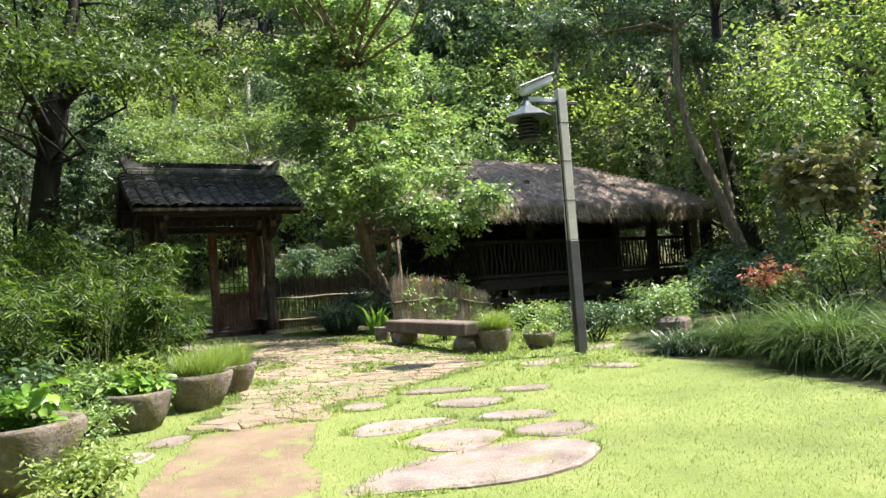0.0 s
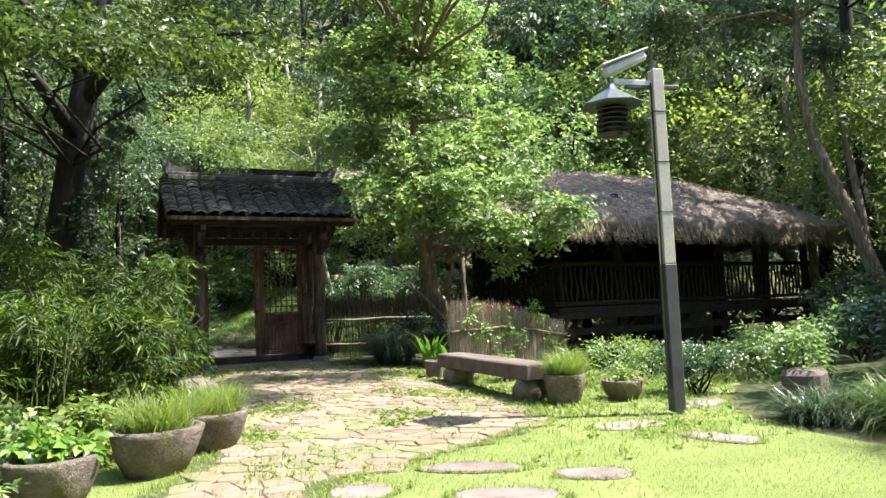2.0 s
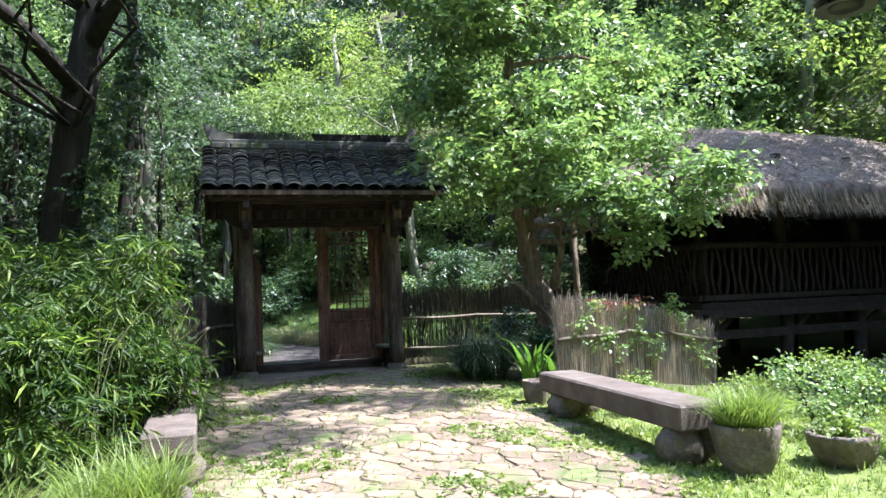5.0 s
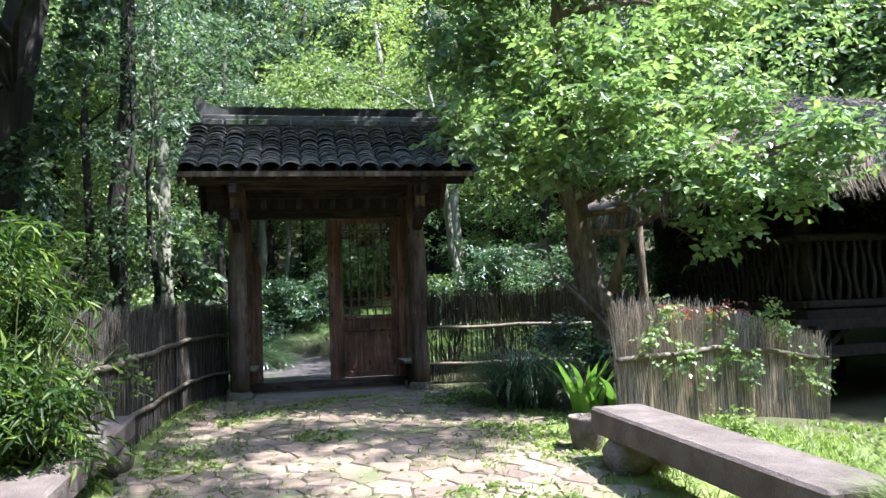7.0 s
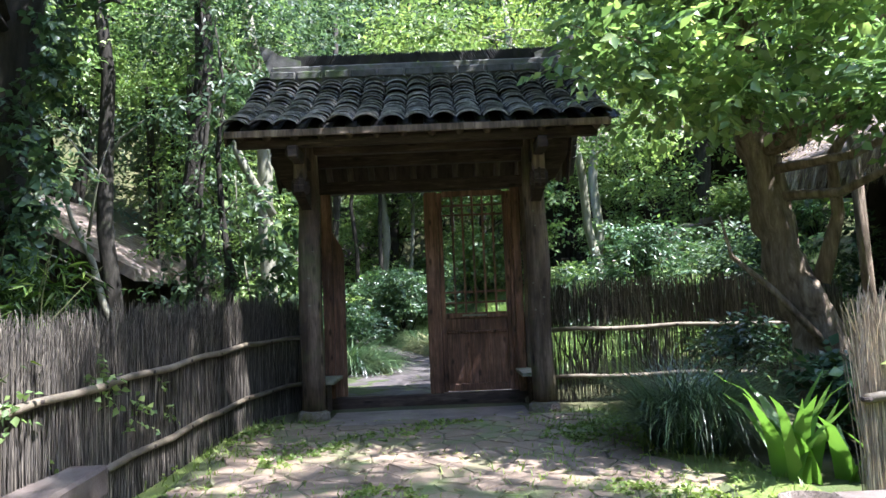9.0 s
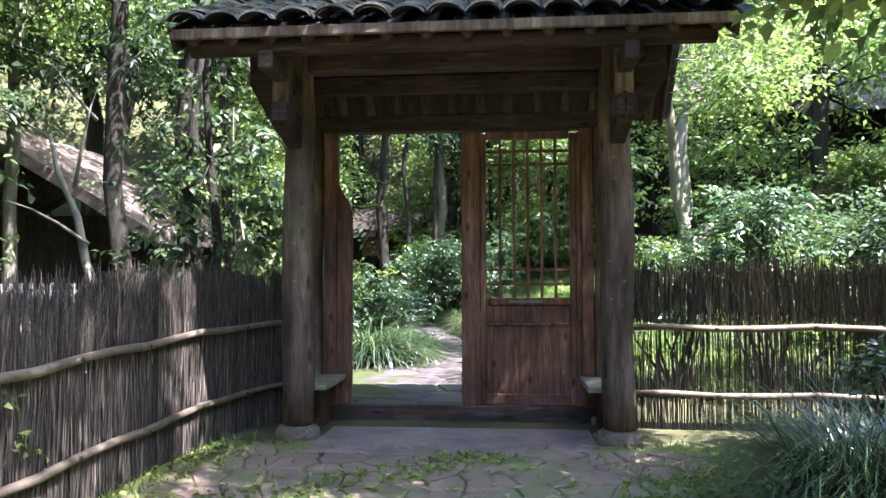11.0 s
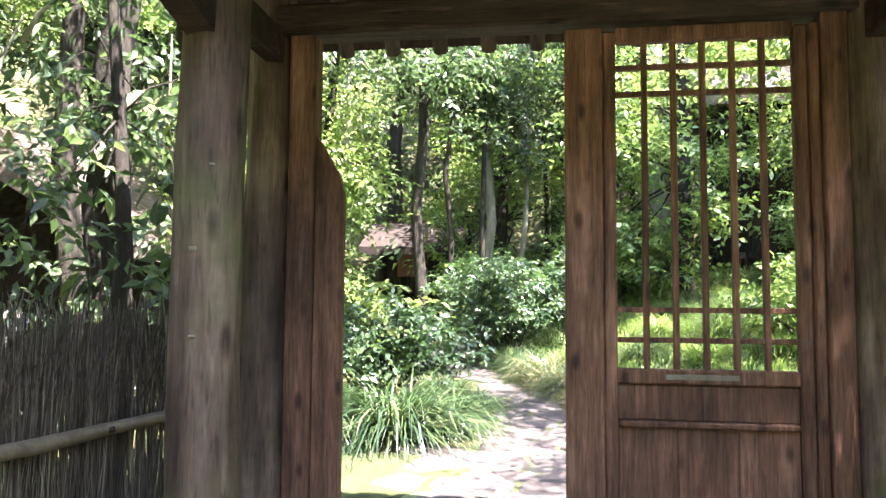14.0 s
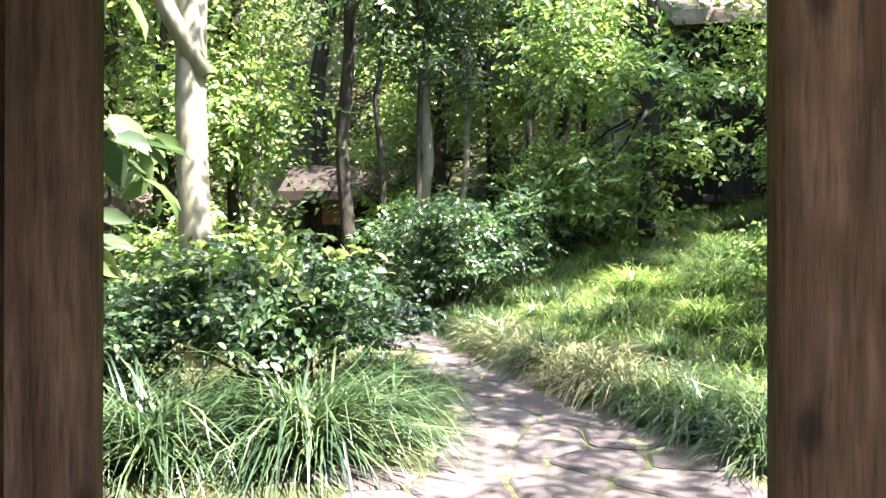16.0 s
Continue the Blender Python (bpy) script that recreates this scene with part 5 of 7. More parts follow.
spots = [  # kind, x, y, scale, turn
    (0, -3.2, 18.6, 0.95, 10), (1, -4.2, 23.0, 0.8, 80), (3, -3.5, 17.5, 0.9, 40), (0, -4.5, 13.0, 0.9, 200), (1, -6.5, 9.0, 0.9, 130), (3, -3.2, 10.5, 0.8, 300),
    (0, -8.5, 17.0, 1.1, 60), (1, -8.0, 22.5, 1.0, 10), (0, -9, 27, 1.1, 120), (1, -3.0, 31.5, 1.1, 250), (2, -3.8, 36.5, 1.2, 20), (0, 5.0, 40.0, 1.1, 70), 
    (0, 20.0, 30.5, 1.0, 210), (1, 22.5, 28.0, 1.1, 30), (0, 20.5, 25.0, 1.0, 80), (1, 24.0, 22.0, 1.0, 140), (0, 25.5, 16.5, 1.0, 190), (2, 18.5, 12.2, 0.85, 15), (3, 21.5, 12.8, 0.9, 100),
    (2, 15.5, 7.6, 0.95, 240), (0, 26.0, 7.0, 1.0, 290), (3, 14.0, 2.0, 0.8, 330), (1, 18.5, 1.5, 0.95, 10), (0, 29, 7.5, 1.2, 50), (1, 29, 14, 1.2, 20), (0, 28, 4, 1.2, 100),
    (3, 11.5, 27.5, 0.95, 65), (1, 16, 32, 1.2, 75), (0, 22, 31, 1.2, 130), (1, -12, 22, 1.2, 170), (0, -13, 12, 1.2, 220), (0, -1, 42, 1.2, 11), (1, 13, 44, 1.3, 99), (1, 20, 40, 1.3, 44), (0, -9, 36, 1.3, 222),
    (0, -10, 3, 1.1, 33), (1, -8, -6, 1.1, 77), (0, 2, -13, 1.1, 140), (1, 10, -11, 1.1, 15), (0, 17, -7, 1.1, 300), (1, 28, 24, 1.3, 150), (3, 7.4, 30.6, 0.85, 200), (3, 17.0, 23.5, 1.1, 20), (3, 13.6, 20.4, 1.0, 120), (2, -14, 30, 1.5, 10), (2, 3.5, 48, 1.6, 10), (3, 18.2, 9.4, 0.9, 150),
    (3, -0.6, 28.6, 0.8, 15), (3, -2.8, 34.6, 0.9, 70), (3, 3.4, 36.0, 1.0, 130), (3, -8.0, 20.5, 0.9, 30), (3, -4.6, 20.6, 0.95, 90), (0, -3.4, 12.2, 0.8, 90),
    (0, -6.5, 15.5, 1.1, 70), (1, -5.4, 19.6, 1.1, 20), (1, 19.8, 14.4, 1.05, 45), (0, -20, 20, 1.6, 10), (1, -18, 34, 1.7, 60), (0, -8, 48, 1.7, 120), (1, 5, 54, 1.7, 170), (0, 18, 52, 1.7, 220), (1, 30, 40, 1.7, 20), (0, 38, 26, 1.7, 90), (1, 38, 12, 1.6, 140), (0, -20, 6, 1.6, 200),
    (0, -7.0, 34.0, 1.1, 40), (1, -12.0, 29.5, 1.2, 100), (0, -4.5, 38.5, 1.25, 10), (1, 2.6, 44.5, 1.2, 60), (0, -12.5, 18.5, 1.3, 70), (0, -6.5, 24.2, 0.9, 20),
    (2, 7.2, 33.8, 1.15, 40), (2, 10.5, 38.0, 1.3, 90), (2, 19.0, 21.8, 1.3, 10),
    (3, 15.8, 25.4, 1.1, 50), (3, 18.8, 25.0, 1.2, 140), (3, 21.4, 23.8, 1.2, 220), (3, 22.8, 18.4, 1.1, 300), (3, 23.6, 15.2, 1.0, 20), (3, 19.5, 27.6, 1.3, 80), (3, 10.4, 30.4, 0.55, 160),
]
first = set()
for kind, x, y, s, t in spots:
    s = s / kinds[kind].scale[0]
    m = Matrix.Translation(on_ground(x, y)) @ Matrix.Rotation(radians(t), 4, "Z") @ Matrix.Scale(s, 4)
    if kind not in first:
        first.add(kind)
        kinds[kind].matrix_basis = m
    else:
        copy_thing(kinds[kind], m)

# ---- stepping stones, pots and planting before the gate ----
random.seed(5)


def blob(cx, cy, rx, ry, turn, n=9, wild=0.16):
    res = []
    for i in range(n):
        a = 2 * math.pi * i / n
        r = 1 + random.uniform(-wild, wild)
        x, y = rx * r * math.cos(a), ry * r * math.sin(a)
        c, s = math.cos(turn), math.sin(turn)
        res.append((cx + x * c - y * s, cy + x * s + y * c))
    return res


STEPS = [(2.92, 4.36, 0.92, 0.36, -0.05), (3.22, 5.25, 0.46, 0.30, -0.35), (3.15, 6.05, 0.50, 0.22, -0.2), (3.33, 7.17, 0.26, 0.20, -0.4), (4.22, 6.52, 0.42, 0.22, -0.6), (4.12, 5.62, 0.36, 0.20, -0.45), (3.98, 4.92, 0.34, 0.20, -0.3),
         (4.42, 7.42, 0.46, 0.17, -0.5), (5.12, 6.75, 0.30, 0.17, -0.4), (6.70, 8.28, 0.48, 0.17, 0.0), (6.98, 7.25, 0.40, 0.18, -1.2), (8.35, 8.9, 0.45, 0.2, 0.2), (1.35, 7.05, 0.24, 0.14, 0.5), (0.95, 6.6, 0.22, 0.13, 0.8)]
for x, y, rx, ry, t in STEPS:
    g = stone_geo(blob(x, y, rx * 1.02, ry * 1.25, t, 10, 0.24), 0.0, 0.038 if rx > 0.5 else 0.03, 0.06, 0.3, 0.01)
    tagged(part("stepping_stone", g, M_STEP), "flat pinkish-buff stepping stone sunk in grass", "stepping stone", "stepping stones")


def pot(at, r, h, squash, label, turn=0.0):
    x, y = at
    ob = thing("stone_pot", on_ground(x, y, -0.02), label, "planter", "stone pots")
    z = float(gz(x, y)) - 0.02
    prof = [(r * 0.55, 0), (r * 0.62, 0.02), (r * 0.86, h * 0.4), (r, h * 0.85), (r * 1.02, h * 0.95), (r * 1.0, h), (r * 0.86, h), (r * 0.83, h * 0.86), (0.02, h * 0.84)]
    g = Geo().lathe(prof, 30, (0, 0, 0), squash, 0.13, x)
    c, s = math.cos(turn), math.sin(turn)
    g.v = [(x + a * c - b * s, y + a * s + b * c, z + d) for a, b, d in g.v]
    part("bowl", g, M_POTSTONE, ob, "rough carved stone bowl", True)
    part("soil", Geo().lathe([(r * 0.8, h * 0.80), (r * 0.8, h * 0.87), (0.02, h * 0.9)], 14, (x, y, z), (squash[1], squash[1])), M_GROUND, ob)
    return z + h * 0.86


def disc(cx, cy, r, n, z=None, squash=1.0):
    a, q = rng.random(n) * 2 * np.pi, np.sqrt(rng.random(n)) * r
    x, y = cx + q * np.cos(a), cy + q * np.sin(a) * squash
    return np.stack([x, y, gz(x, y) - 0.02 if z is None else np.full(n, z)], 1)


def plant(name, at, label, category, meshes, group=""):
    ob = thing(name, at, label, category, group)
    for pname, data, mat in meshes:
        raw_part(pname, data, mat, ob)
    return ob


def round_leaves(cx, cy, z0, h, r, n, size, mat_droop=0.2):
    c = [(cx + random.uniform(-r, r) * 0.6, cy + random.uniform(-r, r) * 0.6, z0 + h * random.uniform(0.3, 0.8), r * 0.55, r * 0.55, h * 0.35) for _ in range(6)]
    return sprays(c, n, 6, 0.2, size, 0.7, mat_droop, 0.2, fine=size > 0.08)


POTS = [((1.24, 8.0), 0.32, 0.40, (1, 1), "rough stone bowl with low floating leaves"), ((2.02, 8.75), 0.37, 0.42, (1.1, 0.9), "rough stone bowl full of bright grass"), ((2.55, 9.55), 0.40, 0.40, (1.0, 0.9), "rough stone bowl full of bright grass"),
        ((0.12, 6.35), 0.46, 0.50, (1.1, 1), "large stone bowl with leafy plants"), ((6.98, 9.86), 0.26, 0.42, (1, 1), "rough stone bowl full of bright grass"), ((7.86, 9.82), 0.29, 0.29, (1.1, 0.9), "shallow stone bowl of small plants"), ((6.74, 13.42), 0.17, 0.34, (1, 1), "pale stone jar beside the bench")]
for i, ((x, y), r, h, sq, label) in enumerate(POTS):
    z = pot((x, y), r, h, sq, label, 0.6)
    if i in (1, 2, 4):
        plant("grass_tuft", (x, y, z), "bright green grass growing in a stone bowl", "grass", [("blade", blades(disc(x, y, r * 0.75, 950, z), 0.48, 0.009, 0.8, 1.0, 3), L_GRASS)], "bowl grasses")
    elif i in (0, 3):
        plant("leafy_plant", (x, y, z), "low round-leaved plant in a stone bowl", "plant", [("leaf", round_leaves(x, y, z - 0.05, 0.22 if i == 0 else 0.45, r * 0.9, 260, 0.10), L_LILY)], "bowl plants")
    elif i == 5:
        plant("leafy_plant", (x, y, z), "small leafy plant in a stone bowl", "plant", [("leaf", round_leaves(x, y, z - 0.05, 0.3, r * 0.9, 500, 0.05), L_GRASS)], "bowl plants")


def culm_geo(cx, cy, n, r, h, lean):
    g = Geo()
    for _ in range(n):
        a, q = random.uniform(0, 6.28), r * math.sqrt(random.random())
        x, y = cx + q * math.cos(a), cy + q * math.sin(a)
        z = float(gz(x, y))
        hh = h * random.uniform(0.75, 1.1)
        lx, ly = random.uniform(-0.25, 0.25) + lean[0], random.uniform(-0.25, 0.25) + lean[1]
        g.tube([(x, y, z), (x + lx * 0.2, y + ly * 0.2, z + hh * 0.45), (x + lx * 0.6, y + ly * 0.6, z + hh * 0.8), (x + lx * 1.2, y + ly * 1.2, z + hh)], [0.008, 0.007, 0.005, 0.002], 5)
    return g


for cx, cy, r, h, n in ((1.6, 11.0, 0.75, 1.6, 5200), (0.6, 10.3, 0.8, 1.6, 4800), (1.95, 12.4, 0.6, 1.9, 5000), (2.3, 12.5, 0.4, 1.35, 2600), (0.7, 12.6, 0.9, 2.2, 5000), (-0.4, 11.2, 0.9, 1.9, 4500), (1.5, 14.3, 0.8, 1.9, 4000), (-0.3, 9.0, 0.8, 1.3, 3800), (0.3, 14.0, 0.9, 2.0, 3000)):
    z = float(gz(cx, cy))
    ob = thing("bamboo_thicket", (cx, cy, z), "dense thicket of dwarf bamboo with yellow-green leaves", "bamboo", "bamboo thickets")
    tagged(part("culm", culm_geo(cx, cy, 22, r, h, (0.25, 0.0)), M_CULM, ob), kind="stuff")
    cl = [(cx + random.uniform(-1, 1) * r, cy + random.uniform(-1, 1) * r, z + h * random.uniform(0.25, 1.0), 0.34, 0.34, 0.26) for _ in range(26)]
    raw_part("leaf", sprays(cl, int(n * 1.35), 7, 0.2, 0.125, 0.17, 0.3, 0.1, 0.2), L_BAMBOO, ob)


def sedge(cx, cy, r, n, length, mat=None, label="arching clump of dark green sedge", droop=1.9, spread=0.85, width=0.014):
    z = float(gz(cx, cy))
    p = disc(cx, cy, r, n)
    lean = unit(np.stack([p[:, 0] - cx, p[:, 1] - cy, np.zeros(n)], 1) + rng.normal(size=(n, 3)) * np.array([0.5, 0.5, 0]))
    lean[:, 2] = 0
    return plant("sedge_clump", (cx, cy, z), label, "grass", [("blade", blades(p, length, width, spread, droop, 5, lean), mat or L_SEDGE)], "sedge clumps")


def shrub(cx, cy, r, h, n, size, mat, label, slim=0.55, name="shrub", z0=0.0, droop=0.1, stems=7, k=7, group="shrubs", fine=False):
    z = float(gz(cx, cy))
    ob = thing(name, (cx, cy, z), label, "shrub", group)
    g = Geo()
    cl = []
    for i in range(max(stems, 4) * 2):
        a = random.uniform(0, 6.28)
        q = r * random.uniform(0.1, 0.85)
        c = (cx + q * math.cos(a), cy + q * math.sin(a), z + z0 + (h - z0) * random.uniform(0.3, 0.88), r * 0.42, r * 0.42, h * 0.17)
        cl.append(c)
        if i < stems:
            g.tube(bend((cx + random.uniform(-0.1, 0.1), cy + random.uniform(-0.1, 0.1), z - 0.05), c[:3], 3, 0, 0.08), [0.02, 0.015, 0.011, 0.006], 5)
    part("stem", g, M_BARKDARK, ob)
    raw_part("leaf", sprays(cl, n, k, 0.28, size, slim, droop, 0.25, fine=fine), mat, ob)
    return ob


# beside the lawn
sedge(8.5, 5.15, 0.3, 1500, 1.5, L_FOUNTAIN, "large fountain of arching light green grass")
sedge(8.35, 4.0, 0.3, 1500, 1.4, L_FOUNTAIN, "large fountain of arching light green grass")
sedge(8.9, 6.6, 0.3, 1100, 1.0, L_FOUNTAIN, "arching clump of light green grass")
sedge(8.6, 7.4, 0.35, 1000, 0.7)
sedge(9.3, 5.8, 0.5, 1300, 1.0)
sedge(8.0, 3.0, 0.4, 1000, 0.9)
shrub(9.42, 6.45, 0.4, 1.12, 520, 0.085, L_RED, "nandina shrub with red and orange new leaves", 0.38, z0=0.8)
shrub(9.45, 6.4, 0.55, 0.9, 1200, 0.085, L_LIGHT, "nandina shrub with yellow-green leaves", 0.38, z0=0.4)
shrub(10.0, 5.6, 0.7, 1.5, 1600, 0.09, L_LIGHT, "nandina shrub with yellow-green leaves", 0.38, z0=0.3)
shrub(9.7, 4.9, 0.3, 1.55, 200, 0.085, L_RED, "nandina shrub with red and orange new leaves", 0.38, z0=1.2)
shrub(10.6, 6.8, 0.9, 1.05, 2600, 0.09, L_DARK, "rounded dark green garden shrub", 0.4)
shrub(10.7, 9.9, 0.8, 0.85, 2600, 0.075, L_MAIN, "rounded green garden shrub", 0.4)
shrub(11.6, 8.4, 1.0, 1.15, 3200, 0.10, L_DARK, "broad-leaved dark green garden shrub", 0.5)
shrub(12.2, 7.2, 0.8, 2.7, 1800, 0.16, L_PALE, "tall shrub with pale silvery leaf heads", 0.7, z0=1.9)
shrub(9.6, 8.4, 0.6, 0.85, 2000, 0.07, L_MAIN, "low green garden shrub", 0.5)
shrub(8.9, 9.6, 0.5, 0.7, 1800, 0.055, L_DARK, "low small-leaved shrub by the bowls", 0.6)
shrub(8.6, 10.8, 0.5, 0.72, 1500, 0.05, L_MAIN, "loose small-leaved shrub with pale tips", 0.6)
shrub(9.5, 11.4, 0.5, 0.7, 1500, 0.05, L_GRASS, "loose small-leaved shrub with pale tips", 0.6)
shrub(8.0, 11.0, 0.35, 0.6, 1300, 0.045, L_GRASS, "low leafy green weed clump", 0.6)
shrub(7.6, 12.4, 0.35, 0.5, 1300, 0.045, L_GRASS, "low leafy green weed clump", 0.6)
shrub(10.8, 12.4, 0.8, 0.6, 2200, 0.07, L_DARK, "low dark shrub under the pavilion", 0.5)
shrub(12.6, 12.6, 0.9, 0.65, 2400, 0.08, L_MAIN, "low green garden shrub", 0.5)
shrub(14.5, 13.2, 1.0, 0.8, 2600, 0.09, L_MAIN, "rounded green garden shrub", 0.5)
shrub(13.4, 10.4, 1.1, 1.1, 3200, 0.10, L_MAIN, "rounded green garden shrub", 0.45)
shrub(16.5, 12.4, 1.3, 1.9, 3200, 0.12, L_BACK, "dark green bushy shrub", 0.5)
shrub(12.4, 4.6, 1.2, 2.2, 3400, 0.12, L_BACK, "dark green bushy shrub", 0.5)
shrub(10.6, 3.2, 1.0, 1.7, 3000, 0.11, L_MAIN, "rounded green garden shrub", 0.45)
shrub(14.6, 6.2, 1.4, 2.4, 3400, 0.13, L_BACK, "dark green bushy shrub", 0.5)
tagged(part("stone_trough", Geo().box(on_ground(9.15, 8.05, 0.2), (0.62, 0.42, 0.42), Matrix.Rotation(0.5, 3, "Z"), 0.06), M_GRANITE), "weathered brown stone block among the plants", "stone block")
# left of the lawn
shrub(1.55, 9.55, 0.42, 0.6, 900, 0.09, L_GRASS, "low leafy plant beside the bowls", 0.6)
shrub(0.9, 8.9, 0.5, 0.55, 1100, 0.09, L_MAIN, "low leafy plant beside the bowls", 0.6)
shrub(0.55, 7.5, 0.45, 0.4, 1100, 0.06, L_MAIN, "low ferny weed clump", 0.4)
shrub(-0.3, 7.8, 0.8, 1.0, 2200, 0.09, L_DARK, "dark leafy shrub beside the lawn", 0.5)
shrub(0.45, 5.55, 0.45, 0.35, 1100, 0.06, L_GRASS, "low ferny weed clump", 0.4)
shrub(-1.2, 6.2, 0.9, 1.2, 2400, 0.10, L_DARK, "dark leafy shrub beside the lawn", 0.5)
# beside the gate
sedge(6.95, 15.9, 0.3, 3200, 1.2, None, "tall arching clump of dark green sedge", 2.0, 0.55, 0.010)
sedge(7.7, 17.5, 0.2, 500, 0.6)
for lx, ly, ln, count in ((7.32, 14.85, 0.85, 15), (7.75, 14.75, 0.62, 9)):
    lily = thing("lily_plant", on_ground(lx, ly), "plant with broad upright bright green leaves", "plant", "lily plants")
    for q in disc(lx, ly, 0.13, count):
        raw_part("leaf", blades(q[None], ln * 1.1, 0.135, 0.34, 0.9, 7), L_LILY, lily)
shrub(8.1, 15.4, 0.5, 0.75, 1400, 0.09, L_DARK, "ivy and dark leaves at the tree's foot", 0.8)
shrub(7.9, 17.3, 0.6, 1.0, 1200, 0.08, L_DARK, "dark leafy shrub by the fence", 0.5)
# creeper on the screen
cr = [(7.3 + 3.2 * t + 0.1, 13.72 + 1.45 * t - 0.06, 0.72 + random.uniform(0, 1.08) * (1 - 0.3 * t), 0.22, 0.05, 0.22) for t in np.linspace(0.05, 0.95, 16)]
plant("creeper", (7.3, 13.8, float(gz(7.3, 13.8))), "green creeper climbing the brushwood screen", "climbing plant", [("leaf", sprays(cr, 1000, 5, 0.15, 0.05, 0.8, 0.2, 0.0), L_MAIN)])
cr = [(7.9 + 0.5 * t, 13.98 + 0.2 * t, 1.70 - 0.03 * t, 0.2, 0.06, 0.1) for t in (0, 0.5, 1, 1.5, 2)]
plant("creeper", (7.9, 13.98, float(gz(7.9, 13.98))), "reddish creeper along the screen's head", "climbing plant", [("leaf", sprays(cr, 140, 5, 0.15, 0.045, 0.7, 0.2, 0.0), L_RED)])
cr = [(2.62 - 0.02 * i, 15.6 - 0.5 * i, 0.55 + random.uniform(0, 0.9), 0.12, 0.2, 0.2) for i in range(6)]
plant("creeper", (2.6, 14.0, float(gz(2.6, 14.0))), "small-leaved creeper on the brushwood fence", "climbing plant", [("leaf", sprays(cr, 420, 5, 0.2, 0.055, 0.8, 0.2, 0.0), L_MAIN)])

# ---- grass ----
nl = 66000
x, y = rng.uniform(-2.5, 9.0, nl), rng.uniform(1.5, 10.5, nl)
keep = inside(LAWN, x, y) & ~inside(DIRT, x + rng.normal(size=nl) * 0.2, y + rng.normal(size=nl) * 0.2) & ~inside(PAVED, x, y)
for sx, sy, rx, ry, t in STEPS:
    c, s = math.cos(-t), math.sin(-t)
    u, w = (x - sx) * c - (y - sy) * s, (x - sx) * s + (y - sy) * c
    keep &= (u / rx) ** 2 + (w / ry) ** 2 > 0.85
p = np.stack([x, y, gz(x, y) + 0.005], 1)[keep]
turf = blades(p, 0.045, 0.007, 0.9, 0.8, 2)
tagged(raw_part("lawn_grass", turf, L_LAWN), "short bright green lawn grass", "grass", kind="stuff")
nw_ = 9000
x, y = rng.uniform(6.9, 11.2, nw_), rng.uniform(9.4, 14.4, nw_)
keep = np.sin(x * 3.1 + 1.2 * np.sin(y * 2.3)) + np.cos(y * 2.7 + x) > -0.6
p = np.stack([x, y, gz(x, y) - 0.005], 1)[keep]
tagged(raw_part("bed_weeds", joined(blades(p, 0.16, 0.012, 0.8, 1.0, 2), sprays([(*q, 0.08, 0.08, 0.06) for q in p[::6]], 9000, 5, 0.1, 0.05, 0.65)), L_GRASS), "bright weeds and grass in the bed before the pavilion", "grass", kind="stuff")
tufts = []
for (ax, ay), (bx, by) in zip(PAVED, PAVED[1:] + PAVED[:1]):
    n = int(math.hypot(bx - ax, by - ay) * 420)
    f = rng.random(n)
    tufts.append(np.stack([ax + (bx - ax) * f + rng.normal(size=n) * 0.07, ay + (by - ay) * f + rng.normal(size=n) * 0.07], 1))
for sx, sy, rx, ry, t in STEPS:
    n = int((rx + ry) * 700)
    a, q = rng.random(n) * 2 * np.pi, 0.96 + rng.random(n) * 0.16
    u, w = rx * q * np.cos(a), ry * q * np.sin(a)
    tufts.append(np.stack([sx + u * math.cos(t) - w * math.sin(t), sy + u * math.sin(t) + w * math.cos(t)], 1))
tufts = np.concatenate(tufts)
tufts = tufts[(tufts[:, 1] < 11.5) & (tufts[:, 1] > 1.5)]
p = np.stack([tufts[:, 0], tufts[:, 1], gz(tufts[:, 0], tufts[:, 1]) + 0.005], 1)
tagged(raw_part("edge_grass", blades(p, 0.075, 0.009, 0.9, 0.8, 2), L_LAWN), "grass tufts creeping over the stones' edges", "grass", kind="stuff")
nt_ = 42000
x, y = rng.uniform(2.2, 10.2, nt_), rng.uniform(7.0, 18.2, nt_)
edge = np.where(x > 6.6, 0.0, np.minimum(np.abs(x - 2.85), np.abs(x - 6.6)))
patchy = np.sin(x * 2.3 + 1.7 * np.sin(y * 1.1)) * np.cos(y * 1.9 + x) > 0.35
keep = (rng.random(nt_) < np.where(edge < 0.3, 0.8, np.where(edge < 0.9, 0.4, 0.1)) * np.where(patchy, 1.7, 0.4)) & inside(LAWN, x, y) & (np.hypot(x - 4.7, y - 17.9) > 1.2)
p = np.stack([x, y, gz(x, y) + 0.02], 1)[keep]
tagged(raw_part("edge_weeds", joined(blades(p, 0.09, 0.012, 0.8, 0.9, 2), sprays([(*q, 0.05, 0.05, 0.03) for q in p[::5]], 9000, 5, 0.08, 0.04, 0.7)), L_GRASS), "low weeds along the edge of the paving", "grass", kind="stuff")

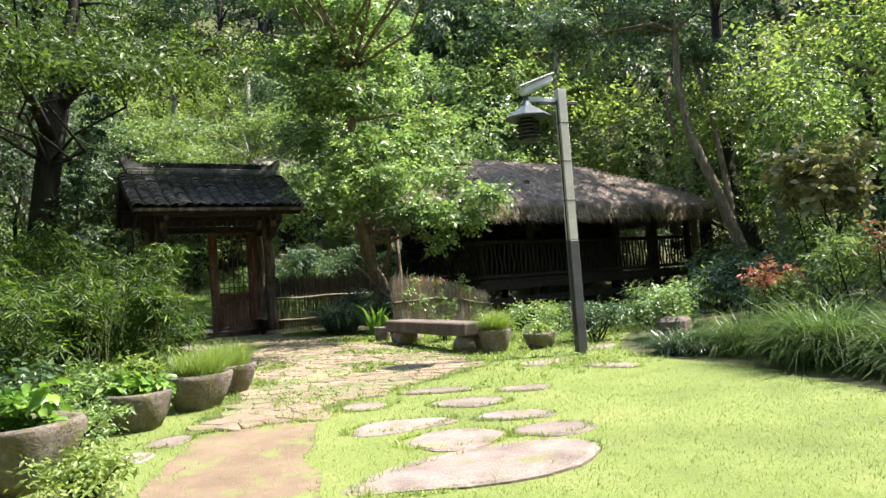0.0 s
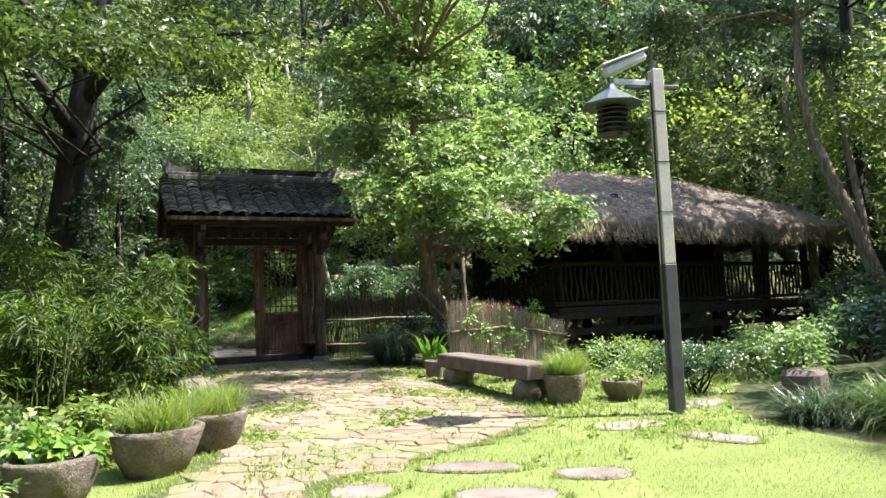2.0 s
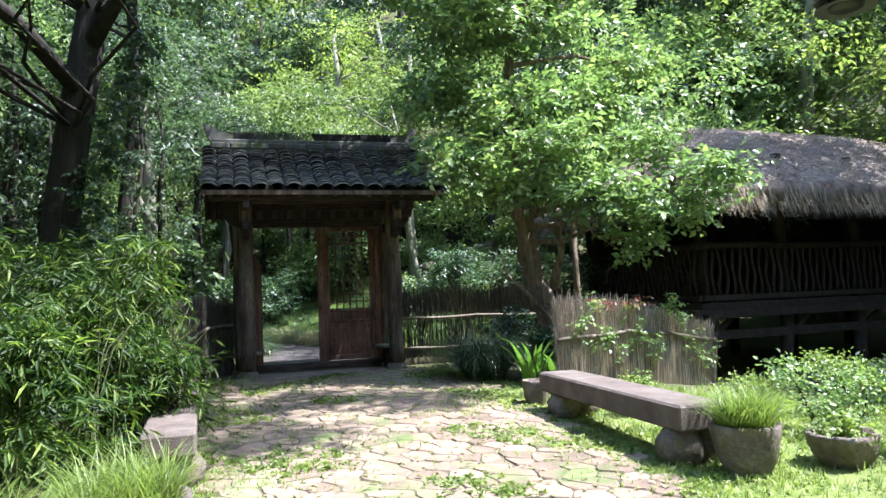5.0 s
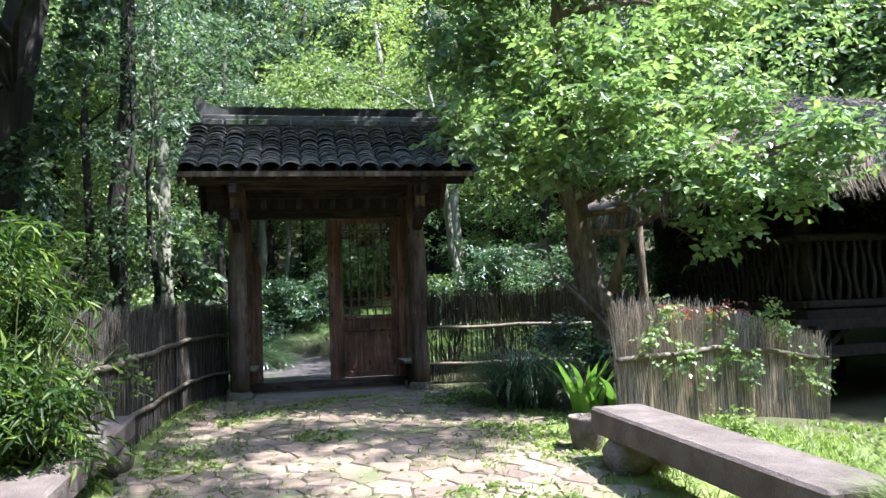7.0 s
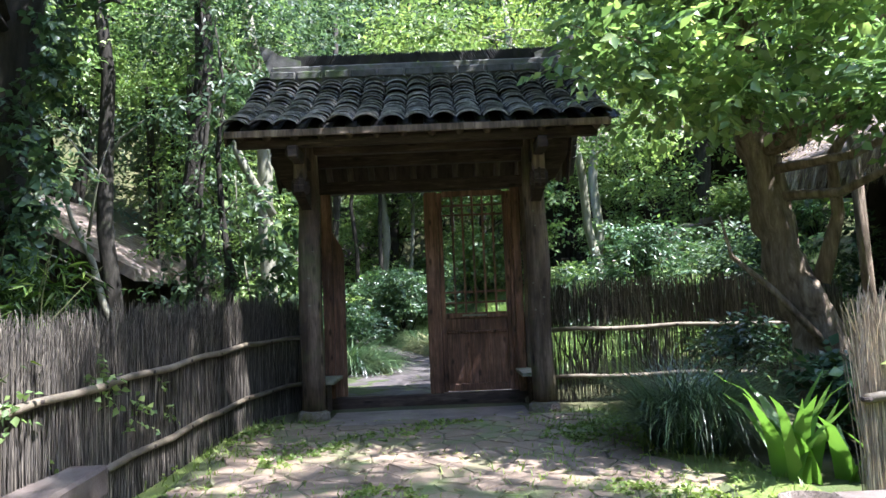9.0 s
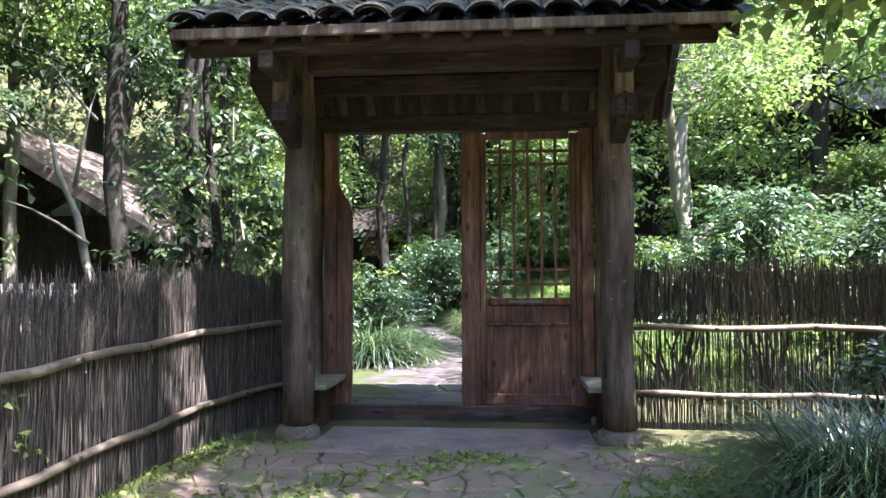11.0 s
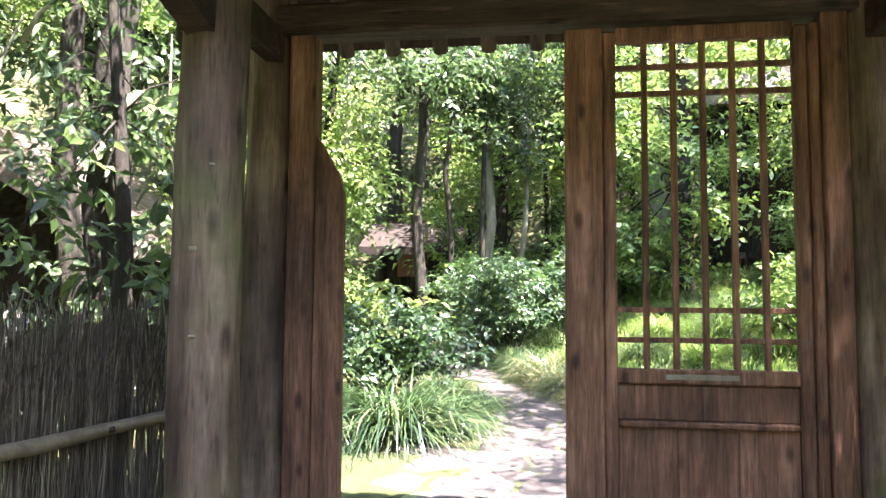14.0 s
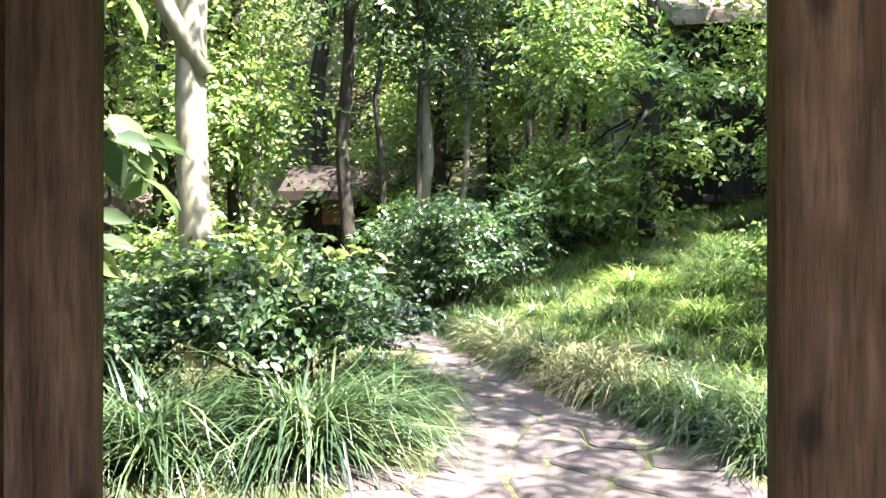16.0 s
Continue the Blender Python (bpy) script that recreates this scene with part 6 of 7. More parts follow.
ncl = 5200
x, y = rng.uniform(2.9, 6.7, ncl), rng.uniform(9.5, 17.4, ncl)
side_ = np.minimum(x - 2.9, 6.7 - x)
patchy = np.sin(x * 3.3 + 2.1 * np.sin(y * 1.7)) + np.cos(y * 2.6 + 1.4 * np.sin(x * 2.2))
keep = patchy > np.where(side_ < 0.7, 0.2, 1.0) + 0.5 * rng.random(ncl)
q = np.stack([x, y, gz(x, y) + 0.045], 1)[keep]
tagged(raw_part("clover", sprays([(*c, 0.07, 0.07, 0.012) for c in q], len(q) * 9, 4, 0.05, 0.032, 0.85, 0.0, 0.1, 0.2), L_GRASS), "low clover spreading over the court's stones", "clover", kind="stuff")
q = np.stack([rng.uniform(2.9, 6.8, 700), rng.uniform(9.5, 17.6, 700)], 1)
q = np.column_stack([q, gz(q[:, 0], q[:, 1]) + 0.048])
way = unit(rng.normal(size=(700, 3)) * np.array([1, 1, 0.1]))
tagged(raw_part("leaf_litter", leaf_quads(q, way, unit(np.array([0, 0, 1.0]) + rng.normal(size=(700, 3)) * 0.2), 0.06 + 0.05 * rng.random(700), 0.03, 0.2), L_PALE), "dry fallen leaves scattered over the court", "leaf litter", kind="stuff")

# ---- behind the gate ----
random.seed(6)
shrub(2.7, 23.5, 1.15, 1.32, 9000, 0.078, L_DARK, "rounded camellia bush with glossy leaves", 0.52, z0=0.3, stems=14, fine=True)
shrub(2.8, 23.4, 1.1, 1.36, 420, 0.1, L_LIGHT, "bright new shoots on the camellia bush", 0.5, z0=0.7, fine=True)
shrub(1.4, 23.2, 0.9, 1.1, 5000, 0.075, L_DARK, "rounded camellia bush with glossy leaves", 0.52, stems=10)
for cx, cy, r, n, ln in ((3.25, 22.15, 0.16, 560, 1.35), (2.35, 21.95, 0.15, 460, 1.2), (3.65, 22.7, 0.13, 400, 0.95), (1.6, 22.0, 0.14, 380, 0.95), (2.85, 22.7, 0.14, 380, 1.15), (2.0, 22.3, 0.12, 320, 1.0), (3.75, 23.9, 0.22, 700, 0.55), (3.3, 25.0, 0.25, 700, 0.55)):
    sedge(cx, cy, r, n, ln, None, "arching clump of dark green sedge beside the path", 2.1, 0.95, 0.02)
for i in range(24):
    y = 22.2 + i * 0.32
    x = float(np.interp(y, PATH_Y, PATH_X) + np.interp(y, PATH_Y, PATH_W)) + 0.30 + random.uniform(-0.06, 0.1)
    dry = i in (5, 6, 8, 11, 14)
    sedge(x, y, 0.16, 330, 0.8, L_PALE if dry else None, "drooping pale sedge along the path's edge" if dry else "arching clump of dark green sedge beside the path", 2.1, 1.0, 0.016)
nb_ = 46000
x, y = rng.uniform(4.2, 12.5, nb_), rng.uniform(20.0, 33.0, nb_)
edge = np.interp(y, PATH_Y, PATH_X) + np.interp(y, PATH_Y, PATH_W) + 0.2
keep = (x > edge) & (np.sin(x * 2.1 + 1.3 * np.sin(y * 1.7)) + np.cos(y * 1.9) > -1.75)
p = np.stack([x, y, gz(x, y) - 0.01], 1)[keep]
tagged(raw_part("bank_grass", blades(p, 0.3, 0.014, 0.9, 1.6, 3), L_BANK), "long bright grass on the sunny bank", "grass", kind="stuff")
tussocks = [sedge(0, 0, 0.17, 300, 0.62, m, "mounded tuft of long arching grass on the bank", 2.0, 0.9, 0.015) for m in (L_TUFT, L_BANK, L_SEDGE)]
placed, tries = [], 0
while len(placed) < 66 and tries < 4000:
    tries += 1
    y = random.uniform(21.5, 30.5)
    x = float(np.interp(y, PATH_Y, PATH_X) + np.interp(y, PATH_Y, PATH_W)) + random.uniform(0.6, 5.2)
    if any(math.hypot(x - a, y - b) < 0.5 for a, b in placed):
        continue
    kind = random.choice((0, 0, 0, 1, 1, 2))
    m = Matrix.Translation(on_ground(x, y, 0.02)) @ Matrix.Rotation(random.uniform(0, 6.28), 4, "Z") @ Matrix.Scale(random.uniform(0.75, 1.3), 4)
    if len(placed) < 3:
        tussocks[len(placed)].location = m.translation
    else:
        copy_thing(tussocks[kind], m)
    placed.append((x, y))
x, y = rng.uniform(-3, 3.8, 9000), rng.uniform(19.5, 32.0, 9000)
keep = x < np.interp(y, PATH_Y, PATH_X) - np.interp(y, PATH_Y, PATH_W) - 0.25
p = np.stack([x, y, gz(x, y) - 0.01], 1)[keep]
tagged(raw_part("shade_grass", blades(p, 0.3, 0.012, 0.7, 1.2, 3), L_SEDGE), "dark grass under the trees", "grass", kind="stuff")
shrub(3.9, 29.0, 1.5, 1.9, 8000, 0.11, L_DARK, "large dark rounded camellia bush", 0.5, stems=16)
shrub(2.2, 27.4, 0.8, 0.7, 2600, 0.09, L_DARK, "dark leafy shrub by the path", 0.5)
shrub(0.4, 25.8, 1.0, 1.5, 3000, 0.10, L_MAIN, "green leafy shrub under the trees", 0.45)
shrub(5.9, 31.5, 1.2, 2.4, 3200, 0.11, L_MAIN, "light green maple-like shrub", 0.6)
shrub(0.2, 31.0, 1.2, 1.2, 3200, 0.12, L_MAIN, "green leafy shrub under the trees", 0.45)
shrub(6.9, 20.0, 0.7, 1.7, 2600, 0.085, L_DARK, "dark leafy shrub behind the fence", 0.45, z0=0.7, stems=10)
shrub(7.9, 20.1, 0.8, 2.2, 3600, 0.085, L_DARK, "dark leafy shrub behind the fence", 0.45, z0=0.8, stems=10)
shrub(9.1, 20.4, 1.1, 2.5, 5200, 0.09, L_BACK, "tall dark shrub behind the fence", 0.5)
shrub(10.4, 19.2, 0.9, 2.4, 3200, 0.09, L_BACK, "tall dark shrub behind the fence", 0.5)
shrub(7.8, 25.0, 0.8, 1.0, 2200, 0.09, L_MAIN, "green leafy shrub on the bank", 0.5)
shrub(11.8, 26.2, 0.9, 1.5, 2600, 0.10, L_LIGHT, "flowering yellow-green shrub above the wall", 0.5)
shrub(9.4, 29.0, 1.0, 1.5, 3000, 0.10, L_MAIN, "green leafy shrub before the plank house", 0.5)
shrub(12.4, 29.4, 0.9, 1.4, 2600, 0.10, L_MAIN, "green leafy shrub above the wall", 0.5)
shrub(13.6, 26.4, 1.0, 1.6, 2600, 0.10, L_MAIN, "green leafy shrub above the wall", 0.5)

for x, y in ((9.6, 26.7), (10.9, 26.8), (12.6, 27.0), (13.8, 27.1)):
    shrub(x, y, 0.5, 0.7, 900, 0.08, L_MAIN, "fern-like growth against the stone wall", 0.4)
# large-leaved plant and bare branch behind the left fence
z = float(gz(2.2, 20.3))
ob = thing("broadleaf_sapling", (2.2, 20.3, z), "slender sapling with large soft green leaves", "sapling")
g = Geo().tube(bend((2.2, 20.3, z - 0.05), (2.0, 20.2, 3.9), 5, 0, 0.02), [0.03, 0.027, 0.022, 0.018, 0.012, 0.006], 6)
part("stem", g, M_BARKPALE, ob)
cl = [(2.2 + random.uniform(-0.9, 0.7), 20.3 + random.uniform(-0.5, 0.5), random.uniform(1.9, 3.5), 0.25, 0.25, 0.12) for _ in range(16)]
raw_part("leaf", sprays(cl, 300, 4, 0.35, 0.19, 0.48, 0.35, 0.1, fine=True), L_BACK, ob)
dead = thing("bare_tree", on_ground(0.1, 21.2), "thin leaning bare tree with pale bark", "tree")
g = Geo().tube(bend((0.1, 21.2, float(gz(0.1, 21.2))), (-1.4, 22.0, 4.0), 5, 0.1, 0.02), [0.075, 0.07, 0.06, 0.05, 0.04, 0.03], 8, 0.15)
for a, b in (((-0.9, 21.8, 3.2), (-0.6, 22.0, 4.9)), ((-0.6, 22.0, 4.6), (0.1, 22.0, 5.3)), ((-1.3, 22.0, 3.9), (-2.6, 22.3, 4.6)), ((-0.5, 21.5, 2.4), (-1.6, 21.3, 3.0)), ((-0.7, 22.0, 4.2), (-1.6, 22.0, 5.2))):
    g.tube(bend(a, b, 3, 0.05, 0.06), [0.03, 0.022, 0.015, 0.006], 6)
part("trunk", g, M_BARKPALE, dead, smooth=True)

# single trunks in the wood
for x, y, r, h, m, label in ((1.35, 25.4, 0.17, 9.0, M_BARKPALE, "smooth pale green-grey forked trunk"), (2.15, 29.2, 0.11, 9.0, M_BARKDARK, "slim dark straight trunk"), (-1.7, 24.4, 0.17, 9.0, M_BARKDARK, "straight brown trunk"), (-4.2, 25.2, 0.13, 8.0, M_BARKPALE, "pale leaning trunk"), (8.9, 28.6, 0.12, 8.0, M_BARKPALE, "pale slim trunk"), (-0.9, 27.6, 0.12, 9.0, M_BARKDARK, "straight brown trunk"), (3.0, 34.5, 0.14, 9, M_BARKPALE, "pale straight trunk"), (1.2, 20.9, 0.15, 10.0, M_BARKDARK, "mossy brown trunk"), (0.2, 29.5, 0.1, 9, M_BARKDARK, "straight brown trunk"), (-2.6, 29.0, 0.12, 9, M_BARKDARK, "straight brown trunk")):
    b = on_ground(x, y)
    top = (x + random.uniform(-0.5, 0.5), y + random.uniform(-0.3, 0.3), b.z + h)
    low = 0.66 if x == 2.15 else 0.85
    cl = cloud(top[0], top[1], b.z + h * low, 2.3, 2.3, 1.7, 16, 0.8, int(x * 10 + 900))
    forks = ()
    if x == 1.35:
        forks = (([(1.35, 25.4, 3.9), (0.9, 25.2, 4.8), (0.3, 25.0, 6.2)], [0.12, 0.10, 0.07]),)
    tree("tree", b, bend((x, y, b.z - 0.2), top, 6, 0, 0.012), [r * 1.15, r, r * 0.95, r * 0.9, r * 0.8, r * 0.7, r * 0.5], cl, 6000, label + " with a high leafy crown", m, L_BACK if x > 0 else L_MAIN, 0.13, 0.5, 0.2, 0.6, 8, 12, 0.3, 0.6, forks=forks, group="wood behind the gate", shell=0.3, rough=0.08)

for k in range(15):
    x, y = -3.2 + 0.78 * k + random.uniform(-0.3, 0.3), random.uniform(31.5, 37.5)
    if -0.4 < x < 2.0:
        y = 42.5
    b = on_ground(x, y)
    cl = cloud(x, y, b.z + 6.2, 1.4, 1.4, 2.0, 8, 0.7, 700 + k)
    tree("tree", b, bend((x, y, b.z - 0.2), (x + random.uniform(-0.5, 0.5), y, b.z + 8.5), 6, 0, 0.012), [0.085, 0.075, 0.07, 0.065, 0.055, 0.045, 0.03], cl, 1700, "thin straight trunk deep in the wood", M_BARKDARK if k % 3 else M_BARKPALE, L_BACK, 0.16, 0.45, 0.2, 0.6, 8, 8, 0.3, 0.5, group="wood behind the gate", shell=0.2, rough=0.08)

# light leafy boughs over the path behind the gate
CP = on_ground(8.2, 24.2)
over = [(5.0, 22.0, 6.6, 1.2, 1.1, 0.35), (6.4, 23.4, 6.0, 1.2, 1.1, 0.4), (4.6, 24.4, 7.0, 1.2, 1.1, 0.4), (7.4, 25.2, 5.2, 1.1, 1.0, 0.4), (6.0, 26.2, 6.8, 1.2, 1.1, 0.4), (8.6, 23.2, 4.8, 1.0, 1.0, 0.4), (9.2, 25.2, 5.8, 1.2, 1.2, 0.5), (7.4, 22.2, 6.9, 1.2, 1.1, 0.4)]
# extra clumps added out of view, to throw dappled shade on the path
over += [(8.4, 19.4, 7.0, 1.0, 0.9, 0.3), (8.9, 20.8, 7.5, 1.0, 0.9, 0.3), (8.3, 22.2, 7.2, 1.0, 0.9, 0.3), (9.2, 23.4, 7.8, 0.9, 0.9, 0.3)]
tree("tree", CP, bend((CP.x, CP.y, CP.z - 0.2), (7.4, 24.0, 7.2), 6, 0, 0.015), [0.10, 0.09, 0.085, 0.08, 0.07, 0.05, 0.03], over, 12000, "pale-barked tree with light layered boughs over the path", M_BARKPALE, L_LIGHT, 0.12, 0.5, 0.1, 0.6, 8, 10, 0.4, shell=0.2, group="wood behind the gate")

# ---- buildings in the wood ----


def plank_wall(parent, a, b, z0, z1, mat, step=0.22):
    a, b = Vector(a), Vector(b)
    ln = (b - a).length
    n = max(int(ln / step), 1)
    d = (b - a).normalized()
    q = d.to_track_quat("X", "Z").to_matrix()
    for i in range(n):
        p = a + d * (i + 0.5) * ln / n
        part("plank", Geo().box((p.x, p.y, (z0 + z1) / 2), (ln / n - 0.012, 0.05, z1 - z0 + random.uniform(-0.02, 0.02)), q), mat, parent)


def house(name, x0, x1, y0, y1, z0, wall_h, rise, label, ridge_along_y, mat_roof, over=0.9):
    ob = thing(name, ((x0 + x1) / 2, (y0 + y1) / 2, z0), label, "house")
    zt = z0 + wall_h
    plank_wall(ob, (x0, y0, 0), (x1, y0, 0), z0, zt, M_DARKWOOD)
    plank_wall(ob, (x0, y0 + 0.06, 0), (x0, y1, 0), z0, zt, M_DARKWOOD, 0.4)
    plank_wall(ob, (x1, y0 + 0.06, 0), (x1, y1, 0), z0, zt, M_DARKWOOD, 0.4)
    for x in (x0 + 0.05, (x0 + x1) / 2, x1 - 0.05):
        part("post", Geo().tube([(x, y0 - 0.12, z0 - 0.6), (x, y0 - 0.12, zt)], [0.1, 0.09], 9), M_DARKWOOD, ob, smooth=True)
    part("sill_beam", Geo().beam((x0 - 0.2, y0 - 0.14, z0 + 0.05), (x1 + 0.2, y0 - 0.14, z0 + 0.05), 0.14, 0.14), M_DARKWOOD, ob)
    g = Geo()
    k = 10
    X0, X1, Y0, Y1 = x0 - over, x1 + over, y0 - over, y1 + over
    for t in (0.0, -0.26):
        for i in range(k + 1):
            for j in range(k + 1):
                x, y = X0 + (X1 - X0) * i / k, Y0 + (Y1 - Y0) * j / k
                f = 1 - abs((i if ridge_along_y else j) / k * 2 - 1)
                g.v.append((x, y, zt - 0.35 + rise * f + t + 0.05 * noise.noise(Vector((x * 2, y * 2, t)))))
    N = (k + 1) ** 2
    for i in range(k):
        for j in range(k):
            a, b, c, d = i * (k + 1) + j, (i + 1) * (k + 1) + j, (i + 1) * (k + 1) + j + 1, i * (k + 1) + j + 1
            g.f += [(a, b, c, d), (N + a, N + d, N + c, N + b)]
    ring = [i * (k + 1) for i in range(k + 1)] + [k * (k + 1) + j for j in range(1, k + 1)] + [i * (k + 1) + k for i in range(k - 1, -1, -1)] + list(range(k - 1, 0, -1))
    g.f += [(a, N + a, N + b, b) for a, b in zip(ring, ring[1:] + ring[:1])]
    part("roof", g, mat_roof, ob, smooth=False)
    return ob


house("wooden_house", -9.0, -2.6, 26.5, 31.0, 0.95, 2.3, 2.4, "black-stained plank house with a low thatched roof", True, M_THATCH)
house("wooden_house", 8.8, 16.5, 32.2, 36.5, 3.0, 3.8, 1.8, "black-stained plank house on the upper bank", False, M_THATCH)
far = house("garden_hut", -0.8, 1.4, 39.0, 41.0, 2.3, 1.8, 0.9, "small dark hut at the end of the path", False, M_DARKWOOD, 0.6)
part("panel", Geo().box((0.25, 38.80, 3.2), (0.9, 0.06, 0.8)), M_RED, far, "red-brown wall panel")
lf = thing("picket_fence", on_ground(-4.4, 24.0), "low whitewashed picket fence before the plank house", "fence")
for i in range(26):
    x = -6.8 + i * 0.19
    part("picket", Geo().box((x, 24.0, float(gz(x, 24.0)) + 0.55), (0.07, 0.03, 1.1), bev=0.005), M_WHITEWOOD, lf)
for h in (0.35, 0.95):
    part("rail", Geo().beam((-6.9, 24.04, float(gz(-6.9, 24)) + h), (-1.95, 24.04, float(gz(-1.95, 24)) + h), 0.04, 0.08), M_WHITEWOOD, lf)
# dry stone retaining wall
sw = thing("stone_wall", on_ground(11.2, 27.2), "mossy dry stone retaining wall", "wall")
for r in range(4):
    x = 8.9 + random.uniform(0, 0.2)
    while x < 14.2:
        w = random.uniform(0.25, 0.55)
        y = 27.1 + 0.08 * (x - 9)
        b = float(gz(x, y)) - 0.15 + r * 0.24
        g = Geo().box((x + w / 2, y, b + 0.115), (w - 0.015, 0.4, 0.225), Matrix.Rotation(random.uniform(-0.06, 0.06), 3, "Y"), 0.045)
        part("stone", g, M_WALLSTONE, sw)
        x += w

# ---- large tree left of the court, with boughs reaching over it ----
LB = on_ground(0.85, 16.15)
boughs = [(0.3, 10.5, 4.75, 1.0, 0.9, 0.22), (1.6, 11.2, 4.95, 1.0, 0.9, 0.22), (2.6, 12.0, 5.2, 1.0, 0.9, 0.22), (3.5, 12.8, 5.6, 0.9, 0.8, 0.22), (-0.8, 9.8, 4.5, 1.0, 0.9, 0.25), (-1.6, 11.2, 4.6, 1.2, 1.0, 0.3), (0.9, 12.6, 5.6, 1.1, 1.0, 0.25), (2.2, 13.6, 6.0, 1.1, 1.0, 0.25), (3.9, 14.0, 6.4, 1.0, 0.9, 0.25),
          (-0.2, 14.0, 5.2, 1.0, 1.0, 0.3), (-1.6, 14.0, 6.0, 1.3, 1.2, 0.4), (0.2, 13.4, 7.2, 1.4, 1.3, 0.5), (3.0, 15.2, 7.2, 1.1, 1.0, 0.35), (0.6, 16.6, 8.6, 1.7, 1.5, 0.7), (-1.2, 15.4, 7.4, 1.5, 1.4, 0.6), (2.2, 18.0, 7.8, 1.4, 1.3, 0.5), (4.2, 15.0, 9.2, 1.2, 1.1, 0.35), (5.6, 14.2, 10.0, 1.2, 1.1, 0.35)]
overhang = tree("tree", LB, [(0.78, 16.15, LB.z - 0.2), (0.84, 16.15, 1.4), (0.92, 16.12, 2.8), (1.12, 16.1, 4.4), (1.38, 16.05, 6.0), (1.7, 15.9, 7.6), (1.6, 15.8, 9.4)], [0.36, 0.30, 0.26, 0.24, 0.21, 0.12, 0.06], boughs, 24000, "large dark ivy-clad tree whose boughs overhang the court", M_BARKDARK, L_BOUGH, 0.115, 0.42, 0.15, 0.6, 9, 14, 0.3, shell=0.1, rough=0.18,
     forks=(([(1.3, 16.08, 5.5), (1.9, 15.2, 6.1), (2.8, 14.0, 6.2), (3.7, 13.0, 6.0)], [0.13, 0.10, 0.07, 0.03]), ([(1.2, 16.1, 4.9), (0.8, 14.6, 5.3), (0.5, 12.8, 5.3), (0.4, 11.0, 5.0)], [0.12, 0.09, 0.06, 0.03]), ([(1.38, 16.05, 6.0), (0.7, 15.6, 6.8), (-0.4, 15.0, 7.6)], [0.13, 0.09, 0.05])))
# ivy up its trunk
iv = [(0.84 + 0.10 * k + random.uniform(-0.2, 0.2), 15.95 + random.uniform(-0.15, 0.1), 1.0 + 0.42 * k, 0.24, 0.18, 0.3) for k in range(12)]
tagged(raw_part("ivy", sprays(iv, 2200, 6, 0.22, 0.085, 0.8, 0.3, 0.3), L_DARK, overhang, "dark ivy leaves clinging to the trunk"), kind="stuff")

# slim leafy trees behind the left fence, clad in leaves from the ground up
for x, y, h, lv, m in ((2.15, 19.6, 5.2, 1300, L_BACK), (1.35, 20.3, 6.4, 1500, L_BACK), (-0.1, 17.9, 6.0, 2400, L_BACK), (-1.3, 18.7, 6.6, 2600, L_BACK), (-1.7, 18.1, 6.8, 2600, L_BACK), (0.4, 16.9, 4.2, 1600, L_BACK), (-2.6, 20.4, 7.4, 2600, L_BACK), (-2.4, 15.6, 6.4, 2600, L_DARK), (-0.9, 16.4, 5.0, 2000, L_BACK)):
    b = on_ground(x, y)
    cl = [(x + random.uniform(-0.5, 0.5), y + random.uniform(-0.5, 0.5), b.z + h * (0.14 + 0.88 * k / 17), 0.5, 0.5, 0.2) for k in range(18)]
    tree("sapling", b, bend((x, y, b.z - 0.15), (x + random.uniform(-0.3, 0.3), y, b.z + h), 6, 0, 0.02), [0.06, 0.055, 0.05, 0.045, 0.035, 0.025, 0.012], cl, lv, "slender leafy sapling crowding behind the fence", M_BARKDARK, m, 0.115, 0.45, 0.3, 0.4, 7, 8, 0.35, 0.7, group="saplings behind the fence", shell=0.1)

tagged(part("moss_patch", patch_geo([(2.6, 19.5), (3.7, 19.4), (4.15, 19.9), (3.9, 20.6), (4.05, 21.2), (3.5, 21.6), (2.7, 21.4)], 0.04, 0.05), M_GREENMOSS), "bright green moss grown over the path's edge", "moss", kind="structure")

# ---- undergrowth on the slopes ----
ug = []
rs = np.random.default_rng(21)
while len(ug) < 900:
    x, y = rs.uniform(-24, 36), rs.uniform(-8, 58)
    r = math.hypot(x - 5, y - 13)
    if r < 13 or (9.0 < x < 22 and 13 < y < 23) or (1.0 < x < 9 and y < 34 and y > 18) or (-3 < x < 9 and y < 9 and y > -8) or (-10 < x < -1 and 23 < y < 32) or (8.5 < x < 17 and 24.5 < y < 37) or r > 46 or (-0.6 < x < 3.4 and 32 < y < 43):
        continue
    s = rs.uniform(0.7, 1.5)
    ug.append((x, y, float(gz(x, y)) + s * 0.5, s * 1.3, s * 1.3, s))
tagged(raw_part("undergrowth", sprays(ug, 120000, 8, 0.6, 0.24, 0.5, 0.2, 0.4), L_BACK), "dense woodland undergrowth covering the slopes", "undergrowth", kind="stuff")
lg = [(4.6 + rs.uniform(-3.5, 3.5), 33.5 + rs.uniform(-2, 4), 0, 1.2, 1.2, 0.7) for _ in range(16)]
lg = [(a, b, float(gz(a, b)) + 0.6, c, d, e) for a, b, _, c, d, e in lg if not (-0.6 < a < 3.4)]
tagged(raw_part("low_bushes", sprays(lg, 9000, 8, 0.5, 0.17, 0.5), L_BACK), "low bushes at the end of the path", "undergrowth", kind="stuff")

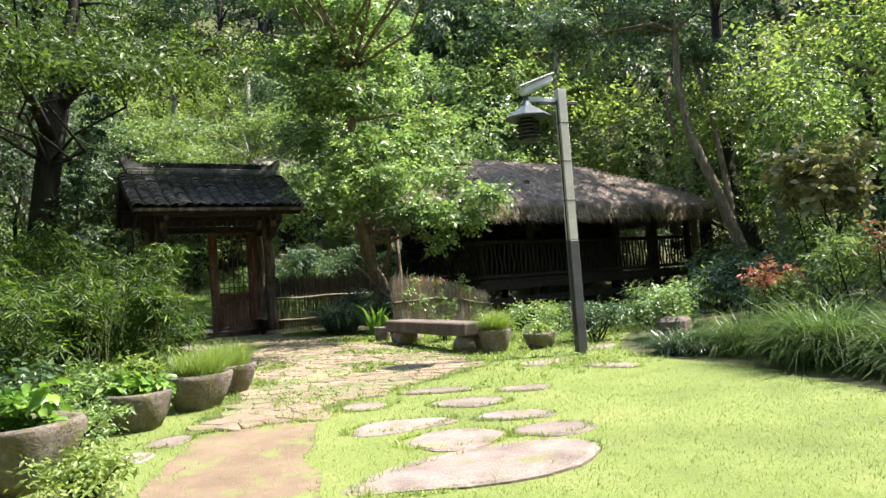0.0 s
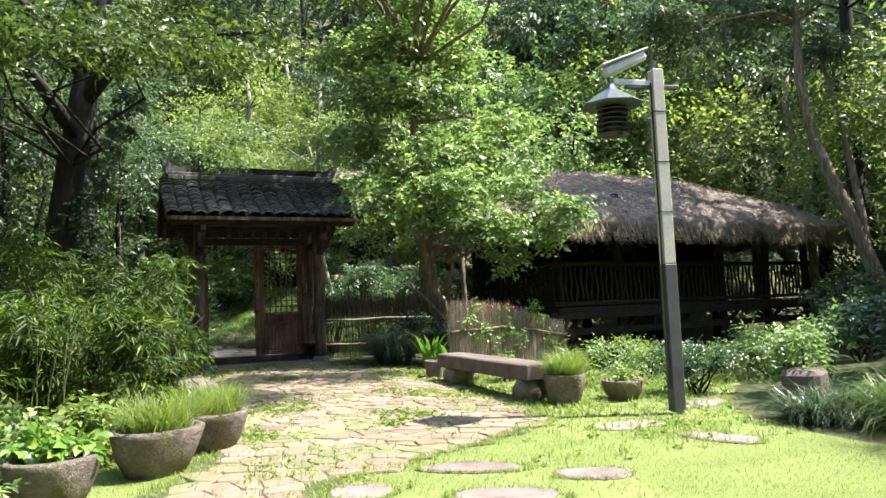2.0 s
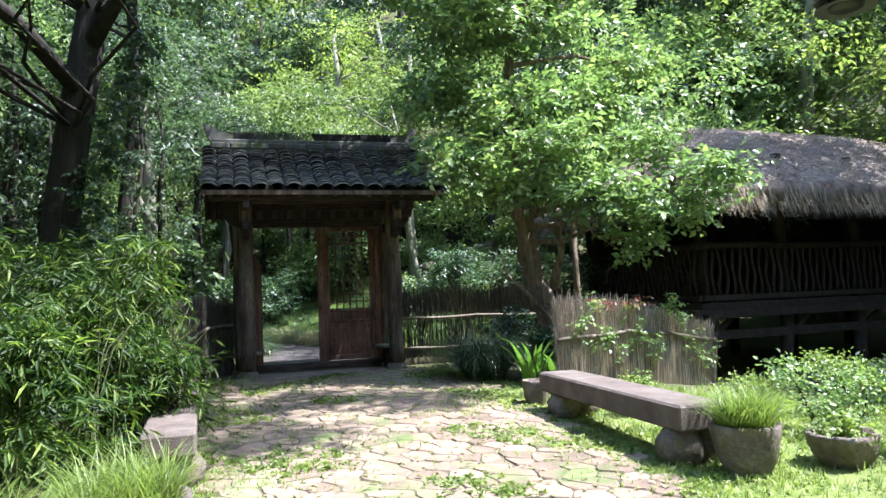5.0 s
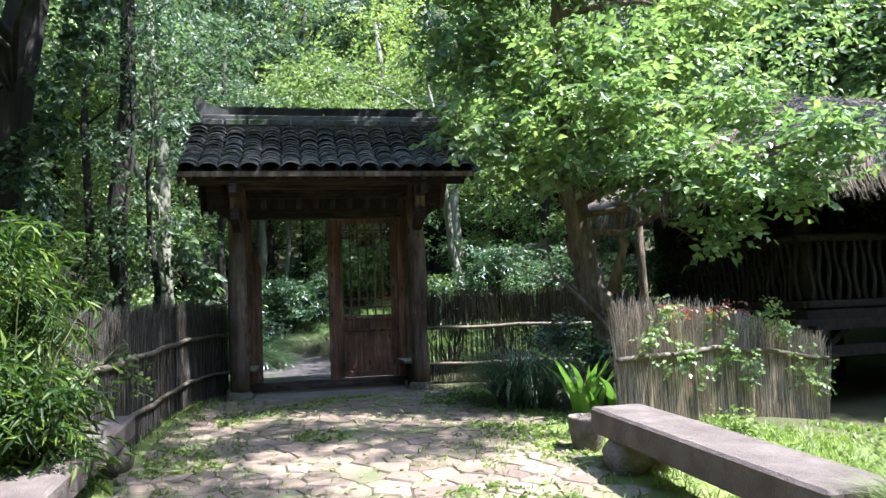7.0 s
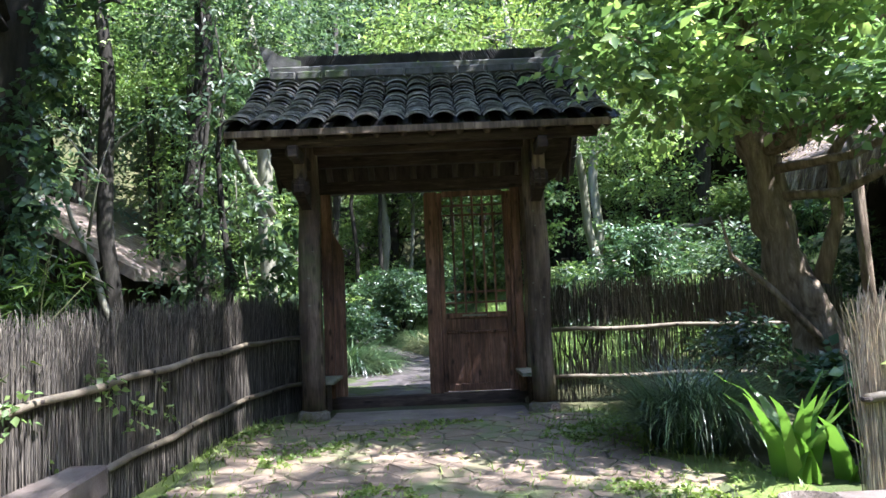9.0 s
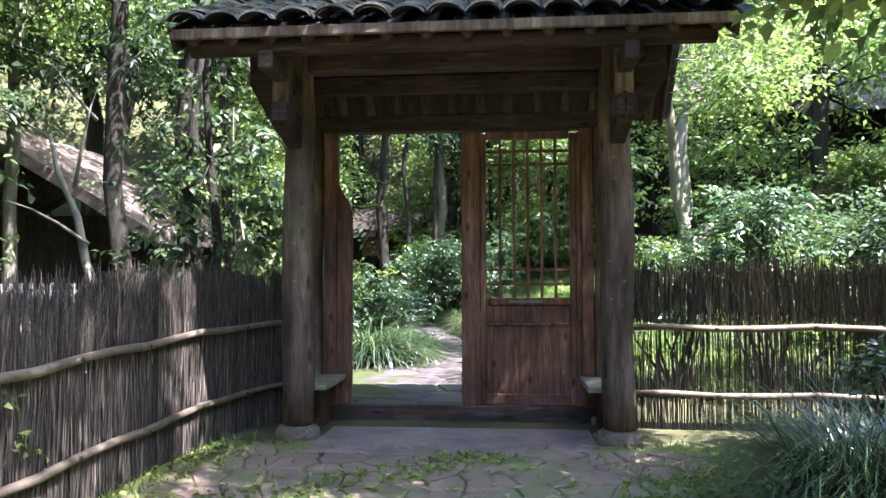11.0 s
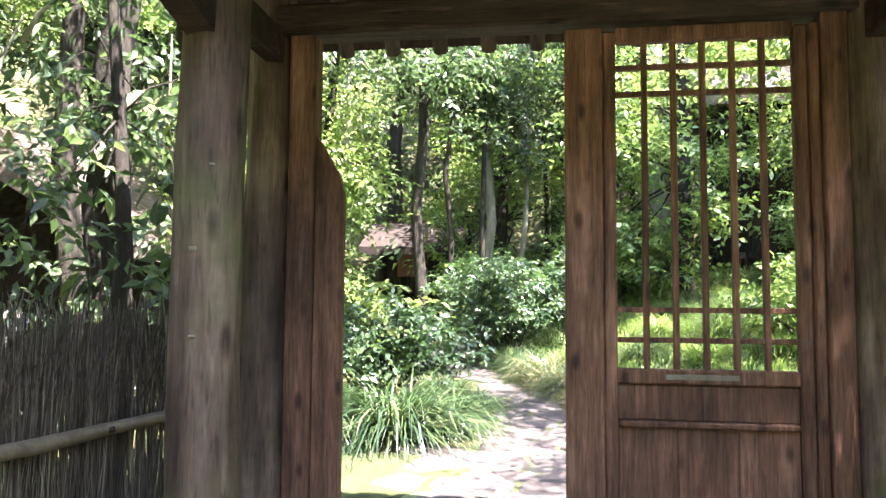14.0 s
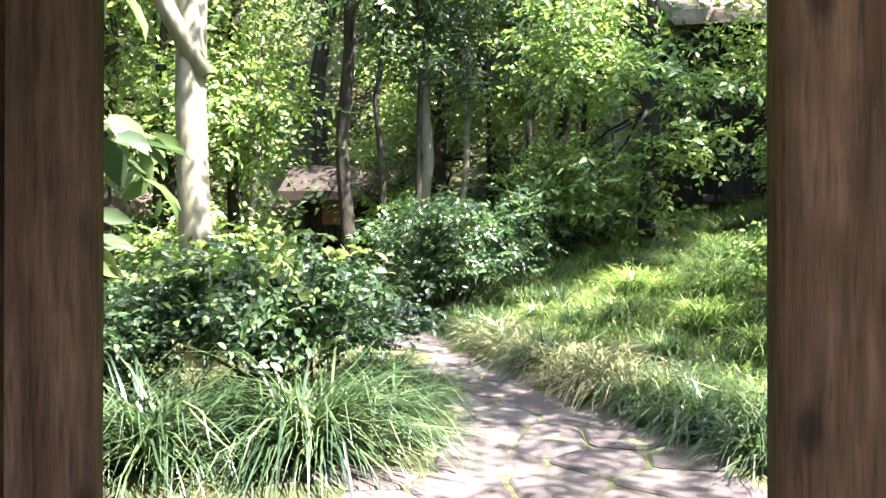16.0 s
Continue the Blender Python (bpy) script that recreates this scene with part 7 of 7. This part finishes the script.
# a stand of yellow-green trees on the slope behind the gate, sunlight put into their leaf colour
for tx, ty, th in ((6.6, 38.6, 11.0), (8.6, 39.6, 12.5), (10.4, 40.4, 13.0)):
    YT = on_ground(tx, ty)
    cl = [(tx + random.uniform(-1.6, 1.6), ty + random.uniform(-1.2, 1.2), YT.z + (th - YT.z) * random.uniform(0.35, 1.0), 0.95, 0.95, 0.6) for _ in range(22)]
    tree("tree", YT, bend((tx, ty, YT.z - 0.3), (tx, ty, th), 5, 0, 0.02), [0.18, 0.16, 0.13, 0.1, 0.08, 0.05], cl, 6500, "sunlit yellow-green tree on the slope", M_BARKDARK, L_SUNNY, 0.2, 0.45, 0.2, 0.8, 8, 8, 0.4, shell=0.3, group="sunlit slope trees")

# far woods over the hills behind
fw = []
while len(fw) < 330:
    a, r = rs.uniform(0, 2 * math.pi), rs.uniform(40, 66)
    x, y = 6 + r * math.cos(a), 13 + r * math.sin(a)
    s = rs.uniform(2.0, 3.6)
    fw.append((x, y, float(gz(x, y)) + rs.uniform(1.0, 9.0), s, s, s * 0.8))
tagged(raw_part("far_woods", sprays(fw, 100000, 8, 1.5, 0.6, 0.55, 0.2, 0.3), L_BACK), "distant woods covering the hills", "woods", kind="stuff")

# ---- paving stones ----
random.seed(9)


def lay(area, step, gap, height, mat, parent, name, jitter=0.36, tilt=0.02, stagger=0.5, squash=1.0, spare=lambda x, y: False):
    xs, ys = [p[0] for p in area], [p[1] for p in area]
    pts, row = [], 0
    y = min(ys) - step
    while y < max(ys) + step:
        x = min(xs) - step + (row % 2) * step * stagger
        while x < max(xs) + step:
            pts.append((x + random.uniform(-jitter, jitter) * step, y + random.uniform(-jitter, jitter) * step * squash))
            x += step
        y += step * squash
        row += 1
    count, rest = 0, Geo()
    for i, (x, y) in enumerate(pts):
        if inside(area, np.array(x), np.array(y)):
            poly = cell(pts, i, step)
            if len(poly) > 2:
                g = stone_geo(poly, gap, height + random.uniform(-0.005, 0.006), 0.03, 0.13, tilt)
                if spare(x, y):
                    rest.add(g.v, g.f)
                    continue
                part(name, g, mat, parent)
                count += 1
    if rest.v:
        tagged(part(name, rest, mat, parent), kind="stuff")
    return count


lay(PAVED, 0.262, 0.006, 0.036, M_PAVE, court, "paving_stone", 0.48, spare=lambda x, y: y > 14.0 or y < 9.0)
lay(FLAGGED, 0.60, 0.018, 0.036, M_FLAG, trail, "flagstone", 0.33, 0.015, 0.5, 0.8)
